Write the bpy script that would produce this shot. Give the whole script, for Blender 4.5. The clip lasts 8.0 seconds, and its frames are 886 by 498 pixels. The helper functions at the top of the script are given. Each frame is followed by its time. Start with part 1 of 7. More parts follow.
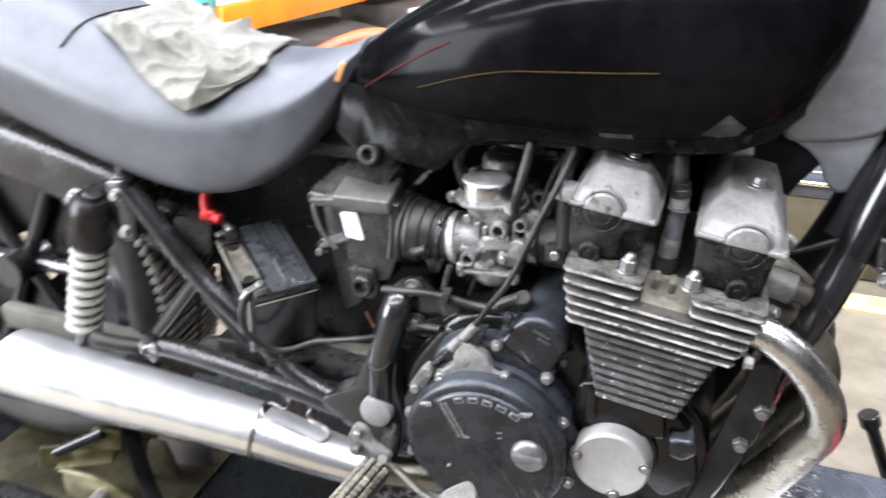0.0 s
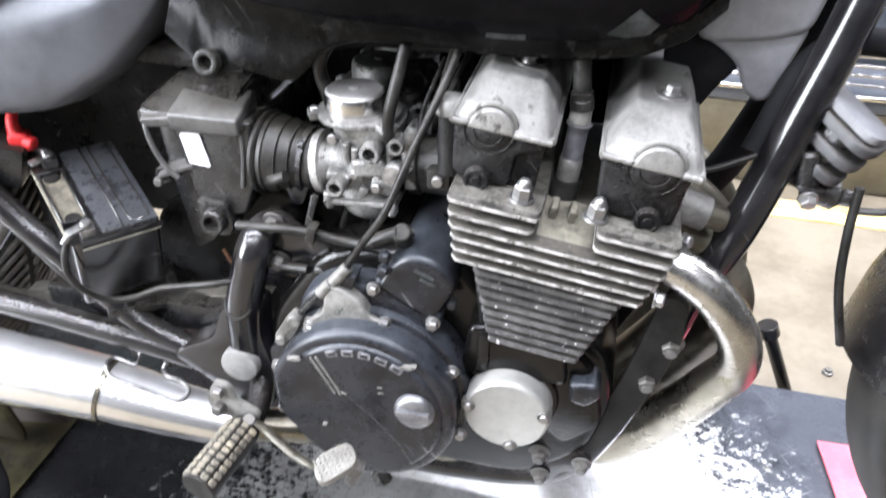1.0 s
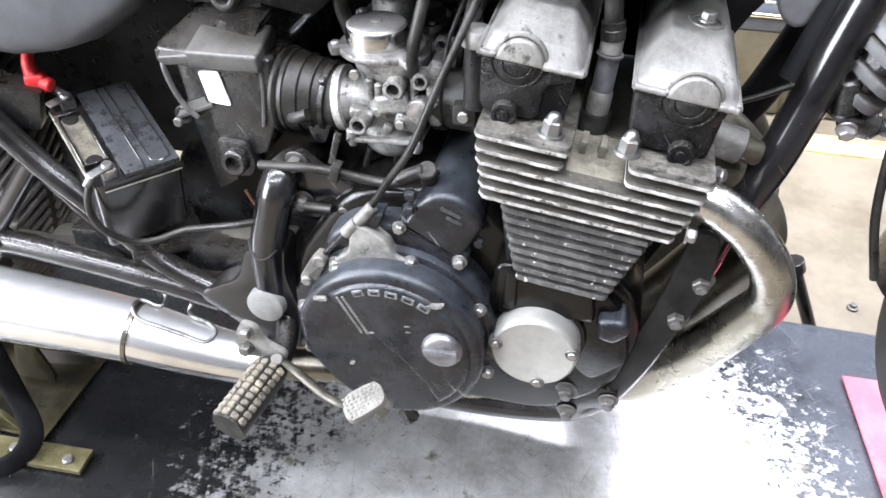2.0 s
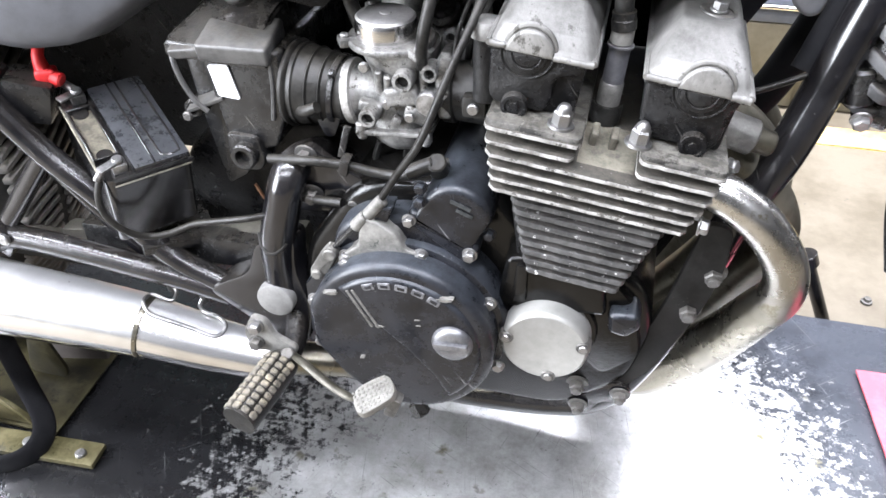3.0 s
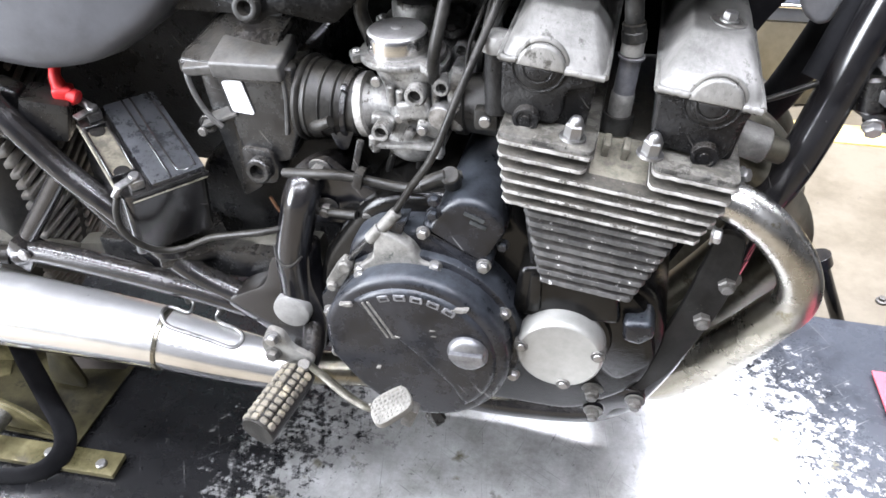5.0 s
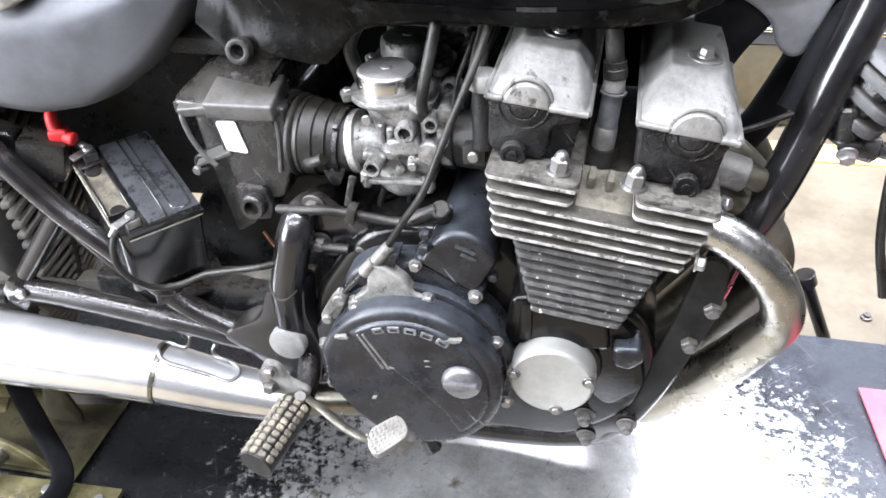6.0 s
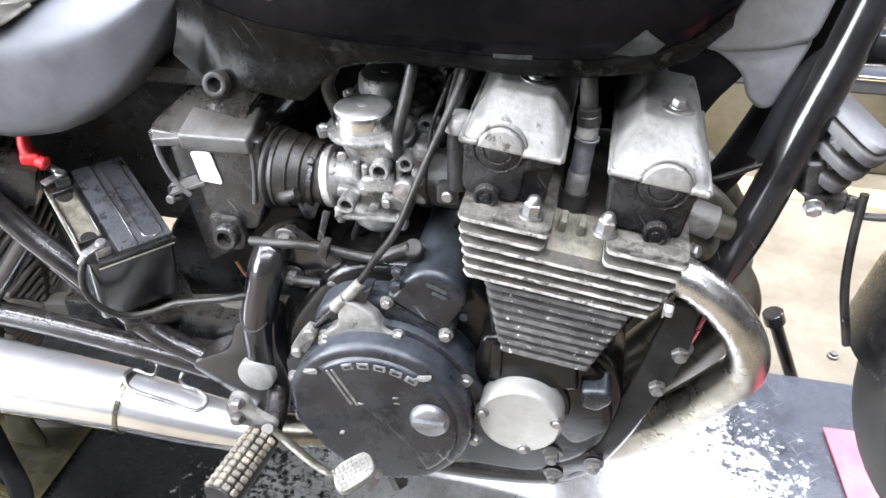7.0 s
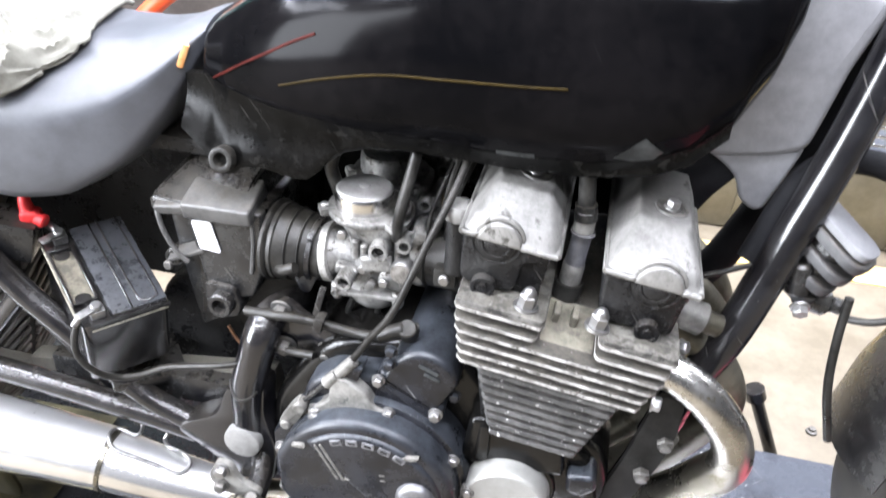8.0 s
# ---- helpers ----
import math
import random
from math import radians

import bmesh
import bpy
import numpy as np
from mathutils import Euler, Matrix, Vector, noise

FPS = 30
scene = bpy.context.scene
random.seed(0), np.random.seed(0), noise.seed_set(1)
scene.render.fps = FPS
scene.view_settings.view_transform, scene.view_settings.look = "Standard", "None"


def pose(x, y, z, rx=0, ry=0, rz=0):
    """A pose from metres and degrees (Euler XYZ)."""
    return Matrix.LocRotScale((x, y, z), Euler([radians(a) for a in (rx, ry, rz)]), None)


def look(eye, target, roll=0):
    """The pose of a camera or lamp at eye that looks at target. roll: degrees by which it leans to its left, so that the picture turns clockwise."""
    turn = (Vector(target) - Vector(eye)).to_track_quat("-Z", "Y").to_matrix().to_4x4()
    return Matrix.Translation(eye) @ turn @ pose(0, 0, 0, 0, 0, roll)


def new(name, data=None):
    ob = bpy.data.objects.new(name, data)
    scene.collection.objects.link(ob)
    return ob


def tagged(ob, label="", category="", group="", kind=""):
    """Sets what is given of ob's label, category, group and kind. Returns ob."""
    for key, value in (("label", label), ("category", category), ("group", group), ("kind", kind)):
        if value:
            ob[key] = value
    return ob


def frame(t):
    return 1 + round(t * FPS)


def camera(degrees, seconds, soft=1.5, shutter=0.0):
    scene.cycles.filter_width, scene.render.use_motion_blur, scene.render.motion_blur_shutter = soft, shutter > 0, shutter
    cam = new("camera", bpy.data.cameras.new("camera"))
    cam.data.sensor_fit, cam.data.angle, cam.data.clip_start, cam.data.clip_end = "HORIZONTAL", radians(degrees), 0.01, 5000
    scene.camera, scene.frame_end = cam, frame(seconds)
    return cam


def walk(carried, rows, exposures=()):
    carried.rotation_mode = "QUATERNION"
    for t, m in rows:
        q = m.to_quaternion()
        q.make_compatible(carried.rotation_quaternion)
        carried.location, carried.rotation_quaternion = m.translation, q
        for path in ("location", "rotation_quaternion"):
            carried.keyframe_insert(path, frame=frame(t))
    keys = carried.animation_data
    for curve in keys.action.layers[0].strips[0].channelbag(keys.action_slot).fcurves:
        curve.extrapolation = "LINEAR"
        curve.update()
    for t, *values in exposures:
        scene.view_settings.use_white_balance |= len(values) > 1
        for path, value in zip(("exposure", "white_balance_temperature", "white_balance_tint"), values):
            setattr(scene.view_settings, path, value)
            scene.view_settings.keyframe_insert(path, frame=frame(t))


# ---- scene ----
# drawing unit in metres: the plan below is drawn in these units
U = 0.88
cam = camera(58.1, 8.0, shutter=0.4)
PATH = [
    (0, (0.067, -0.758, 1.02), (-0.552, 0.918, 0.122), -0.6),
    (0.5, (0.03, -0.671, 0.99), (-0.316, 1.085, 0.096), -2.4),
    (1, (0.054, -0.611, 0.975), (-0.293, 1.017, -0.134), 1.6),
    (1.5, (0.046, -0.605, 0.966), (-0.315, 0.959, -0.228), 1.6),
    (2, (0.041, -0.606, 0.966), (-0.321, 0.929, -0.264), 0.2),
    (3.5, (0.042, -0.605, 0.96), (-0.352, 0.914, -0.279), -0.7),
    (4, (0.045, -0.606, 0.962), (-0.362, 0.908, -0.28), -1.1),
    (4.5, (0.044, -0.606, 0.961), (-0.38, 0.908, -0.275), -1.8),
    (5.8, (0.03, -0.599, 1.005), (-0.36, 0.918, -0.238), -2.6),
    (6, (0.039, -0.613, 0.996), (-0.356, 0.941, -0.2), -2.7),
    (6.5, (0.041, -0.607, 1.003), (-0.322, 0.961, -0.183), -2.6),
    (7, (0.042, -0.602, 1.014), (-0.302, 0.991, -0.146), 0.1),
    (7.5, (0.042, -0.595, 1.026), (-0.296, 1.006, -0.125), 1.5),
    (8, (0.024, -0.589, 1.061), (-0.29, 1.061, -0.024), 3.6),
]
walk(cam, [(t, look(Vector(eye) * U, Vector(target) * U, roll)) for t, eye, target, roll in PATH],
     [(0, 0.70), (0.5, 0.82), (1, 0.94), (2, 0.95), (4.5, 0.94), (6, 1.03), (8, 1.15)])

# ---- world and light ----
world = bpy.data.worlds.new("world")
scene.world = world
world.use_nodes = True
world.node_tree.nodes["Background"].inputs[0].default_value = (0.80, 0.90, 1.0, 1)
world.node_tree.nodes["Background"].inputs[1].default_value = 0.05


def area_lamp(name, eye, target, sx, sy, watts, colour):
    data = bpy.data.lights.new(name, "AREA")
    data.shape, data.size, data.size_y, data.energy, data.color = "RECTANGLE", sx, sy, watts, colour
    ob = new(name, data)
    ob.matrix_world = look(eye, target)
    return ob


# rows of fluorescent tubes under the workshop ceiling
COOL = (0.855, 0.885, 1.0)
for y, watts in ((-1.75, 90), (-0.55, 95), (0.75, 95)):
    area_lamp("ceiling_tubes", (-0.6, y, 2.55), (-0.6, y, 0), 3.6, 0.13, watts, COOL)
for y in (1.2, 2.1):
    area_lamp("ceiling_tubes", (1.1, y, 2.55), (1.1, y, 0), 3.5, 0.13, 80, COOL)
area_lamp("ceiling_tubes", (-3.1, -0.4, 2.5), (-3.1, -0.4, 0), 0.13, 2.6, 130, COOL)
# broad fill light added from the left, without a known source
area_lamp("side_fill_light", (-4.1, -2.5, 1.5), (-0.3, 0, 0.4), 2.8, 2.6, 530, (0.88, 0.92, 1.0))


# ---- materials ----
def surface(name, a, b, rough=(0.4, 0.6), metal=0.0, scale=30.0, bump=0.1, bump_scale=300.0, dust=None, dust_amount=0.5, coat=0.0, spots=None, spot_size=60.0, spot_cover=0.4, stretch=(1, 1, 1), speck=None, speck_cover=0.30, spec=0.5, dust_from=0.34, dust_to=0.74):
    """Two tones at two scales, uneven gloss, fine relief; dust or a painted top sheen lies on what faces up; spots are
    chips or stains.
    """
    m = bpy.data.materials.new(name)
    m.use_nodes = True
    n, l = m.node_tree.nodes, m.node_tree.links
    p = n["Principled BSDF"]
    co = n.new("ShaderNodeTexCoord")
    mp = n.new("ShaderNodeMapping")
    mp.inputs["Scale"].default_value = stretch
    l.new(co.outputs["Object"], mp.inputs[0])

    def noise_at(s, detail=6.0, rough_=0.6):
        t = n.new("ShaderNodeTexNoise")
        t.inputs["Scale"].default_value, t.inputs["Detail"].default_value, t.inputs["Roughness"].default_value = s, detail, rough_
        l.new(mp.outputs[0], t.inputs["Vector"])
        return t.outputs[0]

    def ramp(src, lo, hi, v0=0.0, v1=1.0):
        r = n.new("ShaderNodeMapRange")
        r.inputs[1].default_value, r.inputs[2].default_value, r.inputs[3].default_value, r.inputs[4].default_value = lo, hi, v0, v1
        l.new(src, r.inputs[0])
        return r.outputs[0]

    def mixed(fac, c1, c2):
        x = n.new("ShaderNodeMix")
        x.data_type = "RGBA"
        l.new(fac, x.inputs[0])
        for sock, c in ((x.inputs[6], c1), (x.inputs[7], c2)):
            if isinstance(c, tuple):
                sock.default_value = (*c, 1)
            else:
                l.new(c, sock)
        return x.outputs[2]

    big, fine = noise_at(scale), noise_at(scale * 7, 4.0, 0.7)
    add = n.new("ShaderNodeMath")
    add.operation = "MULTIPLY_ADD"
    l.new(fine, add.inputs[0])
    add.inputs[1].default_value = 0.4
    l.new(big, add.inputs[2])
    tone = ramp(add.outputs[0], 0.56, 0.84)
    colour = mixed(tone, a, b)
    roughness = ramp(add.outputs[0], 0.45, 0.95, rough[0], rough[1])
    metallic = None
    p.inputs["Specular IOR Level"].default_value = spec
    if speck:
        # fine grit and scuffs, gathered in patches
        f = n.new("ShaderNodeMath")
        f.operation = "MULTIPLY_ADD"
        l.new(noise_at(24.0, 5.0, 0.65), f.inputs[0])
        f.inputs[1].default_value = 0.55
        l.new(noise_at(420.0, 3.0, 0.6), f.inputs[2])
        k = ramp(f.outputs[0], 1.265 - speck_cover, 1.43 - speck_cover, 0.0, 0.65)
        colour = mixed(k, colour, speck)
        sc = n.new("ShaderNodeMapping")
        sc.vector_type = "TEXTURE"
        sc.inputs["Scale"].default_value = (1 / 14, 1 / 14, 1 / 210)
        sc.inputs["Rotation"].default_value = (0.5, 0.9, 0.4)
        l.new(co.outputs["Object"], sc.inputs[0])
        sn = n.new("ShaderNodeTexNoise")
        sn.inputs["Scale"].default_value, sn.inputs["Detail"].default_value = 1.0, 3.0
        l.new(sc.outputs[0], sn.inputs["Vector"])
        colour = mixed(ramp(sn.outputs[0], 0.70, 0.80, 0.0, 0.45), colour, speck)
    if spots:
        s = ramp(noise_at(spot_size, 8.0, 0.75), 1 - spot_cover, 1 - spot_cover + 0.05)
        colour = mixed(s, colour, spots)
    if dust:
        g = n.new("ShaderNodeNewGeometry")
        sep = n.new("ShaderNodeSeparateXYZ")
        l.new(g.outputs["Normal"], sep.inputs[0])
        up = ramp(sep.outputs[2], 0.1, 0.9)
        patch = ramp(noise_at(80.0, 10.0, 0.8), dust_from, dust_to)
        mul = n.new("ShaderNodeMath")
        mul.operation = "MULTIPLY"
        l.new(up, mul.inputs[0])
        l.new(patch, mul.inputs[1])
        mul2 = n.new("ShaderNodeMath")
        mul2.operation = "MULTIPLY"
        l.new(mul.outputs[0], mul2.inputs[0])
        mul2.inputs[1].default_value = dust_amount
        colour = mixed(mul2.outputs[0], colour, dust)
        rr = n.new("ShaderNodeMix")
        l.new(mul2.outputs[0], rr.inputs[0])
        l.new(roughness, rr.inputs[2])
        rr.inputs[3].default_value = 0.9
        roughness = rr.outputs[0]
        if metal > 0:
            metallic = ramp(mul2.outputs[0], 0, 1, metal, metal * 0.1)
    l.new(colour, p.inputs["Base Color"])
    l.new(roughness, p.inputs["Roughness"])
    p.inputs["Metallic"].default_value = metal
    if metallic:
        l.new(metallic, p.inputs["Metallic"])
    p.inputs["Coat Weight"].default_value = coat
    p.inputs["Coat Roughness"].default_value = 0.08
    if bump:
        bp = n.new("ShaderNodeBump")
        bp.inputs["Strength"].default_value, bp.inputs["Distance"].default_value = bump, 0.002
        l.new(noise_at(bump_scale, 5.0, 0.65), bp.inputs["Height"])
        l.new(bp.outputs[0], p.inputs["Normal"])
    return m


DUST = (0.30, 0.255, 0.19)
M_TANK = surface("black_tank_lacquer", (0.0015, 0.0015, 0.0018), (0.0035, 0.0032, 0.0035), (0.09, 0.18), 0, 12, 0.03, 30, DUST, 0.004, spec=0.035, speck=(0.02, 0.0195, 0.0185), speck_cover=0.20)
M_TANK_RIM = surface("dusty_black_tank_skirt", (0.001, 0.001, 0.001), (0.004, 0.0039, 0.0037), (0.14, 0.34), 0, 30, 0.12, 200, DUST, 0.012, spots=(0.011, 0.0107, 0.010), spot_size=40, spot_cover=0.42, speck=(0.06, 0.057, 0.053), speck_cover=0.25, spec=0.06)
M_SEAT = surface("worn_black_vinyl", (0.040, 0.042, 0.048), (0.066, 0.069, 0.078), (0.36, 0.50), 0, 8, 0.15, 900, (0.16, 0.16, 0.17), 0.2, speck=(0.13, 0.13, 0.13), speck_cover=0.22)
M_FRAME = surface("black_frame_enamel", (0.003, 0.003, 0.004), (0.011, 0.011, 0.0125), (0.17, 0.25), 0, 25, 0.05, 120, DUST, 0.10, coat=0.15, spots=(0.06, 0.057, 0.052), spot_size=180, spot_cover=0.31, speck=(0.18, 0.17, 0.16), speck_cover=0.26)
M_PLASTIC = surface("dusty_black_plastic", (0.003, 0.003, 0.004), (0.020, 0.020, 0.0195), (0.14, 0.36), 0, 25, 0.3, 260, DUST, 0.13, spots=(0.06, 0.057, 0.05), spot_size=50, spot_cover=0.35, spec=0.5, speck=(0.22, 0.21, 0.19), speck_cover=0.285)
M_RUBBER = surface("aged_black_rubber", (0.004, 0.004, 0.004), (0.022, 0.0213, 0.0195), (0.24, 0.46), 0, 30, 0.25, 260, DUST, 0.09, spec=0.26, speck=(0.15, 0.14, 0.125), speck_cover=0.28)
# blue-grey dust tint on upward faces also paints the rim's top highlight
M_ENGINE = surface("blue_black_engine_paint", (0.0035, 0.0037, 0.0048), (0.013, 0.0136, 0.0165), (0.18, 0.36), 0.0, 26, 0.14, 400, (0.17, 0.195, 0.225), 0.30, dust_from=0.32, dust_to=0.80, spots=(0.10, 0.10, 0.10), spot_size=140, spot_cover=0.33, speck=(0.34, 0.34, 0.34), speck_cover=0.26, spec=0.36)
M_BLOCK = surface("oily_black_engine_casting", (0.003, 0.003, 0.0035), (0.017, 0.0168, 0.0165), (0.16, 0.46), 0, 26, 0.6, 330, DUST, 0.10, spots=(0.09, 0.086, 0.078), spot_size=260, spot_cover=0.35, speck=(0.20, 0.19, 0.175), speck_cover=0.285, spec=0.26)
M_FIN = surface("grimy_painted_fin", (0.012, 0.0115, 0.010), (0.045, 0.042, 0.036), (0.5, 0.75), 0.1, 40, 0.4, 350, (0.20, 0.178, 0.14), 0.4, spots=(0.30, 0.29, 0.27), spot_size=130, spot_cover=0.38)
M_EDGE = surface("bare_fin_edge", (0.13, 0.123, 0.113), (0.38, 0.368, 0.348), (0.42, 0.6), 0.3, 45, 0.4, 400, spots=(0.05, 0.046, 0.04), spot_size=75, spot_cover=0.45)
M_HEAD = surface("stained_cast_head", (0.022, 0.021, 0.019), (0.13, 0.124, 0.112), (0.45, 0.65), 0.3, 34, 0.4, 350, (0.20, 0.182, 0.145), 0.5, spots=(0.014, 0.0135, 0.012), spot_size=45, spot_cover=0.50, speck=(0.40, 0.38, 0.34), speck_cover=0.30)
M_RECESS = surface("dust_filled_casting", (0.075, 0.069, 0.053), (0.21, 0.195, 0.155), (0.6, 0.8), 0.1, 40, 0.4, 300, (0.26, 0.238, 0.185), 0.6, spots=(0.05, 0.045, 0.035), spot_size=50, spot_cover=0.38, speck=(0.32, 0.30, 0.25), speck_cover=0.28)
M_STAY = surface("bright_dusty_stay", (0.10, 0.097, 0.09), (0.23, 0.224, 0.208), (0.4, 0.6), 0.4, 34, 0.3, 350, (0.25, 0.232, 0.198), 0.4, spots=(0.05, 0.056, 0.05), spot_size=70, spot_cover=0.38)
M_CAST = surface("dusty_bare_casting", (0.085, 0.082, 0.076), (0.20, 0.195, 0.18), (0.45, 0.65), 0.5, 30, 0.3, 350, (0.33, 0.305, 0.26), 0.5, spots=(0.05, 0.047, 0.043), spot_size=60, spot_cover=0.37)
M_CAPMETAL = surface("dull_turned_cap", (0.10, 0.10, 0.105), (0.20, 0.20, 0.205), (0.28, 0.42), 0.7, 40, 0.15, 400, spots=(0.05, 0.05, 0.05), spot_size=60, spot_cover=0.36, speck=(0.4, 0.4, 0.4), speck_cover=0.24)
M_COVER = surface("scuffed_cam_cover", (0.095, 0.092, 0.085), (0.195, 0.190, 0.178), (0.36, 0.56), 0.35, 24, 0.3, 350, (0.27, 0.262, 0.245), 0.35, spots=(0.05, 0.047, 0.041), spot_size=24, spot_cover=0.415, speck=(0.38, 0.37, 0.355), speck_cover=0.27, stretch=(1.2, 1, 0.8))
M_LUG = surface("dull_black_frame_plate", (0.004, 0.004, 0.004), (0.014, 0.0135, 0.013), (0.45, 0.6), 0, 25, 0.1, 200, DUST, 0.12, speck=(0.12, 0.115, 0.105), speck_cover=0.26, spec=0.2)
M_SILVER = surface("satin_silver_cover", (0.20, 0.197, 0.183), (0.265, 0.26, 0.243), (0.40, 0.52), 0.3, 16, 0.06, 600, spots=(0.13, 0.122, 0.105), spot_size=38, spot_cover=0.33, speck=(0.38, 0.37, 0.345), speck_cover=0.25)
M_ALU = surface("dull_carb_casting", (0.09, 0.09, 0.087), (0.28, 0.276, 0.265), (0.34, 0.55), 0.6, 45, 0.3, 400, DUST, 0.25, spots=(0.035, 0.032, 0.027), spot_size=85, spot_cover=0.44, speck=(0.62, 0.61, 0.59), speck_cover=0.25)
M_CHROME = surface("aged_chrome", (0.62, 0.61, 0.60), (0.76, 0.75, 0.74), (0.12, 0.22), 1.0, 20, 0.02, 60, spots=(0.42, 0.39, 0.35), spot_size=160, spot_cover=0.26)
# upward faces whitened for dust haze and for the overhead reflection
M_MUFFLER = surface("chrome_muffler_pale_top", (0.58, 0.575, 0.57), (0.70, 0.695, 0.69), (0.10, 0.20), 1.0, 8, 0.03, 60, (0.36, 0.355, 0.345), 0.25, spots=(0.42, 0.40, 0.36), spot_size=120, spot_cover=0.28, dust_from=-0.5, dust_to=0.6)
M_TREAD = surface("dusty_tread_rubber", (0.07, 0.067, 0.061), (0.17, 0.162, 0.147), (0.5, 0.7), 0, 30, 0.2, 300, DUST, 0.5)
M_PIPE = surface("tarnished_chrome_pipe", (0.38, 0.372, 0.35), (0.60, 0.59, 0.57), (0.19, 0.36), 1.0, 14, 0.06, 80, spots=(0.30, 0.27, 0.20), spot_size=14, spot_cover=0.41, speck=(0.24, 0.22, 0.18), speck_cover=0.25)
M_DULLPIPE = surface("browned_dull_pipe", (0.07, 0.064, 0.048), (0.16, 0.148, 0.118), (0.42, 0.58), 0.8, 12, 0.08, 120, spots=(0.05, 0.04, 0.025), spot_size=26, spot_cover=0.42)
M_BOLT = surface("zinc_bolt", (0.16, 0.157, 0.153), (0.36, 0.353, 0.345), (0.3, 0.5), 0.9, 80, 0.1, 600, spots=(0.12, 0.11, 0.10), spot_size=200, spot_cover=0.35)
M_DARKBOLT = surface("dirty_bolt", (0.055, 0.054, 0.052), (0.15, 0.146, 0.14), (0.35, 0.55), 0.6, 80, 0.15, 600, DUST, 0.3)
M_PEG = surface("muddy_peg_rubber", (0.03, 0.028, 0.025), (0.10, 0.09, 0.075), (0.7, 0.85), 0, 60, 0.5, 300, (0.32, 0.28, 0.20), 0.7, spots=(0.25, 0.215, 0.15), spot_size=55, spot_cover=0.45)
M_PEDAL = surface("bare_pedal_metal", (0.085, 0.08, 0.068), (0.18, 0.172, 0.152), (0.55, 0.75), 0.0, 50, 0.25, 500, spots=(0.16, 0.125, 0.075), spot_size=60, spot_cover=0.36)
M_BATTERY = surface("glossy_black_battery_plastic", (0.003, 0.003, 0.004), (0.012, 0.012, 0.013), (0.10, 0.26), 0, 25, 0.06, 250, DUST, 0.07, spots=(0.035, 0.033, 0.030), spot_size=40, spot_cover=0.34, speck=(0.20, 0.19, 0.17), speck_cover=0.27, spec=0.75)
M_WHITE = surface("white_paper_tag", (0.58, 0.58, 0.60), (0.68, 0.68, 0.70), (0.6, 0.7), 0, 20, 0.03, 300)
M_RED = surface("red_rubber_cap", (0.50, 0.015, 0.02), (0.62, 0.03, 0.03), (0.4, 0.55), 0, 40, 0.05, 300)
M_DULLRED = surface("dull_red_pinstripe", (0.030, 0.004, 0.003), (0.045, 0.006, 0.004), (0.4, 0.5), 0, 50, 0.0, 100, spec=0.08)
M_CAPTOP = surface("brushed_cap_top", (0.26, 0.255, 0.245), (0.40, 0.39, 0.375), (0.32, 0.45), 0.5, 60, 0.15, 500, spots=(0.2, 0.19, 0.17), spot_size=60, spot_cover=0.35)
M_CAPGREY = surface("dirty_grey_cap", (0.12, 0.117, 0.11), (0.18, 0.176, 0.168), (0.45, 0.6), 0, 40, 0.15, 300)
M_PLUGCAP = surface("grey_plug_rubber", (0.045, 0.045, 0.049), (0.10, 0.10, 0.108), (0.28, 0.42), 0, 30, 0.1, 300, DUST, 0.25)
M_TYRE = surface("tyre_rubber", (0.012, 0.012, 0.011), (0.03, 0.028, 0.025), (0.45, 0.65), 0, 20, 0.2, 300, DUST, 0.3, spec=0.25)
M_RAG = surface("cream_cloth", (0.105, 0.10, 0.084), (0.165, 0.16, 0.135), (0.85, 0.95), 0, 20, 0.4, 700, spots=(0.10, 0.09, 0.06), spot_size=14, spot_cover=0.32)
M_SHROUD = surface("grey_plastic_shroud", (0.135, 0.135, 0.142), (0.21, 0.21, 0.217), (0.40, 0.56), 0, 14, 0.1, 400, (0.32, 0.32, 0.32), 0.35, speck=(0.30, 0.30, 0.30), speck_cover=0.26)
M_HORNFIN = surface("grey_black_horn_fin", (0.018, 0.018, 0.019), (0.042, 0.042, 0.044), (0.4, 0.55), 0, 30, 0.1, 400, DUST, 0.25)
M_HORNTOP = surface("grey_rubber_top", (0.10, 0.10, 0.104), (0.15, 0.15, 0.152), (0.5, 0.65), 0, 30, 0.1, 400)
M_OLIVE = surface("olive_plated_steel", (0.075, 0.066, 0.030), (0.17, 0.15, 0.08), (0.25, 0.45), 0.5, 25, 0.08, 300, spots=(0.05, 0.043, 0.025), spot_size=30, spot_cover=0.40, speck=(0.34, 0.31, 0.2), speck_cover=0.26)
# olive plate colour darkened for the shadow under the bike; the tab shares it
M_PLATE = surface("darkened_plate", (0.014, 0.012, 0.006), (0.050, 0.044, 0.022), (0.30, 0.5), 0.3, 14, 0.1, 200, spots=(0.010, 0.009, 0.006), spot_size=16, spot_cover=0.44, spec=0.3)
# webbing black, also put on parts that only look dark in shade
M_STRAP_SHADE = surface("black_webbing_and_shade", (0.005, 0.005, 0.006), (0.010, 0.010, 0.011), (0.7, 0.85), 0, 60, 0.5, 900, spec=0.12)
M_MAT = surface("faded_red_mat", (0.62, 0.10, 0.14), (0.72, 0.16, 0.20), (0.5, 0.7), 0, 20, 0.1, 300, spots=(0.5, 0.25, 0.27), spot_size=40, spot_cover=0.33)
M_FLOOR = surface("stained_tan_floor", (0.118, 0.096, 0.064), (0.178, 0.150, 0.108), (0.5, 0.7), 0, 7, 0.15, 150, spots=(0.085, 0.07, 0.06), spot_size=13, spot_cover=0.35)
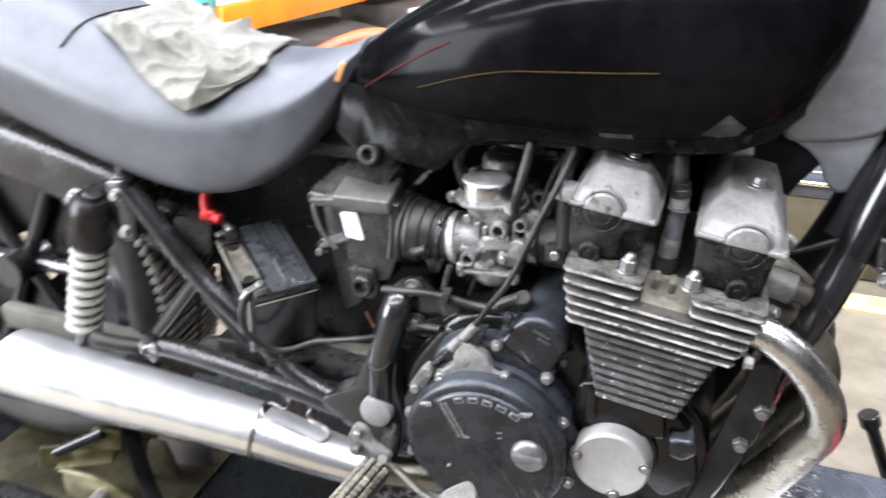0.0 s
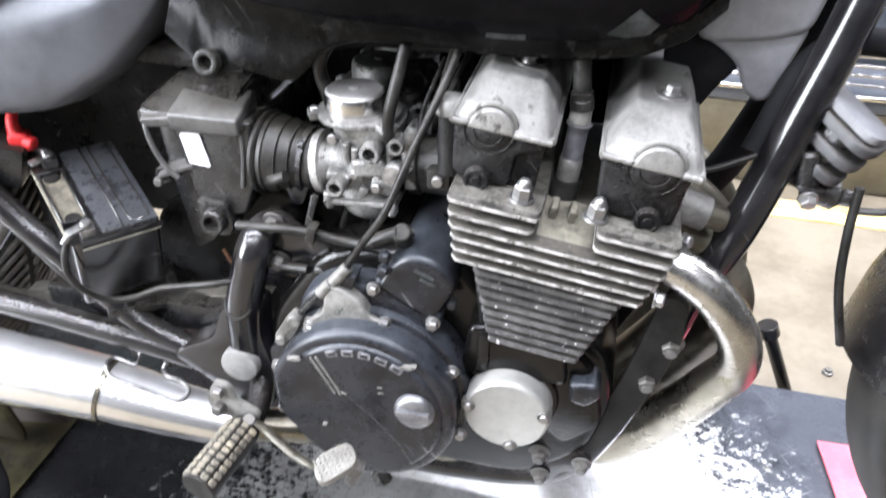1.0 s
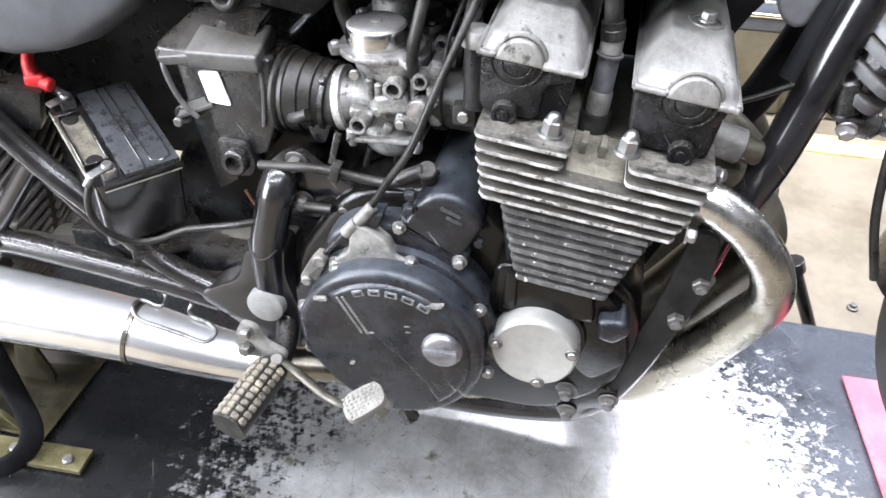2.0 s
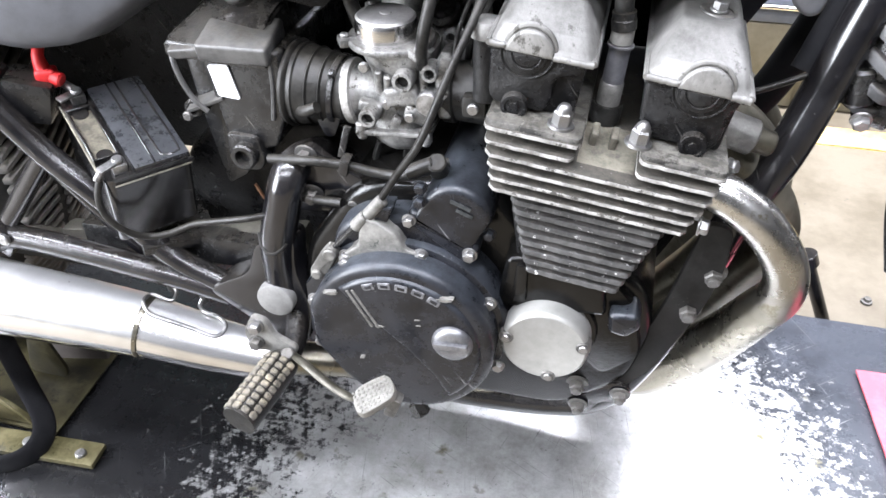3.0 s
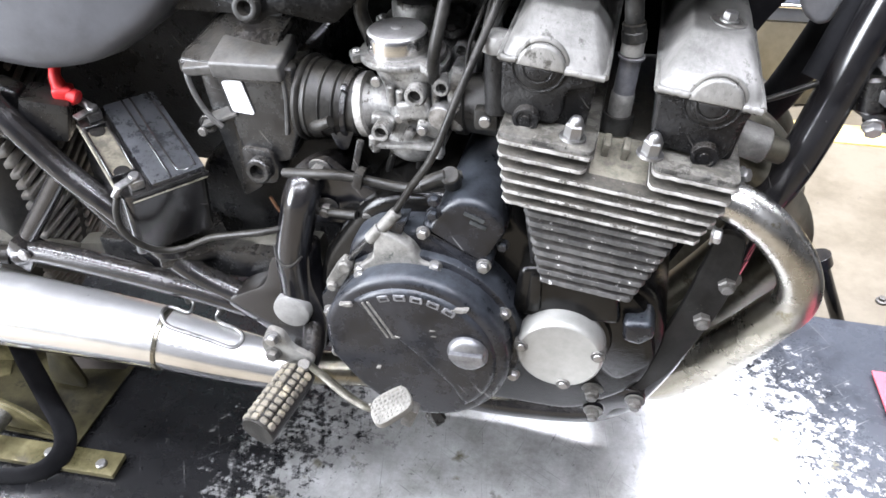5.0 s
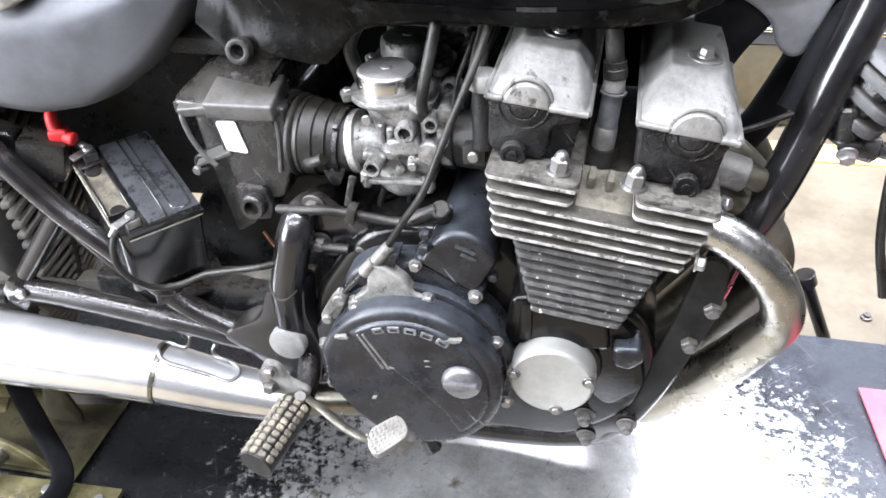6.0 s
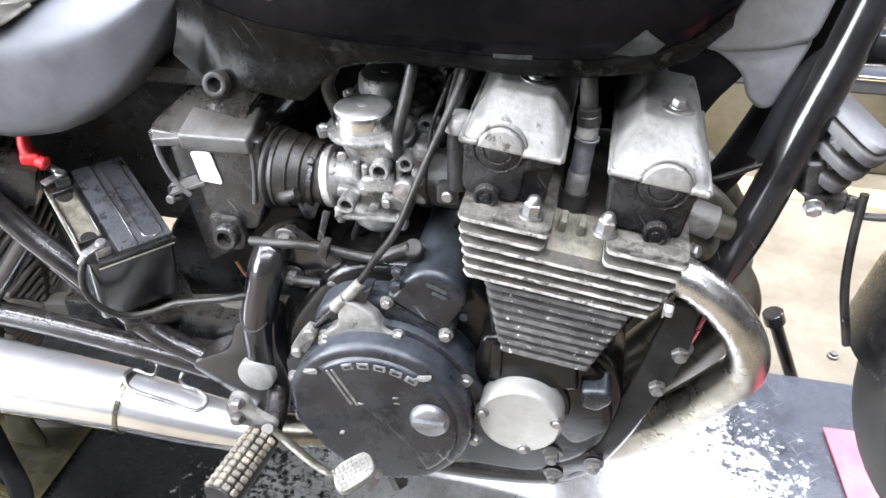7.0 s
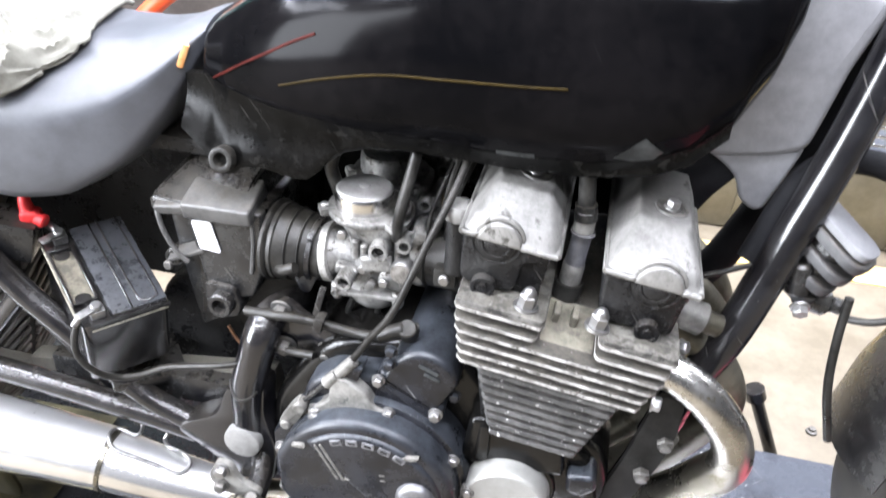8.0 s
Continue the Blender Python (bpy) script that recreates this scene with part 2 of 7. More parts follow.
M_YELLOW = surface("worn_yellow_line", (0.62, 0.42, 0.12), (0.75, 0.58, 0.26), (0.5, 0.7), 0, 12, 0.1, 150)
M_WALL = surface("dim_grey_wall", (0.05, 0.05, 0.052), (0.075, 0.075, 0.078), (0.7, 0.85), 0, 3, 0.1, 60)
M_CEIL = surface("grey_ceiling", (0.10, 0.10, 0.105), (0.14, 0.14, 0.145), (0.8, 0.9), 0, 3, 0.1, 60)
M_CABINET = surface("tan_cabinet_board", (0.065, 0.054, 0.032), (0.10, 0.086, 0.056), (0.5, 0.7), 0, 7, 0.1, 120)
M_DARKBOX = surface("dark_blue_grey_box", (0.035, 0.04, 0.05), (0.06, 0.065, 0.075), (0.4, 0.6), 0, 10, 0.1, 200)
M_ORANGE = surface("orange_beam_paint", (0.75, 0.20, 0.01), (0.85, 0.28, 0.02), (0.35, 0.5), 0, 6, 0.05, 100)
M_HOSE = surface("orange_red_hose_rubber", (0.55, 0.055, 0.012), (0.68, 0.085, 0.02), (0.4, 0.55), 0, 10, 0.05, 200)
M_TEAL = surface("teal_post_paint", (0.03, 0.22, 0.19), (0.06, 0.30, 0.25), (0.4, 0.6), 0, 10, 0.05, 200)
M_CARD = surface("white_carton", (0.70, 0.70, 0.68), (0.80, 0.80, 0.78), (0.7, 0.8), 0, 6, 0.05, 200)
M_BROWN = surface("dark_brown_carton", (0.06, 0.05, 0.045), (0.10, 0.085, 0.075), (0.7, 0.8), 0, 8, 0.05, 200)
M_GOLD = surface("thin_gold_stripe", (0.016, 0.0108, 0.003), (0.028, 0.019, 0.005), (0.4, 0.5), 0, 50, 0.0, 100, spec=0.05)
M_AMBER = surface("worn_amber_tab", (0.40, 0.17, 0.05), (0.5, 0.28, 0.12), (0.4, 0.6), 0, 60, 0.05, 300)
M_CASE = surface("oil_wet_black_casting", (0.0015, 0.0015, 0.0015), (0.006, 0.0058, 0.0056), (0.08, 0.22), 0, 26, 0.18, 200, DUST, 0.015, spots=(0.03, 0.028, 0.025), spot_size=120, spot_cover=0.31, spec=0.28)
# lid plastic with the sheen on its top put into a paler grey
M_LIDTOP = surface("sheen_lightened_plastic", (0.030, 0.030, 0.030), (0.080, 0.079, 0.077), (0.26, 0.42), 0, 25, 0.2, 260, DUST, 0.2, spots=(0.014, 0.0135, 0.013), spot_size=40, spot_cover=0.40)
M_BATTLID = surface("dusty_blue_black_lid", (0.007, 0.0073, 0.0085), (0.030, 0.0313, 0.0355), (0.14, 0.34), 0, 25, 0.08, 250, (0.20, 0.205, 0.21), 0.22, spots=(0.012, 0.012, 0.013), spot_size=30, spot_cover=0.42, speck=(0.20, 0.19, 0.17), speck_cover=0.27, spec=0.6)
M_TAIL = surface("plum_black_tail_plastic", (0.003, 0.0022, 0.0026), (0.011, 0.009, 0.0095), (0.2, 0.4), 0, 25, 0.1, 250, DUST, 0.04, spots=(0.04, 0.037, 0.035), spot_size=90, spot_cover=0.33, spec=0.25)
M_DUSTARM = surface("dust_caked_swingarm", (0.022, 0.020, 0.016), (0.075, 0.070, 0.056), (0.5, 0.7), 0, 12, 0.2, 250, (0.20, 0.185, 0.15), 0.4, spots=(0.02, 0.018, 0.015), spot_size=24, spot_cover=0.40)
M_COPPER = surface("copper_wire", (0.16, 0.08, 0.045), (0.24, 0.13, 0.07), (0.4, 0.6), 0.6, 60, 0.05, 300)
M_SPRING = surface("white_spring_enamel", (0.20, 0.19, 0.165), (0.31, 0.30, 0.265), (0.4, 0.6), 0, 30, 0.1, 300, spots=(0.15, 0.13, 0.09), spot_size=50, spot_cover=0.36)
M_CYLFIN = surface("grey_black_cylinder_fin", (0.020, 0.020, 0.021), (0.052, 0.051, 0.050), (0.40, 0.6), 0.1, 40, 0.4, 350, DUST, 0.15, spots=(0.46, 0.455, 0.44), spot_size=95, spot_cover=0.385, spec=0.4)
M_CYLEDGE = surface("chipped_cylinder_fin_edge", (0.035, 0.0345, 0.034), (0.085, 0.083, 0.080), (0.40, 0.6), 0.1, 40, 0.5, 350, spots=(0.55, 0.54, 0.52), spot_size=110, spot_cover=0.40, spec=0.4)
M_WORNMARK = surface("rubbed_raised_mark", (0.06, 0.06, 0.063), (0.17, 0.17, 0.175), (0.4, 0.55), 0.4, 120, 0.2, 500)
M_SEAM = surface("cream_plastic_seam", (0.10, 0.09, 0.065), (0.24, 0.22, 0.17), (0.4, 0.6), 0, 60, 0.1, 300, spots=(0.03, 0.027, 0.022), spot_size=60, spot_cover=0.46)
M_LEVER = surface("tarnished_lever_steel", (0.05, 0.046, 0.034), (0.13, 0.122, 0.098), (0.3, 0.5), 0.4, 40, 0.2, 400, spots=(0.10, 0.075, 0.04), spot_size=60, spot_cover=0.38)
M_LABEL = surface("grey_sticker", (0.010, 0.011, 0.011), (0.045, 0.048, 0.048), (0.45, 0.6), 0, 50, 0.02, 300, spots=(0.14, 0.14, 0.14), spot_size=220, spot_cover=0.38, spec=0.2)



def heat_browned(m, z_low, z_high):
    """Browns a metal towards the lower, hotter run of a pipe, with an uneven edge."""
    n, l = m.node_tree.nodes, m.node_tree.links
    p = n["Principled BSDF"]
    co = n.new("ShaderNodeTexCoord")
    sep = n.new("ShaderNodeSeparateXYZ")
    l.new(co.outputs["Object"], sep.inputs[0])
    t = n.new("ShaderNodeTexNoise")
    t.inputs["Scale"].default_value, t.inputs["Detail"].default_value = 22.0, 6.0
    l.new(co.outputs["Object"], t.inputs["Vector"])
    add = n.new("ShaderNodeMath")
    add.operation = "MULTIPLY_ADD"
    l.new(t.outputs[0], add.inputs[0])
    add.inputs[1].default_value = 0.10
    l.new(sep.outputs[2], add.inputs[2])
    rng = n.new("ShaderNodeMapRange")
    rng.inputs[1].default_value, rng.inputs[2].default_value = z_low + 0.05, z_high + 0.05
    rng.inputs[3].default_value, rng.inputs[4].default_value = 0.85, 0.0
    l.new(add.outputs[0], rng.inputs[0])
    mix = n.new("ShaderNodeMix")
    mix.data_type = "RGBA"
    l.new(rng.outputs[0], mix.inputs[0])
    l.new(p.inputs["Base Color"].links[0].from_socket, mix.inputs[6])
    mix.inputs[7].default_value = (0.145, 0.130, 0.092, 1)
    l.new(mix.outputs[2], p.inputs["Base Color"])


heat_browned(M_PIPE, 0.36, 0.50)


def deck_material():
    """Black-painted steel, rubbed bare where bikes are rolled on, with a ragged, scratched edge."""
    m = bpy.data.materials.new("worn_painted_steel_deck")
    m.use_nodes = True
    n, l = m.node_tree.nodes, m.node_tree.links
    p = n["Principled BSDF"]
    co = n.new("ShaderNodeTexCoord")

    def node(kind, **kw):
        x = n.new(kind)
        for k, v in kw.items():
            x.inputs[k.replace("_", " ")].default_value = v
        return x

    def math_(op, a, b, clamp=False):
        x = n.new("ShaderNodeMath")
        x.operation, x.use_clamp = op, clamp
        for i, v in enumerate((a, b)):
            if isinstance(v, (int, float)):
                x.inputs[i].default_value = v
            else:
                l.new(v, x.inputs[i])
        return x.outputs[0]

    def noise_at(scale, detail, rough, sx=1, sy=1, rot=0.0):
        mp = n.new("ShaderNodeMapping")
        mp.vector_type = "TEXTURE"
        mp.inputs["Scale"].default_value = (1 / sx, 1 / sy, 1)
        mp.inputs["Rotation"].default_value = (0, 0, rot)
        l.new(co.outputs["Object"], mp.inputs[0])
        t = node("ShaderNodeTexNoise", Scale=scale, Detail=detail, Roughness=rough)
        l.new(mp.outputs[0], t.inputs["Vector"])
        return t.outputs[0]

    # distance from the middle of the rubbed patch
    sep = n.new("ShaderNodeSeparateXYZ")
    l.new(co.outputs["Object"], sep.inputs[0])
    dx = math_("MULTIPLY", math_("SUBTRACT", sep.outputs[0], 0.08), 1 / 0.315)
    dx = math_("MAXIMUM", dx, math_("MULTIPLY", dx, -0.67))
    dy = math_("MULTIPLY", math_("SUBTRACT", sep.outputs[1], -0.02), 1 / 0.50)
    d = math_("SQRT", math_("ADD", math_("MULTIPLY", dx, dx), math_("MULTIPLY", dy, dy)), 0)
    patch = math_("SUBTRACT", 1.0, d)
    grain = math_("SUBTRACT", noise_at(55, 9, 0.72), 0.5)
    blot = math_("SUBTRACT", noise_at(9, 5, 0.6), 0.5)
    mask = math_("ADD", math_("ADD", math_("MULTIPLY", patch, 4.0), math_("MULTIPLY", grain, 4.4)), math_("MULTIPLY", blot, 2.0))
    fine = math_("SUBTRACT", noise_at(210, 8, 0.72), 0.5)
    mask = math_("ADD", mask, math_("MULTIPLY", fine, 1.3))
    # short rubbing strokes, crossing
    for rot in (0.4, -0.7, 1.5):
        mask = math_("ADD", mask, math_("MULTIPLY", math_("SUBTRACT", noise_at(1.0, 5, 0.65, 140, 30, rot), 0.5), 2.4))
    bare = math_("MULTIPLY", math_("ADD", mask, 0.05), 1.5, True)
    # fine scratches in two directions
    for rot, sx, sy in ((0.5, 260, 6), (-0.9, 300, 7)):
        s = noise_at(1.0, 3, 0.5, sx, sy, rot)
        line = math_("MULTIPLY", math_("SUBTRACT", s, 0.67), 8.0, True)
        bare = math_("MAXIMUM", bare, math_("MULTIPLY", line, math_("ADD", math_("MULTIPLY", patch, 0.45), 0.70), True))
    # hairline scratches and small dark pits in the bare steel
    for rot, sx, sy in ((1.1, 420, 9), (-0.3, 380, 11), (0.2, 450, 8)):
        hair = math_("MULTIPLY", math_("SUBTRACT", noise_at(1.0, 2, 0.5, sx, sy, rot), 0.66), 7.0, True)
        bare = math_("SUBTRACT", bare, math_("MULTIPLY", hair, 0.55), True)
    pits = math_("MULTIPLY", math_("SUBTRACT", math_("ADD", noise_at(120, 4, 0.6), math_("MULTIPLY", noise_at(12, 3, 0.6), 0.5)), 0.90), 8.0, True)
    bare = math_("SUBTRACT", bare, math_("MULTIPLY", pits, 0.5), True)
    # bare steel weakened towards the left, with an uneven edge
    left_fade = math_("ADD", math_("MULTIPLY", math_("ADD", sep.outputs[0], 0.30), 2.6), math_("MULTIPLY", blot, 1.2))
    bare = math_("MULTIPLY", bare, math_("ADD", 0.38, math_("MULTIPLY", left_fade, 0.62, True)))
    mix = n.new("ShaderNodeMix")
    mix.data_type = "RGBA"
    bare = math_("POWER", bare, 1.3)
    l.new(bare, mix.inputs[0])
    pt = n.new("ShaderNodeMix")
    pt.data_type = "RGBA"
    l.new(noise_at(25, 7, 0.7), pt.inputs[0])
    pt.inputs[6].default_value, pt.inputs[7].default_value = (0.0018, 0.0018, 0.002, 1), (0.0095, 0.0095, 0.0103, 1)
    # paint greyed towards +x: light reflected there is put into the colour
    grey = n.new("ShaderNodeMix")
    grey.data_type = "RGBA"
    dusty = math_("MULTIPLY", math_("ADD", math_("SUBTRACT", sep.outputs[0], 0.16), math_("MULTIPLY", math_("SUBTRACT", noise_at(18, 6, 0.65), 0.5), 0.5)), 4.5, True)
    l.new(dusty, grey.inputs[0])
    l.new(pt.outputs[2], grey.inputs[6])
    grey.inputs[7].default_value = (0.066, 0.071, 0.083, 1)
    st = n.new("ShaderNodeMix")
    st.data_type = "RGBA"
    l.new(math_("MULTIPLY", math_("SUBTRACT", noise_at(16, 9, 0.75), 0.33), 2.6, True), st.inputs[0])
    st.inputs[6].default_value, st.inputs[7].default_value = (0.30, 0.295, 0.275, 1), (0.70, 0.70, 0.70, 1)
    oil = n.new("ShaderNodeMix")
    oil.data_type = "RGBA"
    drops = math_("MULTIPLY", math_("SUBTRACT", math_("ADD", noise_at(34, 3, 0.5), math_("MULTIPLY", noise_at(7, 3, 0.5), 0.55)), 0.945), 9.0, True)
    l.new(drops, oil.inputs[0])
    l.new(st.outputs[2], oil.inputs[6])
    oil.inputs[7].default_value = (0.17, 0.155, 0.10, 1)
    l.new(grey.outputs[2], mix.inputs[6])
    l.new(oil.outputs[2], mix.inputs[7])
    l.new(mix.outputs[2], p.inputs["Base Color"])
    p.inputs["Specular IOR Level"].default_value = 0.3
    l.new(math_("MULTIPLY", bare, 0.85), p.inputs["Metallic"])
    l.new(math_("ADD", 0.14, math_("ADD", math_("MULTIPLY", noise_at(22, 8, 0.75), 0.27), math_("MULTIPLY", bare, 0.05))), p.inputs["Roughness"])
    bp = n.new("ShaderNodeBump")
    bp.inputs["Strength"].default_value, bp.inputs["Distance"].default_value = 0.25, 0.001
    l.new(math_("SUBTRACT", noise_at(200, 5, 0.6), bare), bp.inputs["Height"])
    l.new(bp.outputs[0], p.inputs["Normal"])
    return m


M_DECK = deck_material()


# ---- building helpers ----
WORLD = {}


def link(name, data, parent=None, m=None, label=""):
    """An object under its thing or part, standing at m in the world."""
    ob = new(name, data)
    m = m or Matrix()
    if parent:
        ob.parent = parent
        ob.matrix_parent_inverse = WORLD[parent.name].inverted()
    ob.matrix_basis = m
    WORLD[ob.name] = m
    if label:
        tagged(ob, label)
    return ob


def to_mesh(name, bm, mats, angle=38):
    bm.transform(Matrix.Scale(U, 4))
    bmesh.ops.recalc_face_normals(bm, faces=bm.faces)
    data = bpy.data.meshes.new(name)
    bm.to_mesh(data)
    bm.free()
    for m in mats if isinstance(mats, (list, tuple)) else [mats]:
        data.materials.append(m)
    data.shade_smooth()
    data.set_sharp_from_angle(angle=radians(angle))
    return data


def part(name, bm, mats, parent=None, label="", angle=38):
    return link(name, to_mesh(name, bm, mats, angle), parent, None, label)


def thing(name, base, label, category, group="", kind=""):
    ob = new(name)
    ob.empty_display_size = 0.05
    ob.location = Vector(base) * U
    WORLD[ob.name] = Matrix.Translation(Vector(base) * U)
    return tagged(ob, label, category, group, kind)


def solid(name, bm, mats, label, category="", kind="", group="", angle=38):
    """A thing or piece of the setting that is one mesh."""
    return tagged(part(name, bm, mats, None, "", angle), label, category, group, kind)


def merge(bm, other):
    data = bpy.data.meshes.new("scratch")
    other.to_mesh(data)
    other.free()
    bm.from_mesh(data)
    bpy.data.meshes.remove(data)


def rings(bm, loops, cap=True, mat=0):
    rows_ = [[bm.verts.new(p) for p in loop] for loop in loops]
    k = len(rows_[0])
    for a, b in zip(rows_, rows_[1:]):
        for i in range(k):
            bm.faces.new((a[i], a[(i + 1) % k], b[(i + 1) % k], b[i])).material_index = mat
    if cap:
        bm.faces.new(rows_[0][::-1]).material_index = mat
        bm.faces.new(rows_[-1]).material_index = mat
    return rows_


def spline(pts, n=6):
    """A smooth line through the points."""
    p = [Vector(q) for q in pts]
    if len(p) < 3:
        return p
    p = [p[0] * 2 - p[1], *p, p[-1] * 2 - p[-2]]
    out = []
    for i in range(1, len(p) - 2):
        for k in range(n):
            t = k / n
            a, b, c, d = p[i - 1], p[i], p[i + 1], p[i + 2]
            out.append(0.5 * (2 * b + (c - a) * t + (2 * a - 5 * b + 4 * c - d) * t * t + (3 * b - a - 3 * c + d) * t ** 3))
    out.append(p[-2])
    return out


def tube(bm, pts, r, seg=12, n=6, mat=0, flat=1.0):
    """A round bar along a smooth line; r is one radius or one for each point."""
    line = spline(pts, n)
    if not isinstance(r, (int, float)):
        r = [v.x for v in spline([(q, 0, 0) for q in r], n)]
    else:
        r = [r] * len(line)
    side, loops = None, []
    for i, c in enumerate(line):
        way = (line[min(i + 1, len(line) - 1)] - line[max(i - 1, 0)]).normalized()
        if side is None:
            side = way.cross(Vector((0.3, 0.2, 1))).normalized()
        side = (side - way * side.dot(way)).normalized()
        up = way.cross(side)
        loops.append([c + (side * math.cos(a) + up * math.sin(a) * flat) * r[i] for a in (2 * math.pi * k / seg for k in range(seg))])
    rings(bm, loops, True, mat)


def turned(bm, base, axis, profile, seg=28, mat=0):
    """A turned shape: profile rows of (height along the axis, radius)."""
    axis = Vector(axis).normalized()
    side = axis.orthogonal().normalized()
    up = axis.cross(side)
    base = Vector(base)
    rings(bm, [[base + axis * h + (side * math.cos(a) + up * math.sin(a)) * max(r, 1e-4) for a in (2 * math.pi * k / seg for k in range(seg))] for h, r in profile], True, mat)


def rod(bm, a, b, r, r2=None, seg=20, bev=0.0015, mat=0):
    a, b = Vector(a), Vector(b)
    h, r2 = (b - a).length, r if r2 is None else r2
    turned(bm, a, b - a, [(0, r - bev), (bev, r), (h - bev, r2), (h, r2 - bev)], seg, mat)


def box(bm, c, s, rot=(0, 0, 0), bev=0.003, seg=2, mat=0, taper=None):
    t = bmesh.new()
    bmesh.ops.create_cube(t, size=1)
    for v in t.verts:
        if taper and v.co.z > 0:
            v.co.x *= taper[0]
            v.co.y *= taper[1]
        v.co = Vector((v.co.x * s[0], v.co.y * s[1], v.co.z * s[2]))
    if bev:
        bmesh.ops.bevel(t, geom=t.edges[:], offset=bev, segments=seg, affect="EDGES", profile=0.6)
    t.transform(pose(*c, *rot))
    for f in t.faces:
        f.material_index = mat
    merge(bm, t)


def slab(bm, outline, y0, y1, bev=0.004, seg=2, mat=0, rim=None, m=None):
    """A plate with an outline of (x, z), from the near face y0 to the far face y1, its near edge rounded."""
    t = bmesh.new()
    f = t.faces.new([t.verts.new((x, y0, z)) for x, z in outline])
    new_ = bmesh.ops.extrude_face_region(t, geom=[f])
    for v in new_["geom"]:
        if isinstance(v, bmesh.types.BMVert):
            v.co.y = y1
    bmesh.ops.recalc_face_normals(t, faces=t.faces)
    if bev:
        near = [e for e in t.edges if all(abs(v.co.y - y0) < 1e-6 for v in e.verts)]
        bmesh.ops.bevel(t, geom=near, offset=bev, segments=seg, affect="EDGES", profile=0.5)
    for q in t.faces:
        q.material_index = mat
        if rim is not None and abs(q.normal.y) < 0.5:
            q.material_index = rim
    if m:
        t.transform(m)
    merge(bm, t)


def rounded(pts, r, n=4):
    """An outline with its corners rounded off."""
    out, k = [], len(pts)
    for i in range(k):
        p, a, b = Vector(pts[i]), Vector(pts[i - 1]), Vector(pts[(i + 1) % k])
        q = min(r, (a - p).length * 0.45, (b - p).length * 0.45)
        s, e = p + (a - p).normalized() * q, p + (b - p).normalized() * q
        for j in range(n + 1):
            t = j / n
            out.append(tuple((1 - t) ** 2 * s + 2 * t * (1 - t) * p + t * t * e))
    return out


def circle(cx, cz, r, n=32, a0=0, a1=360):
    k = n if a1 - a0 < 360 else n
    return [(cx + r * math.cos(radians(a0 + (a1 - a0) * i / k)), cz + r * math.sin(radians(a0 + (a1 - a0) * i / k))) for i in range(k + (1 if a1 - a0 < 360 else 0))]


BOLTS = {}


def bolt(parent, p, r=0.006, axis=(0, -1, 0), kind="hex", mat=None, name="bolt", label=""):
    """A bolt head, cap nut or screw standing on p and pointing along axis."""
    mat = mat or M_BOLT
    key = (kind, mat.name, name)
    if key not in BOLTS:
        bm = bmesh.new()
        z = (0, 0, 1)
        if kind == "hex":
            turned(bm, (0, 0, 0), z, [(0, 1.25), (0.25, 1.2), (0.3, 1.0)], 16)
            turned(bm, (0, 0, 0.3), z, [(0, 1.0), (0.75, 1.0), (0.95, 0.82)], 6)
            turned(bm, (0, 0, 1.2), z, [(0, 0.6), (0.08, 0.5)], 12)
        elif kind == "stud":
            turned(bm, (0, 0, 0), z, [(0, 1.5), (0.25, 1.45), (0.3, 1.05)], 18)
            turned(bm, (0, 0, 0.3), z, [(0, 1.0), (0.75, 1.0), (0.9, 0.85)], 6)
            turned(bm, (0, 0, 1.15), z, [(0, 0.68), (0.45, 0.68), (0.55, 0.55)], 14)
        elif kind == "cap":
            turned(bm, (0, 0, 0), z, [(0, 1.45), (0.3, 1.4)], 20)
            turned(bm, (0, 0, 0.3), z, [(0, 1.05), (1.3, 1.05), (1.5, 0.85)], 6)
            turned(bm, (0, 0, 1.6), z, [(0, 0.8), (0.5, 0.75), (0.9, 0.5), (1.05, 0.2)], 16)
        else:
            turned(bm, (0, 0, 0), z, [(0, 1.0), (0.5, 1.0), (0.75, 0.8)], 18)
            box(bm, (0, 0, 0.74), (1.1, 0.22, 0.12), bev=0)
            box(bm, (0, 0, 0.74), (0.22, 1.1, 0.12), bev=0)
        bm.transform(Matrix.Scale(1 / U, 4))
        BOLTS[key] = to_mesh(name, bm, mat)
    q = Vector(axis).to_track_quat("Z", "Y").to_matrix().to_4x4()
    return link(name, BOLTS[key], parent, Matrix.Translation(Vector(p) * U) @ q @ Matrix.Scale(r * U, 4), label)


# ---- the workshop ----
def plain_box(lo, hi, bev=0.0):
    bm = bmesh.new()
    box(bm, [(a + b) / 2 for a, b in zip(lo, hi)], [b - a for a, b in zip(lo, hi)], bev=bev)
    return bm


FLOOR_Z = -0.11
solid("floor", plain_box((-5, -5, FLOOR_Z - 0.1), (5, 6, FLOOR_Z)), M_FLOOR, "tan workshop floor with dark stains", "floor", "structure")
solid("ceiling", plain_box((-5, -5, 3.15), (5, 6, 3.3)), M_CEIL, "plain grey workshop ceiling", "ceiling", "structure")
solid("wall_north", plain_box((-5, 6, FLOOR_Z), (5, 6.15, 3.15)), M_WALL, "dim grey painted workshop wall", "wall", "structure")
solid("wall_south", plain_box((-5, -5.15, FLOOR_Z), (5, -5, 3.15)), M_WALL, "dim grey painted workshop wall", "wall", "structure")
solid("wall_west", plain_box((-5.15, -5, FLOOR_Z), (-5, 6, 3.15)), M_WALL, "dim grey painted workshop wall", "wall", "structure")
solid("wall_east", plain_box((5, -5, FLOOR_Z), (5.15, 6, 3.15)), M_WALL, "dim grey painted workshop wall", "wall", "structure")
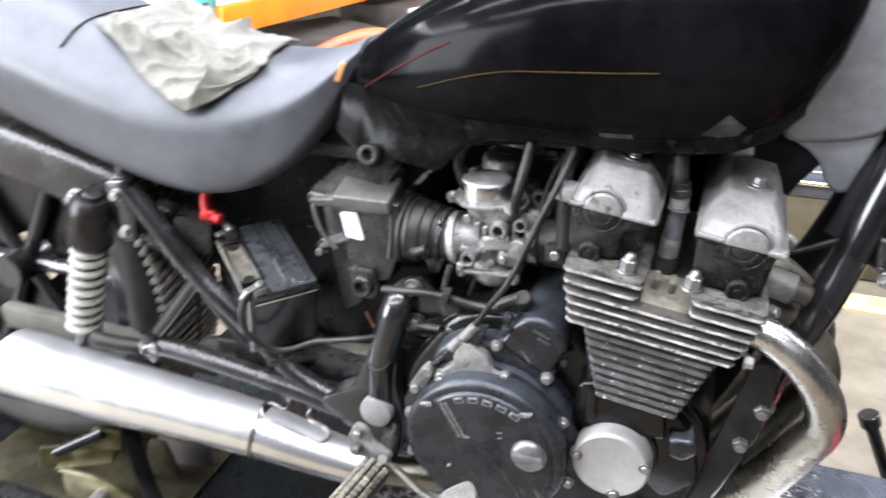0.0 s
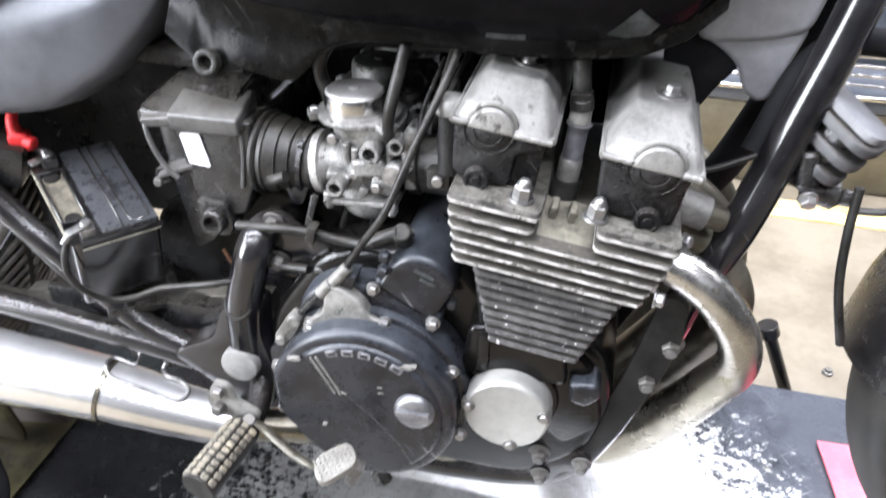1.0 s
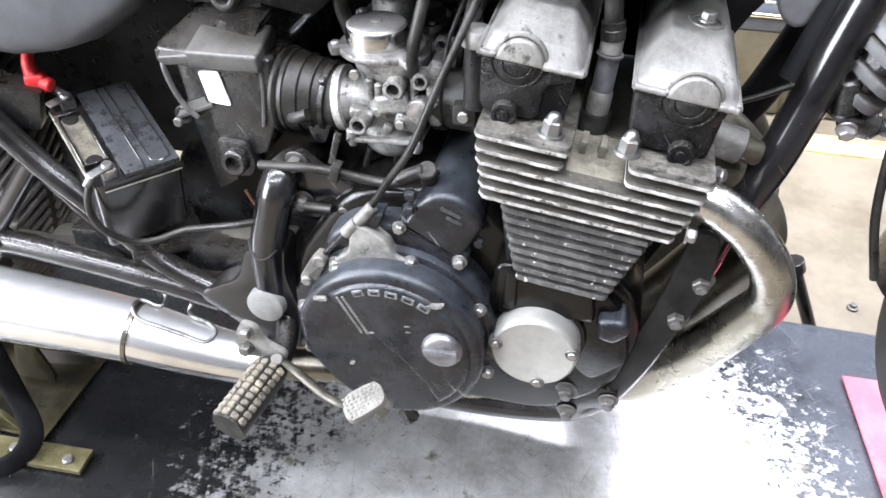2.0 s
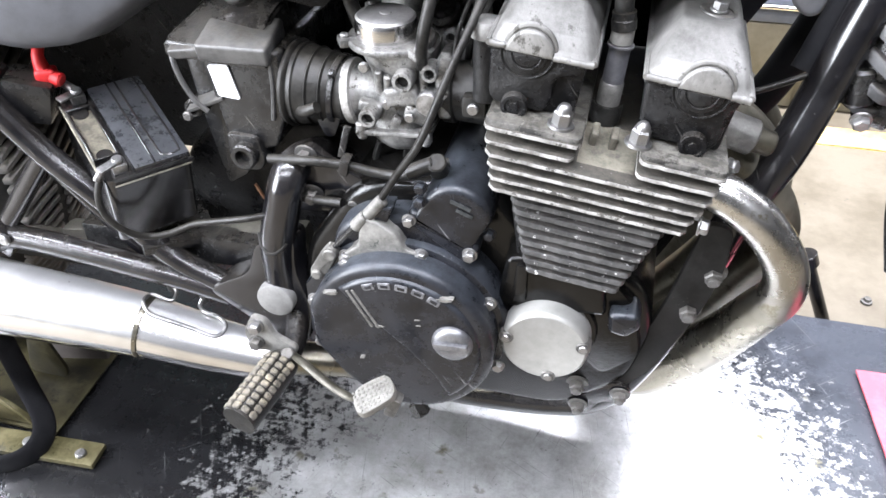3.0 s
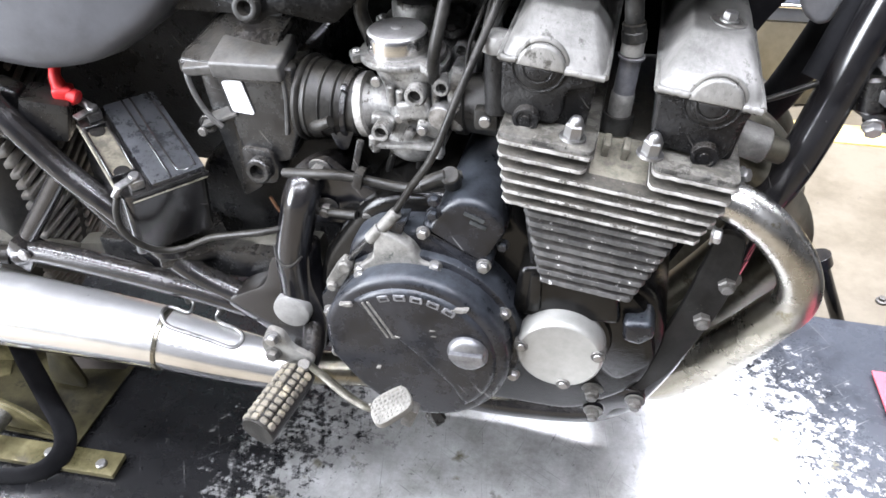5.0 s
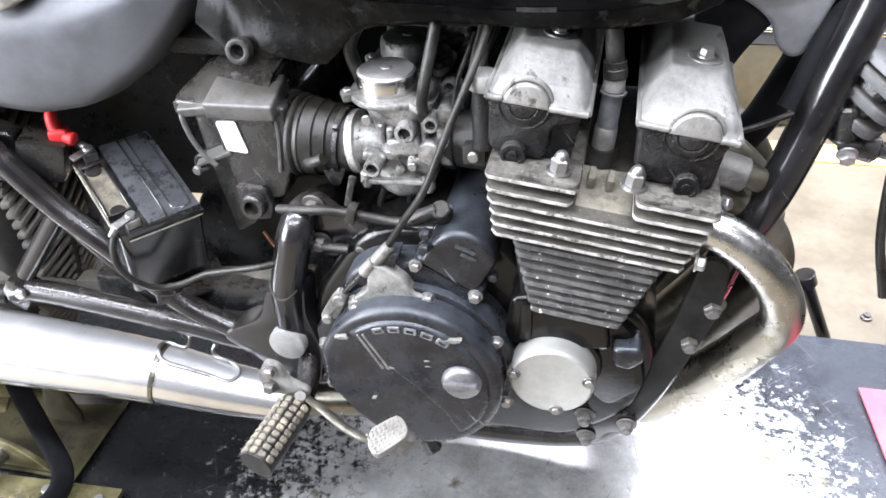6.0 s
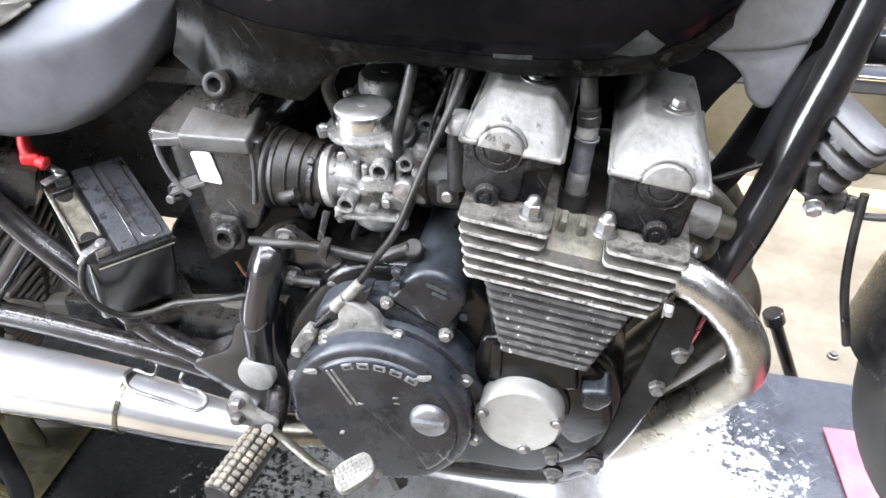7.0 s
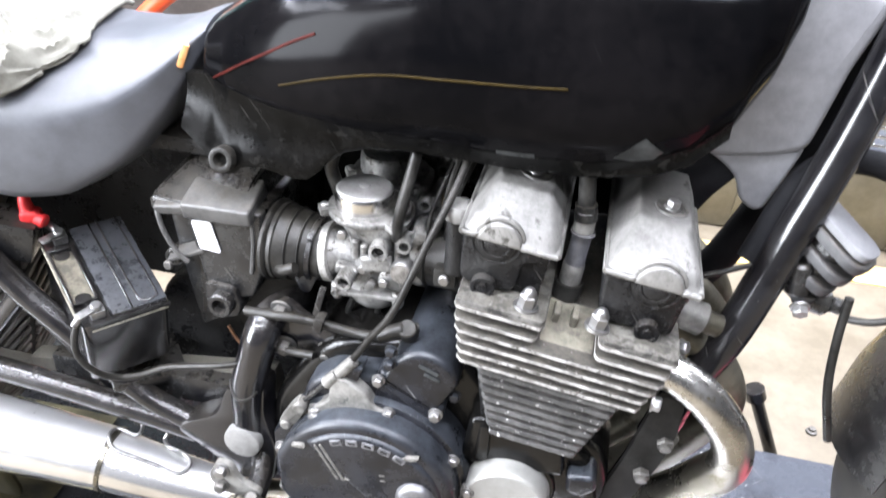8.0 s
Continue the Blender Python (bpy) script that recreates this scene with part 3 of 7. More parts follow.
solid("floor_line", plain_box((-0.6, 1.36, FLOOR_Z), (3.0, 1.455, FLOOR_Z + 0.005)), M_YELLOW, "worn yellow line painted on the floor", "floor marking", "structure")


def lift_table():
    t = thing("lift_table", (0, 0.17, FLOOR_Z), "low motorcycle lift with worn black steel deck", "lift table")
    bm = bmesh.new()
    box(bm, (-0.2, 0.17, -0.012), (2.9, 0.742, 0.024), bev=0.003)
    part("deck", bm, M_DECK, t, "black deck rubbed to bare shiny steel")
    for y in (-0.185, 0.525):
        bm = bmesh.new()
        box(bm, (-0.2, y, -0.06), (2.88, 0.02, 0.072), bev=0.002)
        part("side_rail", bm, M_FRAME, t)
    for x in (-1.2, 0.8):
        bm = bmesh.new()
        box(bm, (x, 0.17, (FLOOR_Z - 0.026) / 2), (0.08, 0.66, -FLOOR_Z - 0.027), bev=0.002)
        part("cross_member", bm, M_FRAME, t)
    return t


lift_table()

bm = bmesh.new()
slab(bm, [(0.467, 0.416), (0.80, 0.43), (0.80, -0.12), (0.519, -0.12)], 0.0, -0.004, 0.001, 1, m=Matrix(((1, 0, 0, 0), (0, 0, 1, 0), (0, -1, 0, 0.0045), (0, 0, 0, 1))))
solid("rubber_mat", bm, M_MAT, "faded red rubber mat on the lift deck", "mat")


def hoop(bm, c, prof, seg=72):
    """A closed profile of (along, radius) swept once round an axle along y."""
    c, loops = Vector(c), []
    for k in range(seg):
        a = 2 * math.pi * k / seg
        loops.append([bm.verts.new(c + Vector((r * math.cos(a), y, r * math.sin(a)))) for y, r in prof])
    n_ = len(prof)
    for k in range(seg):
        p, q = loops[k], loops[(k + 1) % seg]
        for i in range(n_):
            bm.faces.new((p[i], p[(i + 1) % n_], q[(i + 1) % n_], q[i]))
    bmesh.ops.recalc_face_normals(bm, faces=bm.faces)


def rounded_tyre(bm, c, radius, width):
    """A tyre: a rounded tread profile turned about the axle along y, open at the rim."""
    prof = []
    for k in range(17):
        a = math.pi * k / 16
        prof.append((-math.cos(a) * width / 2, radius - width * 0.36 + math.sin(a) ** 0.8 * width * 0.36))
    prof = [(-width * 0.38, radius * 0.74), *prof, (width * 0.38, radius * 0.74)]
    hoop(bm, c, prof)


# ---- the motorcycle ----
MID = 0.19
bike = thing("motorcycle", (-0.1, MID, 0), "old black four-cylinder motorcycle, side cover off, on a lift", "motorcycle")
LEAN = radians(7.5)


def E(a, b):
    """From the crank centre: a forward along the fins, b up along the cylinders."""
    return (-0.005 + a * math.cos(LEAN) + b * math.sin(LEAN), 0.356 - a * math.sin(LEAN) + b * math.cos(LEAN))


def E3(a, y, b):
    x, z = E(a, b)
    return (x, y, z)


ENGINE = Matrix(((math.cos(LEAN), 0, math.sin(LEAN), -0.005), (0, 1, 0, 0), (-math.sin(LEAN), 0, math.cos(LEAN), 0.356), (0, 0, 0, 1)))


def wheel(x, radius, width, label):
    bm = bmesh.new()
    rounded_tyre(bm, (x, MID, radius), radius, width)
    t = part("tyre", bm, M_TYRE, bike, label)
    bm = bmesh.new()
    w = width * 0.36
    hoop(bm, (x, MID, radius), [(-w, radius * 0.67), (-w, radius * 0.765), (-w + 0.006, radius * 0.775), (-w + 0.012, radius * 0.74), (w - 0.012, radius * 0.74), (w - 0.006, radius * 0.775), (w, radius * 0.765), (w, radius * 0.67), (w - 0.02, radius * 0.64), (-w + 0.02, radius * 0.64)])
    turned(bm, (x, MID - 0.05, radius), (0, 1, 0), [(0, 0.03), (0.1, 0.03)], 24)
    for k in range(6):
        a = math.pi * k / 3
        rod(bm, (x + 0.02 * math.cos(a), MID, radius + 0.02 * math.sin(a)), (x + radius * 0.68 * math.cos(a), MID, radius + radius * 0.68 * math.sin(a)), 0.014)
    rim = part("wheel_rim", bm, M_FRAME, bike)
    # dark disc added inside the rim so no bright floor shows through
    bm = bmesh.new()
    hoop(bm, (x, MID + 0.02, radius), [(-0.004, 0.05), (-0.004, 0.225), (0.004, 0.225), (0.004, 0.05)])
    part("dark_wheel_filler", bm, M_TAIL, rim)
    return t


REAR_X, FRONT_X, WHEEL_R = -1.085, 0.745, 0.358
rear_tyre = wheel(REAR_X, WHEEL_R, 0.155, "dirty rear tyre with slanted tread blocks")
wheel(FRONT_X, WHEEL_R, 0.13, "")


def tread_blocks():
    """Slanted tread bars on the front half of the rear tyre."""
    for k in range(40):
        ang = radians(-36 + k * 2.75)
        for side in (-1, 1):
            bm = bmesh.new()
            box(bm, (0, 0, 0), (0.016, 0.066, 0.0095), (0, 0, 0), bev=0.002, seg=1)
            for v in bm.verts:
                v.co.z += v.co.y * 0.35 * side
                v.co.x -= (v.co.y + 0.026) ** 2 * 2.6
            if side < 0:
                for v in bm.verts:
                    v.co.y = -v.co.y
            m = pose(REAR_X, MID + side * 0.040, WHEEL_R) @ Matrix.Rotation(-ang, 4, "Y") @ pose(WHEEL_R - 0.003, 0, 0)
            bm.transform(m)
            part("tread_block", bm, M_TREAD, rear_tyre)


tread_blocks()

# frame tubes
for name, pts, r, mat in (
    ("down_tube", [(0.282, 0.172, 0.90), (0.258, 0.155, 0.769), (0.229, 0.135, 0.658), (0.199, 0.113, 0.556), (0.171, 0.1, 0.496), (0.146, 0.088, 0.416)], 0.0195, M_FRAME),
    ("cradle_tube", [(0.159, 0.093, 0.455), (0.133, 0.084, 0.363), (0.102, 0.078, 0.281), (0.07, 0.076, 0.225), (0.02, 0.078, 0.192), (-0.1, 0.08, 0.178), (-0.24, 0.08, 0.185), (-0.30, 0.07, 0.215)], 0.019, M_FRAME),
    ("pivot_tube", [(-0.284, 0.20, 0.440), (-0.285, 0.15, 0.468), (-0.288, 0.10, 0.494), (-0.2935, 0.066, 0.499), (-0.298, 0.050, 0.486), (-0.304, 0.047, 0.462), (-0.317, 0.046, 0.412), (-0.321, 0.05, 0.365), (-0.322, 0.05, 0.335)], 0.0205, M_FRAME),
    ("seat_rail", [(-0.70, 0.06, 0.60), (-0.643, 0.06, 0.522), (-0.603, 0.06, 0.474), (-0.555, 0.06, 0.430), (-0.519, 0.06, 0.394), (-0.47, 0.06, 0.348), (-0.42, 0.06, 0.322), (-0.345, 0.055, 0.30)], 0.0155, M_FRAME),
    ("rail_brace", [(-0.605, 0.062, 0.478), (-0.69, 0.055, 0.372)], 0.0125, M_FRAME),
    ("peg_hanger", [(-0.715, 0.05, 0.338), (-0.67, 0.055, 0.343), (-0.475, 0.055, 0.320), (-0.40, 0.06, 0.300)], 0.0158, M_FRAME),
    ("frame_gusset", [(-0.68, 0.085, 0.51), (-0.645, 0.085, 0.468), (-0.588, 0.085, 0.40), (-0.53, 0.085, 0.33), (-0.50, 0.08, 0.30)], 0.012, M_FRAME),
    ("backbone", [(0.10, MID, 0.80), (0.0, MID, 0.78), (-0.3, MID, 0.72), (-0.9, MID, 0.68)], 0.03, M_FRAME),
):
    bm = bmesh.new()
    tube(bm, pts, r, 16)
    ob = part(name, bm, mat, bike)
    if name in ("down_tube", "cradle_tube", "seat_rail", "pivot_tube"):
        bm = bmesh.new()
        tube(bm, [(x, 2 * MID - y, z) for x, y, z in pts], r, 12)
        # far tubes in flat black, shade put into their colour
        part(name, bm, M_STRAP_SHADE, bike)

bm = bmesh.new()
slab(bm, rounded([(0.137, 0.502), (0.164, 0.497), (0.165, 0.449), (0.156, 0.402), (0.138, 0.348), (0.116, 0.294), (0.088, 0.254), (0.071, 0.274), (0.098, 0.335), (0.117, 0.402)], 0.012), 0.058, 0.066, 0.002)
lug = part("frame_lug", bm, M_LUG, bike)
for p in ((0.155, 0.066, 0.438), (0.139, 0.064, 0.387)):
    bolt(lug, p, 0.0098, (0.05, -0.95, -0.2), "stud", M_DARKBOLT)

# crankcase
bm = bmesh.new()
slab(bm, rounded([(-0.30, 0.27), (-0.26, 0.21), (0.02, 0.21), (0.09, 0.27), (0.11, 0.36), (0.085, 0.43), (-0.02, 0.45), (-0.08, 0.52), (-0.22, 0.50), (-0.29, 0.40)], 0.03), 0.05, 0.33, 0.012, 3)
case = part("crankcase", bm, M_CASE, bike)
bm = bmesh.new()
slab(bm, circle(-0.003, 0.357, 0.053), 0.028, 0.08, 0.006)
slab(bm, rounded([(-0.060, 0.385), (-0.052, 0.452), (-0.030, 0.456), (0.048, 0.446), (0.056, 0.392)], 0.008), 0.022, 0.08, 0.006, 3)
slab(bm, rounded([(-0.044, 0.40), (-0.040, 0.45), (-0.028, 0.45), (-0.028, 0.40)], 0.004), 0.016, 0.06, 0.003, 2)
slab(bm, rounded([(-0.05, 0.40), (-0.03, 0.45), (0.05, 0.44), (0.085, 0.40), (0.10, 0.33), (0.06, 0.29)], 0.015), 0.035, 0.08, 0.008)
part("crank_housing", bm, M_CASE, case)
# gearbox end, stretched back as a dark block added in the open gap
bm = bmesh.new()
slab(bm, rounded([(-0.50, 0.30), (-0.49, 0.44), (-0.42, 0.49), (-0.34, 0.50), (-0.20, 0.50), (-0.22, 0.24), (-0.40, 0.24), (-0.48, 0.26)], 0.03), 0.16, 0.33, 0.01, 3)
part("gearbox_filler", bm, M_BLOCK, case)

# round silver cover on the crank end
CRANK = (-0.0030, 0.3570)
bm = bmesh.new()
turned(bm, (CRANK[0], 0.034, CRANK[1]), (0, -1, 0), [(0, 0.0472), (0.018, 0.0472), (0.0290, 0.0468), (0.0330, 0.0456), (0.0346, 0.0440), (0.0350, 0.0428), (0.0346, 0.0420), (0.0346, 0.001)], 56)
cover = part("crank_cover", bm, M_SILVER, bike, "round silver crank end cover")
for ang in (170, 12, -80):
    sx, sz = CRANK[0] + 0.0415 * math.cos(radians(ang)), CRANK[1] + 0.0415 * math.sin(radians(ang))
    # dark metal ring puts the shade of the screw notch into colour
    bm = bmesh.new()
    turned(bm, (sx, 0.012, sz), (0, -1, 0), [(0, 0.0078), (0.0135, 0.0078), (0.0145, 0.0068), (0.0145, 0.0055), (0.012, 0.0054), (0.012, 0.001)], 20)
    part("screw_recess", bm, M_DARKBOLT, cover)
    bolt(cover, (sx, -0.001, sz), 0.0050, kind="screw", name="screw")


# clutch cover
def clutch_cover():
    cx, cz = -0.157, 0.351
    bm = bmesh.new()
    flange = [(cx + 0.112 * math.cos(radians(a)), cz + 0.112 * math.sin(radians(a))) for a in range(-100, 150, 8)] + [(-0.272, 0.385), (-0.272, 0.315), (-0.235, 0.265)]
    slab(bm, flange, 0.008, 0.06, 0.003)
    ob = part("clutch_cover", bm, M_ENGINE, bike, "blue-black clutch cover with worn paint")
    bm = bmesh.new()
    dome = [(cx + 0.104 * math.cos(radians(a)), cz + 0.104 * math.sin(radians(a))) for a in range(-110, 152, 6)] + [(-0.258, 0.38), (-0.256, 0.325), (-0.226, 0.283)]
    slab(bm, dome, -0.022, 0.01, 0.0095, 4)
    part("dome", bm, M_ENGINE, ob)
    # raised fields and ribs of the casting
    bm = bmesh.new()
    slab(bm, [(cx + 0.091 * math.cos(radians(a)), cz + 0.091 * math.sin(radians(a))) for a in range(-52, 140, 6)] + [(-0.20, 0.392), (-0.15, 0.346), (-0.118, 0.310)], -0.0265, -0.018, 0.007, 5)
    part("upper_field", bm, M_ENGINE, ob)
    for (x0, z0), (x1, z1) in (((-0.209, 0.418), (-0.184, 0.372)), ((-0.203, 0.420), (-0.177, 0.372))):
        bm = bmesh.new()
        rod(bm, (x0, -0.0262, z0), (x1, -0.0262, z1), 0.0016, seg=8, bev=0.0004)
        part("rib", bm, M_CAST, ob)
    # plain raised marks along the arc
    for k in range(5):
        a = radians(110 - k * 12.6)
        bm = bmesh.new()
        slab(bm, rounded([(-0.0068, -0.0042), (0.0068, -0.0042), (0.0068, 0.0042), (-0.0068, 0.0042)], 0.002), -0.0012, 0.001, 0.0006, 1)
        slab(bm, rounded([(-0.0040, -0.0020), (0.0040, -0.0020), (0.0040, 0.0020), (-0.0040, 0.0020)], 0.001), -0.0015, 0.0, 0.0003, 1, mat=1)
        bm.transform(pose(cx + 0.0815 * math.cos(a), -0.0264, cz + 0.0815 * math.sin(a), 0, -math.degrees(a) + 90, 0))
        part("raised_mark", bm, [M_WORNMARK, M_ENGINE], ob)
    for p in ((-0.263, 0.008, 0.366), (-0.261, 0.008, 0.304), (-0.220, 0.008, 0.436), (-0.137, 0.008, 0.452), (-0.064, 0.008, 0.401), (-0.052, 0.008, 0.311), (-0.158, 0.008, 0.243), (-0.096, 0.008, 0.259)):
        bolt(ob, p, 0.0062, mat=M_BOLT)
    for x, z, w_, seed in ((-0.228, 0.410, 0.009, 1.0), (-0.104, 0.425, 0.010, 2.0), (-0.134, 0.392, 0.005, 3.0), (-0.133, 0.384, 0.004, 5.0), (-0.176, 0.374, 0.007, 4.0), (-0.199, 0.321, 0.004, 6.0)):
        out = []
        for k in range(22):
            a = 2 * math.pi * k / 22
            q = 0.55 + 0.75 * abs(noise.noise(Vector((math.cos(a) * 1.9 + seed, math.sin(a) * 1.9, seed))))
            out.append((x + w_ * q * math.cos(a), z + w_ * 0.36 * q * math.sin(a) + 0.25 * w_ * math.cos(a) * 0.4))
        bm = bmesh.new()
        slab(bm, out, -0.0268, -0.0200, 0.0002, 1)
        part("paint_chip", bm, M_CAST, ob, "bare patch where paint has flaked")
    # filler cap with its grip bar
    bm = bmesh.new()
    turned(bm, (-0.096, -0.025, 0.369), (0, -1, 0), [(0, 0.022), (0.005, 0.022), (0.0085, 0.0195), (0.010, 0.015), (0.010, 0.001)], 32)
    cap = part("filler_cap", bm, M_CAPMETAL, ob, "dull metal oil filler cap")
    bm = bmesh.new()
    box(bm, (-0.096, -0.035, 0.372), (0.037, 0.010, 0.0075), (0, -3, 0), bev=0.002)
    part("grip_bar", bm, M_CAPMETAL, cap)
    return ob


clutch_cover()

# upper crankcase ledge and clutch lever housing
bm = bmesh.new()
slab(bm, rounded([(-0.243, 0.424), (-0.232, 0.462), (-0.205, 0.482), (-0.15, 0.489), (-0.12, 0.468), (-0.09, 0.424), (-0.16, 0.40)], 0.012), 0.018, 0.09, 0.008, 3)
part("lever_housing", bm, M_ENGINE, bike, "blue-black clutch lever housing")
bm = bmesh.new()
slab(bm, rounded([(-0.199, 0.493), (-0.182, 0.488), (-0.162, 0.475), (-0.153, 0.459), (-0.135, 0.453), (-0.129, 0.443), (-0.140, 0.435), (-0.157, 0.443), (-0.185, 0.442), (-0.207, 0.432), (-0.221, 0.423), (-0.228, 0.431), (-0.219, 0.443), (-0.204, 0.455)], 0.006), 0.003, 0.02, 0.003, 3)
stay = part("cable_stay", bm, M_STAY, bike, "dusty bare metal cable stay")
for p in ((-0.218, 0.003, 0.4325), (-0.1365, 0.003, 0.446)):
    bolt(stay, p, 0.0068)
bm = bmesh.new()
slab(bm, rounded([(-0.187, 0.502), (-0.166, 0.505), (-0.172, 0.486), (-0.189, 0.490)], 0.002), 0.008, 0.03, 0.0012)
for k in range(3):
    box(bm, (-0.181 + 0.005 * k, 0.0078, 0.4965 + 0.0006 * k), (0.0022, 0.001, 0.010), (0, 14, 0), bev=0)
part("stay_pad", bm, M_ENGINE, stay)
bm = bmesh.new()
slab(bm, circle(-0.104, 0.496, 0.0370, 18, 0, 150) + rounded([(-0.150, 0.500), (-0.157, 0.484), (-0.128, 0.462), (-0.097, 0.440), (-0.083, 0.443), (-0.078, 0.462)], 0.006), 0.016, 0.07, 0.008, 5)
rod(bm, (-0.104, 0.06, 0.496), (-0.104, 0.22, 0.496), 0.036, seg=32, bev=0.004)
starter = part("starter_cover", bm, M_ENGINE, bike, "blue-black starter gear cover")
bolt(starter, (-0.088, 0.016, 0.455), 0.0066, mat=M_BOLT)
bolt(starter, (-0.151, 0.016, 0.488), 0.0060, mat=M_BOLT)
for p in ((-0.139, 0.02, 0.527), (-0.140, 0.018, 0.511), (-0.071, 0.03, 0.474)):
    bolt(starter, p, 0.0058, mat=M_ENGINE)
for k, w in enumerate((0.022, 0.018)):
    bm = bmesh.new()
    box(bm, (-0.098 + 0.004 * k, 0.0155, 0.514 - 0.009 * k), (w, 0.002, 0.004), (0, 22, 0), bev=0)
    part("printed_bar", bm, M_LABEL, starter)


# cylinders with their fins
def fin(bm, a0, a1, b, th, y0, y1, seed, bev):
    """A cast fin: a plate across the cylinders with a slightly ragged front edge and rounded corners."""
    r, n_ = 0.007, 34
    front = []
    for k in range(n_ + 1):
        a = a0 + (a1 - a0) * k / n_
        e = min(a - a0, a1 - a)
        y = y0 + (r - math.sqrt(max(0.0, r * r - (r - e) ** 2)) if e < r else 0.0)
        front.append((a, y + 0.0007 * noise.noise(Vector((a * 160, seed * 3.7, 0.2)))))
    t = bmesh.new()
    swap = Matrix(((1, 0, 0, 0), (0, 0, 1, 0), (0, 1, 0, 0), (0, 0, 0, 1)))
    slab(t, front + [(a1, y1), (a0, y1)], b + th / 2, b - th / 2, bev, 2, rim=1, m=swap)
    for v in t.verts:
        v.co.z += 0.0005 * noise.noise(Vector((v.co.x * 90, seed * 2.1, 4.0)))
    t.transform(ENGINE)
    merge(bm, t)


def finned_block():
    bm = bmesh.new()
    slab(bm, [(-0.068, 0.16), (0.07, 0.16), (0.06, 0.085), (-0.045, 0.075)], 0.028, 0.36, 0.004, 1, m=ENGINE)
    ob = part("cylinder_block", bm, M_BLOCK, bike, "black cylinder block with dirty fins")
    n_ = 8
    for k in range(n_):
        t = k / (n_ - 1)
        b = 0.1665 - t * 0.079
        bm = bmesh.new()
        fin(bm, -0.067 + t * 0.028, 0.080 - t * 0.022, b, 0.0058, 0.012 + 0.002 * t, 0.374, k + 20, 0.0018)
        part("fin", bm, [M_CYLFIN, M_CYLEDGE], ob)
    bm = bmesh.new()
    slab(bm, [(-0.095, 0.214), (0.1, 0.214), (0.092, 0.175), (-0.085, 0.175)], 0.03, 0.35, 0.003, 1, m=ENGINE)
    head = part("cylinder_head", bm, M_HEAD, bike, "stained cast cylinder head with bright fin edges")
    # full-length fins, shorter towards the block
    for k, (b, a0, a1) in enumerate(((0.2200, -0.098, 0.1065), (0.2080, -0.094, 0.1025), (0.1962, -0.0915, 0.098), (0.1848, -0.089, 0.095))):
        bm = bmesh.new()
        fin(bm, a0, a1, b, 0.0036, -0.002, 0.382, k, 0.0008)
        part("fin", bm, [M_FIN, M_EDGE], head)
    # one short fin and a thick dusty deck on each side of the plug recess
    for a0, a1, c0, c1, seed in ((-0.103, -0.016, -0.1005, -0.019, 7), (0.036, 0.111, 0.0355, 0.108, 11)):
        bm = bmesh.new()
        fin(bm, c0, c1, 0.2320, 0.0038, -0.001, 0.381, seed, 0.0009)
        part("fin", bm, [M_FIN, M_EDGE], head)
        bm = bmesh.new()
        fin(bm, a0, a1, 0.2475, 0.0085, 0.0045, 0.386, seed + 1, 0.0022)
        part("top_deck", bm, M_HEAD, head)
        bm = bmesh.new()
        fin(bm, a0 - 0.0005, a1 + 0.0005, 0.2448, 0.0038, 0.0015, 0.386, seed + 2, 0.0009)
        part("fin", bm, [M_FIN, M_EDGE], head)
    # sloping floor of the plug recess
    bm = bmesh.new()
    rings(bm, [[E3(-0.016, y0, 0.222 + d), E3(0.036, y0, 0.222 + d), E3(0.036, y0, 0.2165), E3(-0.016, y0, 0.2165)] for y0, d in ((0.0, -0.0035), (0.006, -0.001), (0.03, 0.001), (0.055, 0.005), (0.078, 0.009))])
    part("plug_recess", bm, M_RECESS, head)
    for a in (-0.0055, 0.0125):
        bm = bmesh.new()
        box(bm, E3(a, 0.053, 0.2315), (0.0068, 0.018, 0.020), (12, 7.5, 0), bev=0.002)
        part("tab", bm, M_RECESS, head)
    for a in (-0.0375, 0.0315):
        bolt(head, E3(a, 0.022, 0.2515), 0.0085, (math.sin(LEAN), 0, math.cos(LEAN)), "cap", M_BOLT, "cap_nut", "bright domed cap nut")
    return head


head = finned_block()


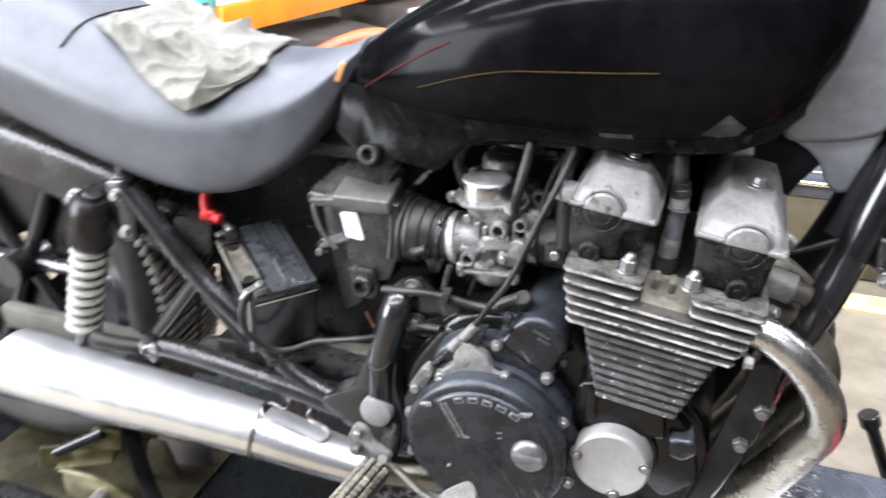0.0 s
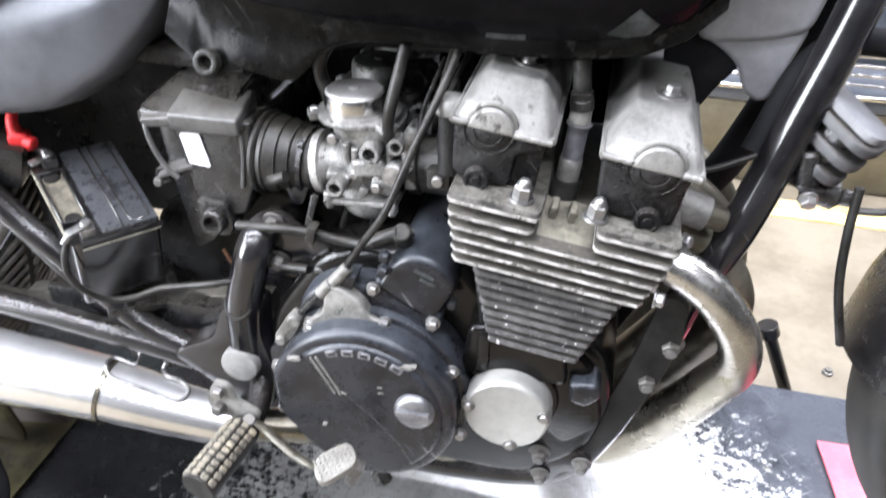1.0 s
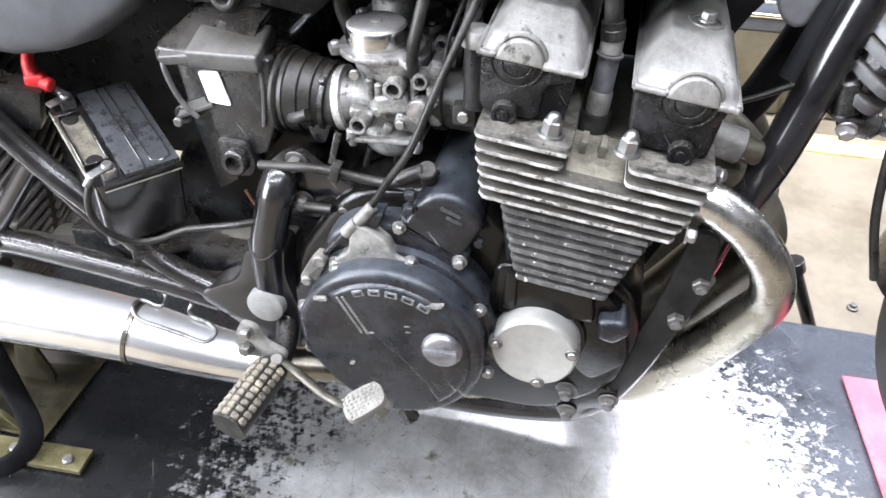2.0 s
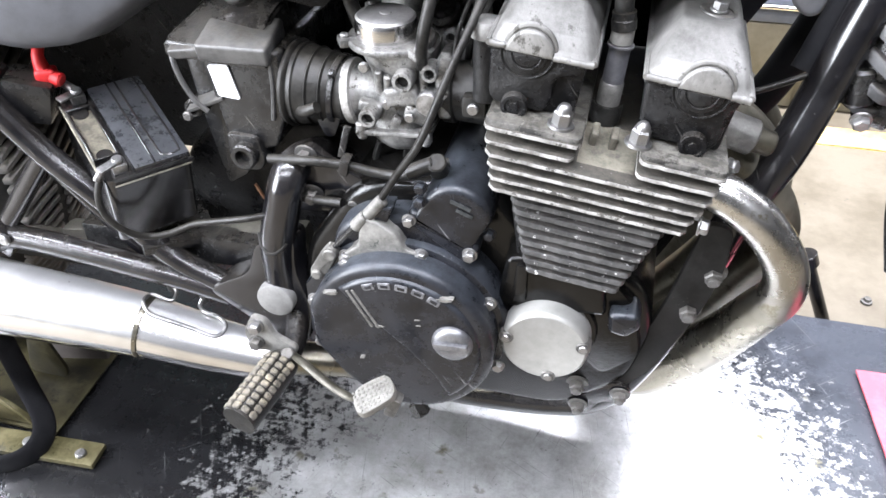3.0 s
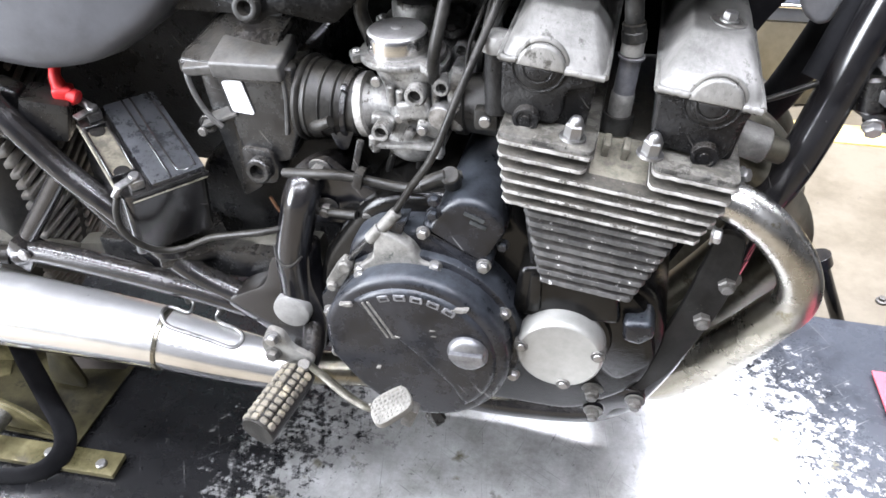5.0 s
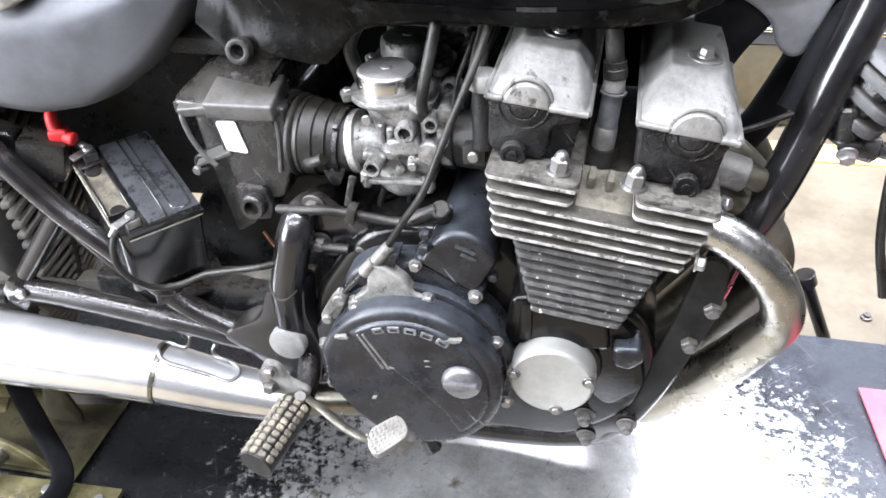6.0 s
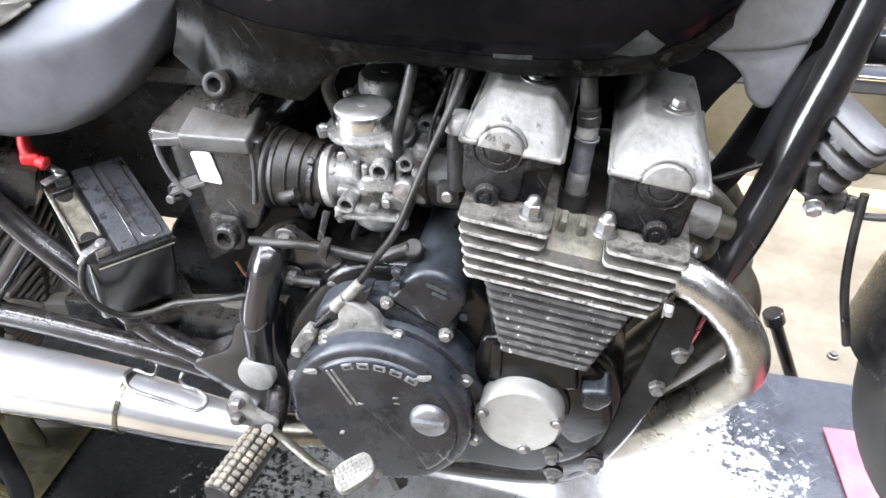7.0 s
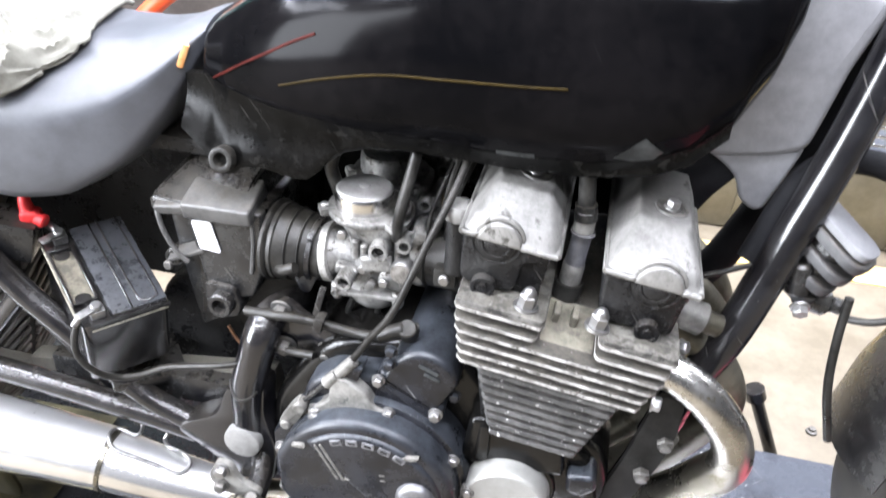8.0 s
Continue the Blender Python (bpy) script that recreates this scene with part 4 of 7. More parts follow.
def cam_cover(a0, a1, bulge, plug_at, r0):
    """A cam cover on its black cam housing, with the round cam end in front."""
    mid, w = (a0 + a1) / 2, a1 - a0
    da, dy, db = 0.002, 0.006, 0.0045
    seated = ENGINE @ Matrix.Translation((da, dy, db))

    def at(a, y, b):
        return E3(a + da, y + dy, b + db)

    bm = bmesh.new()
    sec = rounded([(a0 + 0.002, 0.3105), (a0 + 0.011, 0.250), (a1 - 0.004, 0.250), (a1 - 0.002, 0.3105)], 0.006)
    slab(bm, sec, 0.040, 0.36, 0.004, 2, m=ENGINE)
    slab(bm, rounded([(a0 + 0.002, 0.3105), (a0 + 0.008, 0.262), (a0 + 0.014, 0.255), (bulge + r0 + 0.002, 0.255), (bulge + r0 + 0.007, 0.268), (bulge + r0 + 0.006, 0.290), (a1 - 0.004, 0.298), (a1 - 0.002, 0.3105)], 0.006), 0.030, 0.05, 0.004, 3, m=ENGINE)
    hous = part("cam_housing", bm, M_BLOCK, bike, "black cam housing")
    bm = bmesh.new()
    for r, y in ((r0 + 0.0015, 0.0275), (r0 - 0.0035, 0.0245), (r0 * 0.55, 0.0225)):
        slab(bm, [(bulge + r * math.cos(math.pi * k / 16), 0.3095 - r * math.sin(math.pi * k / 16)) for k in range(17)], y, 0.05, 0.0015, 2)
    bm.transform(ENGINE)
    end = part("cam_end", bm, M_BLOCK, hous)
    for r, y in ((r0 + 0.0012, 0.0275), (r0 * 0.60, 0.0235)):
        bm = bmesh.new()
        tube(bm, [E3(bulge + r * math.cos(math.pi * k / 16), y, 0.3090 - r * math.sin(math.pi * k / 16)) for k in range(17)], 0.0011, 6, 1)
        part("ring_edge", bm, M_BLOCK, end)
    bm = bmesh.new()
    t_ = bmesh.new()
    turned(t_, (plug_at[0], 0.05, plug_at[1]), (0, -1, 0), [(0, 0.0122), (0.026, 0.0122), (0.028, 0.0110), (0.028, 0.0085), (0.0265, 0.008), (0.0265, 0.0045), (0.028, 0.004), (0.028, 0.001)], 28)
    merge(bm, t_)
    bm.transform(ENGINE)
    part("plug", bm, M_BLOCK, hous)
    # the cover: a flat-topped casting with sloping ends and sides
    bm = bmesh.new()
    t_ = bmesh.new()
    levels = ((0.3055, -0.001, 0.019), (0.3090, -0.0015, 0.0185), (0.3110, 0.0005, 0.0205), (0.3145, 0.0020, 0.0225), (0.3235, 0.0058, 0.0272), (0.3248, 0.0066, 0.0292), (0.3434, 0.0175, 0.0640), (0.3446, 0.0186, 0.0670), (0.3451, 0.0205, 0.0740), (0.3453, 0.0235, 0.090))
    loops = []
    for b, s, y in levels:
        y1 = 2 * MID - y
        c = 0.006
        loops.append([(a0 + s + c, y, b), (a1 - s - c, y, b), (a1 - s, y + c, b), (a1 - s, y1 - c, b), (a1 - s - c, y1, b), (a0 + s + c, y1, b), (a0 + s, y1 - c, b), (a0 + s, y + c, b)])
    rings(t_, loops)
    merge(bm, t_)
    bm.transform(seated)
    cov = part("cam_cover", bm, M_COVER, bike, "scuffed silver cam cover", angle=42)
    bm = bmesh.new()
    t_ = bmesh.new()
    arc = [(bulge + r0 * math.cos(math.pi * k / 16), 0.3045 + r0 * 1.05 * math.sin(math.pi * k / 16)) for k in range(17)]
    slab(t_, arc, 0.0165, 0.06, 0.003, 3)
    merge(bm, t_)
    bm.transform(seated)
    bulge_ob = part("cam_end_bulge", bm, M_COVER, cov)
    bm = bmesh.new()
    tube(bm, [at(bulge + (r0 + 0.0004) * math.cos(math.pi * k / 20), 0.0228, 0.306 + (r0 * 1.05 + 0.0014) * math.sin(math.pi * k / 20)) for k in range(21)], 0.0026, 8, 1)
    part("bulge_fillet", bm, M_COVER, bulge_ob)
    # thick cast lip along the foot of the cover, dipping unevenly
    for p, q, dip in ((a0 - 0.0005, bulge - r0 - 0.001, 0.0), (bulge + r0 - 0.001, a1 + 0.0005, 0.0016)):
        bm = bmesh.new()
        pts = [at(p + (q - p) * k / 8, 0.0195, 0.3082 - dip + 0.0011 * noise.noise(Vector((p * 70 + k * 0.8, 3.0, a0 * 40)))) for k in range(9)]
        tube(bm, pts, 0.0031, 10, 3)
        part("cover_lip", bm, M_COVER, cov)
    for a in (a0 - 0.0005, a1 + 0.0005):
        bm = bmesh.new()
        tube(bm, [at(a, 0.0195 + 0.03 * k, 0.3080 + 0.0006 * (k % 2)) for k in range(11)], 0.0031, 8, 2)
        part("cover_lip", bm, M_COVER, cov)
    # black gasket squeezed out unevenly below the cover
    bm = bmesh.new()
    wavy = [(a0 + 0.001 + (a1 - a0 - 0.002) * k / 30, 0.3112) for k in range(31)]
    wavy += [(a, 0.3062 - 0.0020 * noise.noise(Vector((a * 130, bulge * 50, 0)))) for a, _ in wavy[::-1]]
    slab(bm, wavy, 0.0275, 0.05, 0.001, 1, m=ENGINE)
    part("gasket", bm, M_BLOCK, hous)
    bm = bmesh.new()
    turned(bm, at(mid + 0.006, 0.098, 0.3450), (math.sin(LEAN), 0, math.cos(LEAN)), [(0, 0.0165), (0.0015, 0.0160), (0.0015, 0.0125), (0.0006, 0.012), (0.0006, 0.001)], 28)
    part("washer", bm, M_DARKBOLT, cov)
    bolt(cov, at(mid + 0.006, 0.098, 0.3460), 0.0068, (math.sin(LEAN), 0, math.cos(LEAN)))
    return cov


cam_cover(-0.115, -0.025, -0.0795, (-0.082, 0.2585), 0.0215)
cam_cover(0.020, 0.106, 0.069, (0.0768, 0.2595), 0.0225)

# plug cap between the cam covers
bm = bmesh.new()
turned(bm, (0.0245, 0.088, 0.573), (0.085, 0, 1), [(0, 0.0095), (0.001, 0.0100), (0.019, 0.0104), (0.0205, 0.0105), (0.021, 0.0105), (0.050, 0.0106), (0.051, 0.0101), (0.088, 0.0098), (0.0885, 0.0122), (0.0905, 0.0122), (0.091, 0.0094), (0.106, 0.0092)], 28)
cap = part("plug_cap", bm, M_PLUGCAP, bike, "grey rubber spark plug cap")
bm = bmesh.new()
turned(bm, (0.0328, 0.088, 0.676), (-0.10, 0.02, 1), [(0, 0.0095), (0.001, 0.0112), (0.010, 0.0114), (0.011, 0.0105), (0.017, 0.0108), (0.018, 0.0085), (0.09, 0.0080)], 24)
part("cap_boot", bm, M_RUBBER, cap)
bm = bmesh.new()
turned(bm, (0.0318, 0.088, 0.664), (0.06, 0, 1), [(0, 0.0090), (0.001, 0.0104), (0.013, 0.0102), (0.014, 0.009)], 24)
part("bright_sleeve", bm, M_STAY, cap)
bm = bmesh.new()
turned(bm, (0.0254, 0.088, 0.584), (0.085, 0, 1), [(0, 0.0120), (0.002, 0.0145), (0.018, 0.0150), (0.0205, 0.0138), (0.0205, 0.0105)], 28)
part("seal_ring", bm, M_RUBBER, cap)

bm = bmesh.new()
turned(bm, (0.0270, 0.088, 0.603), (0.085, 0, 1), [(0, 0.0100), (0.001, 0.0112), (0.022, 0.0112), (0.024, 0.0100)], 28)
part("lower_sleeve", bm, M_STAY, cap, "pale grey metal sleeve")

# breather elbow behind the rear cam cover
bm = bmesh.new()
rod(bm, (-0.088, 0.075, 0.60), (-0.088, 0.075, 0.665), 0.012)
boss = part("head_boss", bm, M_BLOCK, bike)
bm = bmesh.new()
turned(bm, (-0.088, 0.075, 0.665), (0, 0, 1), [(0, 0.0155), (0.010, 0.0155), (0.015, 0.013), (0.017, 0.006)], 24)
part("boss_cap", bm, M_COVER, boss)


# ---- intake ----
def carburettor(y):
    c = Vector((-0.184, y, 0.587))

    def at(x, dy, z):
        return c + Vector((x, dy, z))

    bm = bmesh.new()
    turned(bm, (-0.238, y, 0.5735), (1, 0, 0.12), [(0, 0.030), (0.006, 0.030), (0.013, 0.027), (0.024, 0.0235), (0.083, 0.0225), (0.098, 0.024)], 32)
    # the cast body, drawn in below the cap and out again above the bowl
    loops = []
    for z, w, d in ((-0.034, 0.036, 0.036), (-0.022, 0.031, 0.034), (-0.006, 0.027, 0.031), (0.012, 0.028, 0.030), (0.026, 0.031, 0.032), (0.036, 0.036, 0.036), (0.047, 0.038, 0.038)):
        loops.append([at(0.003 + w * math.copysign(abs(math.cos(a)) ** 0.75, math.cos(a)), d * math.copysign(abs(math.sin(a)) ** 0.75, math.sin(a)), z) for a in (2 * math.pi * k / 28 for k in range(28))])
    rings(bm, loops)
    ob = part("carburettor", bm, M_ALU, bike, "dull cast alloy carburettor")
    bm = bmesh.new()
    box(bm, at(0.052, -0.006, 0.012), (0.014, 0.052, 0.060), (0, -4, 0), 0.005, 3)
    part("mount_flange", bm, M_ALU, ob)
    bm = bmesh.new()
    box(bm, at(0.012, -0.034, 0.006), (0.034, 0.016, 0.020), (0, -8, 0), 0.005, 3)
    box(bm, at(0.030, -0.034, -0.012), (0.030, 0.018, 0.018), (0, 14, 0), 0.005, 3)
    box(bm, at(-0.022, -0.030, -0.012), (0.026, 0.014, 0.012), (0, 10, 0), 0.004, 3)
    box(bm, at(0.006, -0.036, -0.022), (0.010, 0.012, 0.012), (0, 30, 0), 0.003, 2)
    for dx, dz, h in ((-0.012, 0.014, 0.040), (-0.003, 0.010, 0.042), (0.034, 0.020, 0.038)):
        rod(bm, at(dx, -0.033, dz - 0.008), at(dx + 0.001, -0.035, dz + 0.016), 0.0042, seg=10)
    part("cast_boss", bm, M_ALU, ob)
    bm = bmesh.new()
    turned(bm, (-0.239, y, 0.5735), (1, 0, 0.12), [(0, 0.031), (0.001, 0.0345), (0.009, 0.0345), (0.010, 0.031)], 36)
    part("intake_ring", bm, M_EDGE, ob)
    # hollow side ports
    for dx, dz, r, far in ((0.017, 0.027, 0.0105, -0.050), (-0.019, -0.014, 0.0095, -0.056), (0.043, 0.036, 0.0085, -0.044)):
        bm = bmesh.new()
        turned(bm, at(dx - 0.002, -0.02, dz - 0.003), (0.06, -1, 0.10), [(0, r), (-far - 0.022, r), (-far - 0.020, r - 0.0012), (-far - 0.020, r * 0.62), (-far - 0.030, r * 0.6), (-far - 0.030, 0.001)], 22)
        port = part("side_port", bm, M_ALU, ob)
        # black plug puts the shade inside the hollow port into colour
        bm = bmesh.new()
        turned(bm, at(dx - 0.002, -0.02, dz - 0.003), (0.06, -1, 0.10), [(0, r * 0.58), (-far - 0.0285, r * 0.58), (-far - 0.0285, 0.001)], 18)
        part("port_bore", bm, M_RUBBER, port)
    bm = bmesh.new()
    turned(bm, at(0.041, -0.02, 0.004), (0, -1, 0.05), [(0, 0.0125), (0.026, 0.0125), (0.028, 0.0110), (0.028, 0.001)], 24)
    part("jet_plug", bm, M_BOLT, ob, "bright round jet plug")
    bm = bmesh.new()
    turned(bm, at(-0.007, 0, 0.046), (0, 0, 1), [(0, 0.036), (0.001, 0.0435), (0.002, 0.0442), (0.006, 0.0442), (0.0075, 0.0432), (0.008, 0.037)], 36)
    box(bm, at(-0.047, -0.016, 0.050), (0.020, 0.018, 0.009), (0, 0, 30), 0.003)
    box(bm, at(0.028, -0.030, 0.050), (0.020, 0.018, 0.009), (0, 0, -40), 0.003)
    part("cap_flange", bm, M_ALU, ob)
    bm = bmesh.new()
    turned(bm, at(-0.012, 0, 0.053), (0, 0, 1), [(0, 0.0315), (0.015, 0.0312), (0.0190, 0.0302), (0.0212, 0.0280), (0.0222, 0.013), (0.0222, 0.006), (0.0232, 0.005), (0.0235, 0.001)], 40)
    bmesh.ops.recalc_face_normals(bm, faces=bm.faces)
    for f in bm.faces:
        f.material_index = 1 if f.calc_center_median().z > c.z + 0.0725 else 0
    # caps farther in take dull alloy, shade put into their metal
    part("diaphragm_cap", bm, [M_CHROME, M_CAPTOP] if y < 0.15 else [M_ALU, M_ALU], ob, "chromed domed cap" if y < 0.15 else "")
    for dx, dy in ((-0.050, -0.018), (0.030, -0.034)):
        bolt(ob, at(dx, dy, 0.0545), 0.0045, (0, 0, 1), "screw", M_BOLT, "screw")
    bm = bmesh.new()
    box(bm, at(0.002, -0.004, -0.036), (0.080, 0.076, 0.006), (0, -4, 0), 0.0025)
    t = bmesh.new()
    turned(t, at(0.004, -0.006, -0.037), (0, 0, -1), [(0, 0.034), (0.008, 0.0335), (0.016, 0.030), (0.023, 0.023), (0.025, 0.001)], 32)
    merge(bm, t)
    part("float_bowl", bm, M_ALU, ob)
    for dx in (-0.032, 0.036):
        bm = bmesh.new()
        rod(bm, at(dx, -0.036, -0.044), at(dx, -0.036, -0.028), 0.0065, seg=12)
        lug = part("bowl_lug", bm, M_ALU, ob)
        bolt(lug, at(dx, -0.036, -0.044), 0.0045, (0, -0.2, -1), "screw", M_BOLT, "screw")
    for dx, dy, dz, r in ((-0.003, -0.0375, -0.004, 0.0050), (-0.026, -0.033, 0.032, 0.0055), (0.022, -0.044, -0.012, 0.0050)):
        bolt(ob, at(dx, dy, dz), r, kind="screw", name="screw")
    return ob


carburettor(0.112)
carburettor(0.20)
carburettor(0.288)

bm = bmesh.new()
turned(bm, (-0.136, 0.112, 0.586), (1, 0, 0.06), [(0, 0.026), (0.001, 0.032), (0.012, 0.033), (0.014, 0.030), (0.05, 0.034), (0.07, 0.036)], 32)
box(bm, (-0.098, 0.076, 0.592), (0.024, 0.016, 0.022), bev=0.004)
manifold = part("intake_rubber", bm, M_RUBBER, bike, "black rubber intake stub")
bolt(manifold, (-0.098, 0.068, 0.592), 0.006, kind="screw", name="screw")

bm = bmesh.new()
turned(bm, (-0.303, 0.1162, 0.5746), (1, -0.06, -0.02), [(0, 0.036), (0.001, 0.0455), (0.005, 0.0470), (0.0075, 0.0455), (0.0085, 0.0432), (0.0115, 0.0440), (0.0140, 0.0445), (0.0155, 0.0428), (0.028, 0.0405), (0.0295, 0.0422), (0.031, 0.0400), (0.042, 0.0378), (0.0435, 0.0394), (0.045, 0.0370), (0.054, 0.0350), (0.066, 0.0345), (0.068, 0.031)], 40)
tube(bm, [(-0.285, 0.080, 0.562), (-0.275, 0.072, 0.566), (-0.261, 0.070, 0.573)], 0.0062, 10)
boot = part("intake_boot", bm, M_RUBBER, bike, "dusty black rubber air boot")
bm = bmesh.new()
turned(bm, (-0.2525, 0.1130, 0.5735), (1, -0.06, -0.06), [(0, 0.034), (0, 0.0372), (0.0010, 0.0380), (0.0062, 0.0380), (0.0072, 0.0372), (0.0072, 0.034)], 40)
box(bm, (-0.248, 0.086, 0.604), (0.006, 0.008, 0.008), (35, 0, 0), 0.0015)
part("hose_clamp", bm, M_PLASTIC, boot, "black hose clamp with worn specks")
bm = bmesh.new()
slab(bm, rounded([(-0.273, 0.562), (-0.239, 0.562), (-0.251, 0.532), (-0.261, 0.532)], 0.006), 0.083, 0.087, 0.001)
part("boot_tab", bm, M_PLASTIC, boot)


def airbox():
    bm = bmesh.new()
    slab(bm, rounded([(-0.400, 0.615), (-0.306, 0.618), (-0.308, 0.545), (-0.322, 0.505), (-0.352, 0.495), (-0.380, 0.50), (-0.388, 0.556)], 0.006), 0.092, 0.29, 0.004, 3)
    slab(bm, rounded([(-0.430, 0.612), (-0.39, 0.612), (-0.375, 0.45), (-0.405, 0.43), (-0.42, 0.52)], 0.008), 0.112, 0.29, 0.004, 2)
    slab(bm, rounded([(-0.381, 0.519), (-0.344, 0.517), (-0.337, 0.490), (-0.344, 0.474), (-0.374, 0.472), (-0.381, 0.487)], 0.008), 0.086, 0.12, 0.003, 2)
    ob = part("air_box", bm, M_PLASTIC, bike, "dusty black plastic air box")
    bm = bmesh.new()
    t = bmesh.new()
    rings(t, [[(-0.438, 0.092, z), (-0.375, 0.085, z), (-0.318, 0.085, z), (-0.314, 0.29, z + 0.01), (-0.43, 0.29, z + 0.01)] for z in (0.600, 0.617)] + [[(-0.432, 0.10, 0.622), (-0.37, 0.09, 0.62), (-0.322, 0.09, 0.62), (-0.318, 0.285, 0.65), (-0.425, 0.285, 0.65)], [(-0.405, 0.135, 0.645), (-0.37, 0.125, 0.64), (-0.325, 0.12, 0.64), (-0.322, 0.28, 0.665), (-0.40, 0.28, 0.665)]])
    merge(bm, t)
    bmesh.ops.bevel(bm, geom=bm.edges[:], offset=0.0032, segments=3, affect="EDGES")
    part("lid", bm, M_PLASTIC, ob)
    bm = bmesh.new()
    box(bm, (-0.354, 0.106, 0.6215), (0.078, 0.056, 0.021), (14, 0, 2), 0.0035, 3)
    box(bm, (-0.411, 0.107, 0.614), (0.040, 0.046, 0.012), (14, -6, 6), 0.003, 3)
    tube(bm, [(-0.318, 0.092, 0.612), (-0.318, 0.092, 0.58), (-0.322, 0.090, 0.54)], 0.0026, 8)
    part("lid_panel", bm, M_LIDTOP, ob, "plastic lid panel lightened for its sheen")
    bm = bmesh.new()
    tube(bm, [(-0.428, 0.090, 0.612), (-0.424, 0.084, 0.598), (-0.418, 0.083, 0.577), (-0.407, 0.083, 0.556), (-0.396, 0.085, 0.544)], 0.0030, 10)
    box(bm, (-0.402, 0.098, 0.551), (0.046, 0.024, 0.004), (8, -22, 8), 0.001)
    part("side_clip", bm, M_LIDTOP, ob, "pale plastic clip")
    for x, y, z, r in ((-0.358, 0.074, 0.495, 0.0150), (-0.420, 0.095, 0.537, 0.011)):
        bm = bmesh.new()
        turned(bm, (x, y + 0.02, z), (0, -1, 0.1), [(0, r), (0.02, r), (0.022, r - 0.002), (0.022, r * 0.6), (0.012, r * 0.55), (0.012, 0.001)], 24)
        part("mounting_boss", bm, M_PLASTIC, ob)
    bolt(ob, (-0.420, 0.083, 0.537), 0.0055, kind="screw", mat=M_DARKBOLT, name="screw")
    bm = bmesh.new()
    slab(bm, rounded([(-0.389, 0.597), (-0.366, 0.600), (-0.357, 0.560), (-0.382, 0.562)], 0.003), 0.0895, 0.0915, 0)
    part("paper_tag", bm, M_WHITE, ob, "white paper tag")
    return ob


airbox()


# wiring below the tank; coils, panel and far side cover added unseen, darkening gaps
bm = bmesh.new()
box(bm, (0.02, 0.285, 0.685), (0.25, 0.02, 0.21), bev=0.004)
part("dark_gap_panel", bm, M_STRAP_SHADE, bike)
for c, sz, r in (((-0.03, 0.27, 0.70), (0.09, 0.05, 0.06), 10), ((-0.20, 0.30, 0.70), (0.16, 0.05, 0.06), -6)):
    bm = bmesh.new()
    box(bm, c, sz, (0, r, 0), 0.008)
    part("ignition_coil", bm, M_PLASTIC, bike)
bm = bmesh.new()
slab(bm, rounded([(-0.66, 0.68), (-0.10, 0.73), (0.16, 0.74), (0.14, 0.66), (-0.08, 0.60), (-0.10, 0.50), (-0.28, 0.44), (-0.62, 0.42)], 0.03), 0.325, 0.345, 0.004)
part("far_side_cover", bm, M_PLASTIC, bike, "unseen far side cover, added to darken the gaps")
for pts, r in (([(-0.30, 0.2, 0.66), (-0.2, 0.16, 0.70), (-0.05, 0.15, 0.71), (0.1, 0.16, 0.73)], 0.012), ([(-0.12, 0.14, 0.60), (-0.11, 0.13, 0.66), (-0.10, 0.15, 0.71)], 0.004), ([(-0.105, 0.10, 0.62), (-0.10, 0.11, 0.66), (-0.085, 0.14, 0.70)], 0.003)):
    bm = bmesh.new()
    tube(bm, pts, r, 8)
    part("wiring_loom", bm, M_RUBBER, bike)


# thin leads, a plug and a hose clip between carburettor and head
for pts, r, mat in (
    ([(-0.135, 0.10, 0.60), (-0.122, 0.085, 0.63), (-0.118, 0.09, 0.66), (-0.105, 0.12, 0.70)], 0.0022, M_RUBBER),
    ([(-0.128, 0.11, 0.615), (-0.112, 0.10, 0.645), (-0.100, 0.11, 0.68), (-0.095, 0.14, 0.71)], 0.0020, M_RUBBER),
    ([(-0.205, 0.10, 0.525), (-0.215, 0.11, 0.49), (-0.20, 0.12, 0.45)], 0.0040, M_RUBBER),
    ([(-0.175, 0.10, 0.525), (-0.18, 0.11, 0.49), (-0.165, 0.12, 0.46)], 0.0040, M_RUBBER),
):
    bm = bmesh.new()
    tube(bm, pts, r, 8)
    part("lead", bm, mat, bike)
bm = bmesh.new()
box(bm, (-0.130, 0.082, 0.628), (0.012, 0.012, 0.020), (10, 15, 20), 0.002)
part("lead_plug", bm, M_ALU, bike)
bm = bmesh.new()
box(bm, (-0.226, 0.046, 0.524), (0.010, 0.016, 0.020), (0, 12, 0), 0.002)
box(bm, (-0.229, 0.056, 0.545), (0.007, 0.006, 0.034), (-12, 12, 0), 0.001)
part("hose_clip", bm, M_PLASTIC, bike)

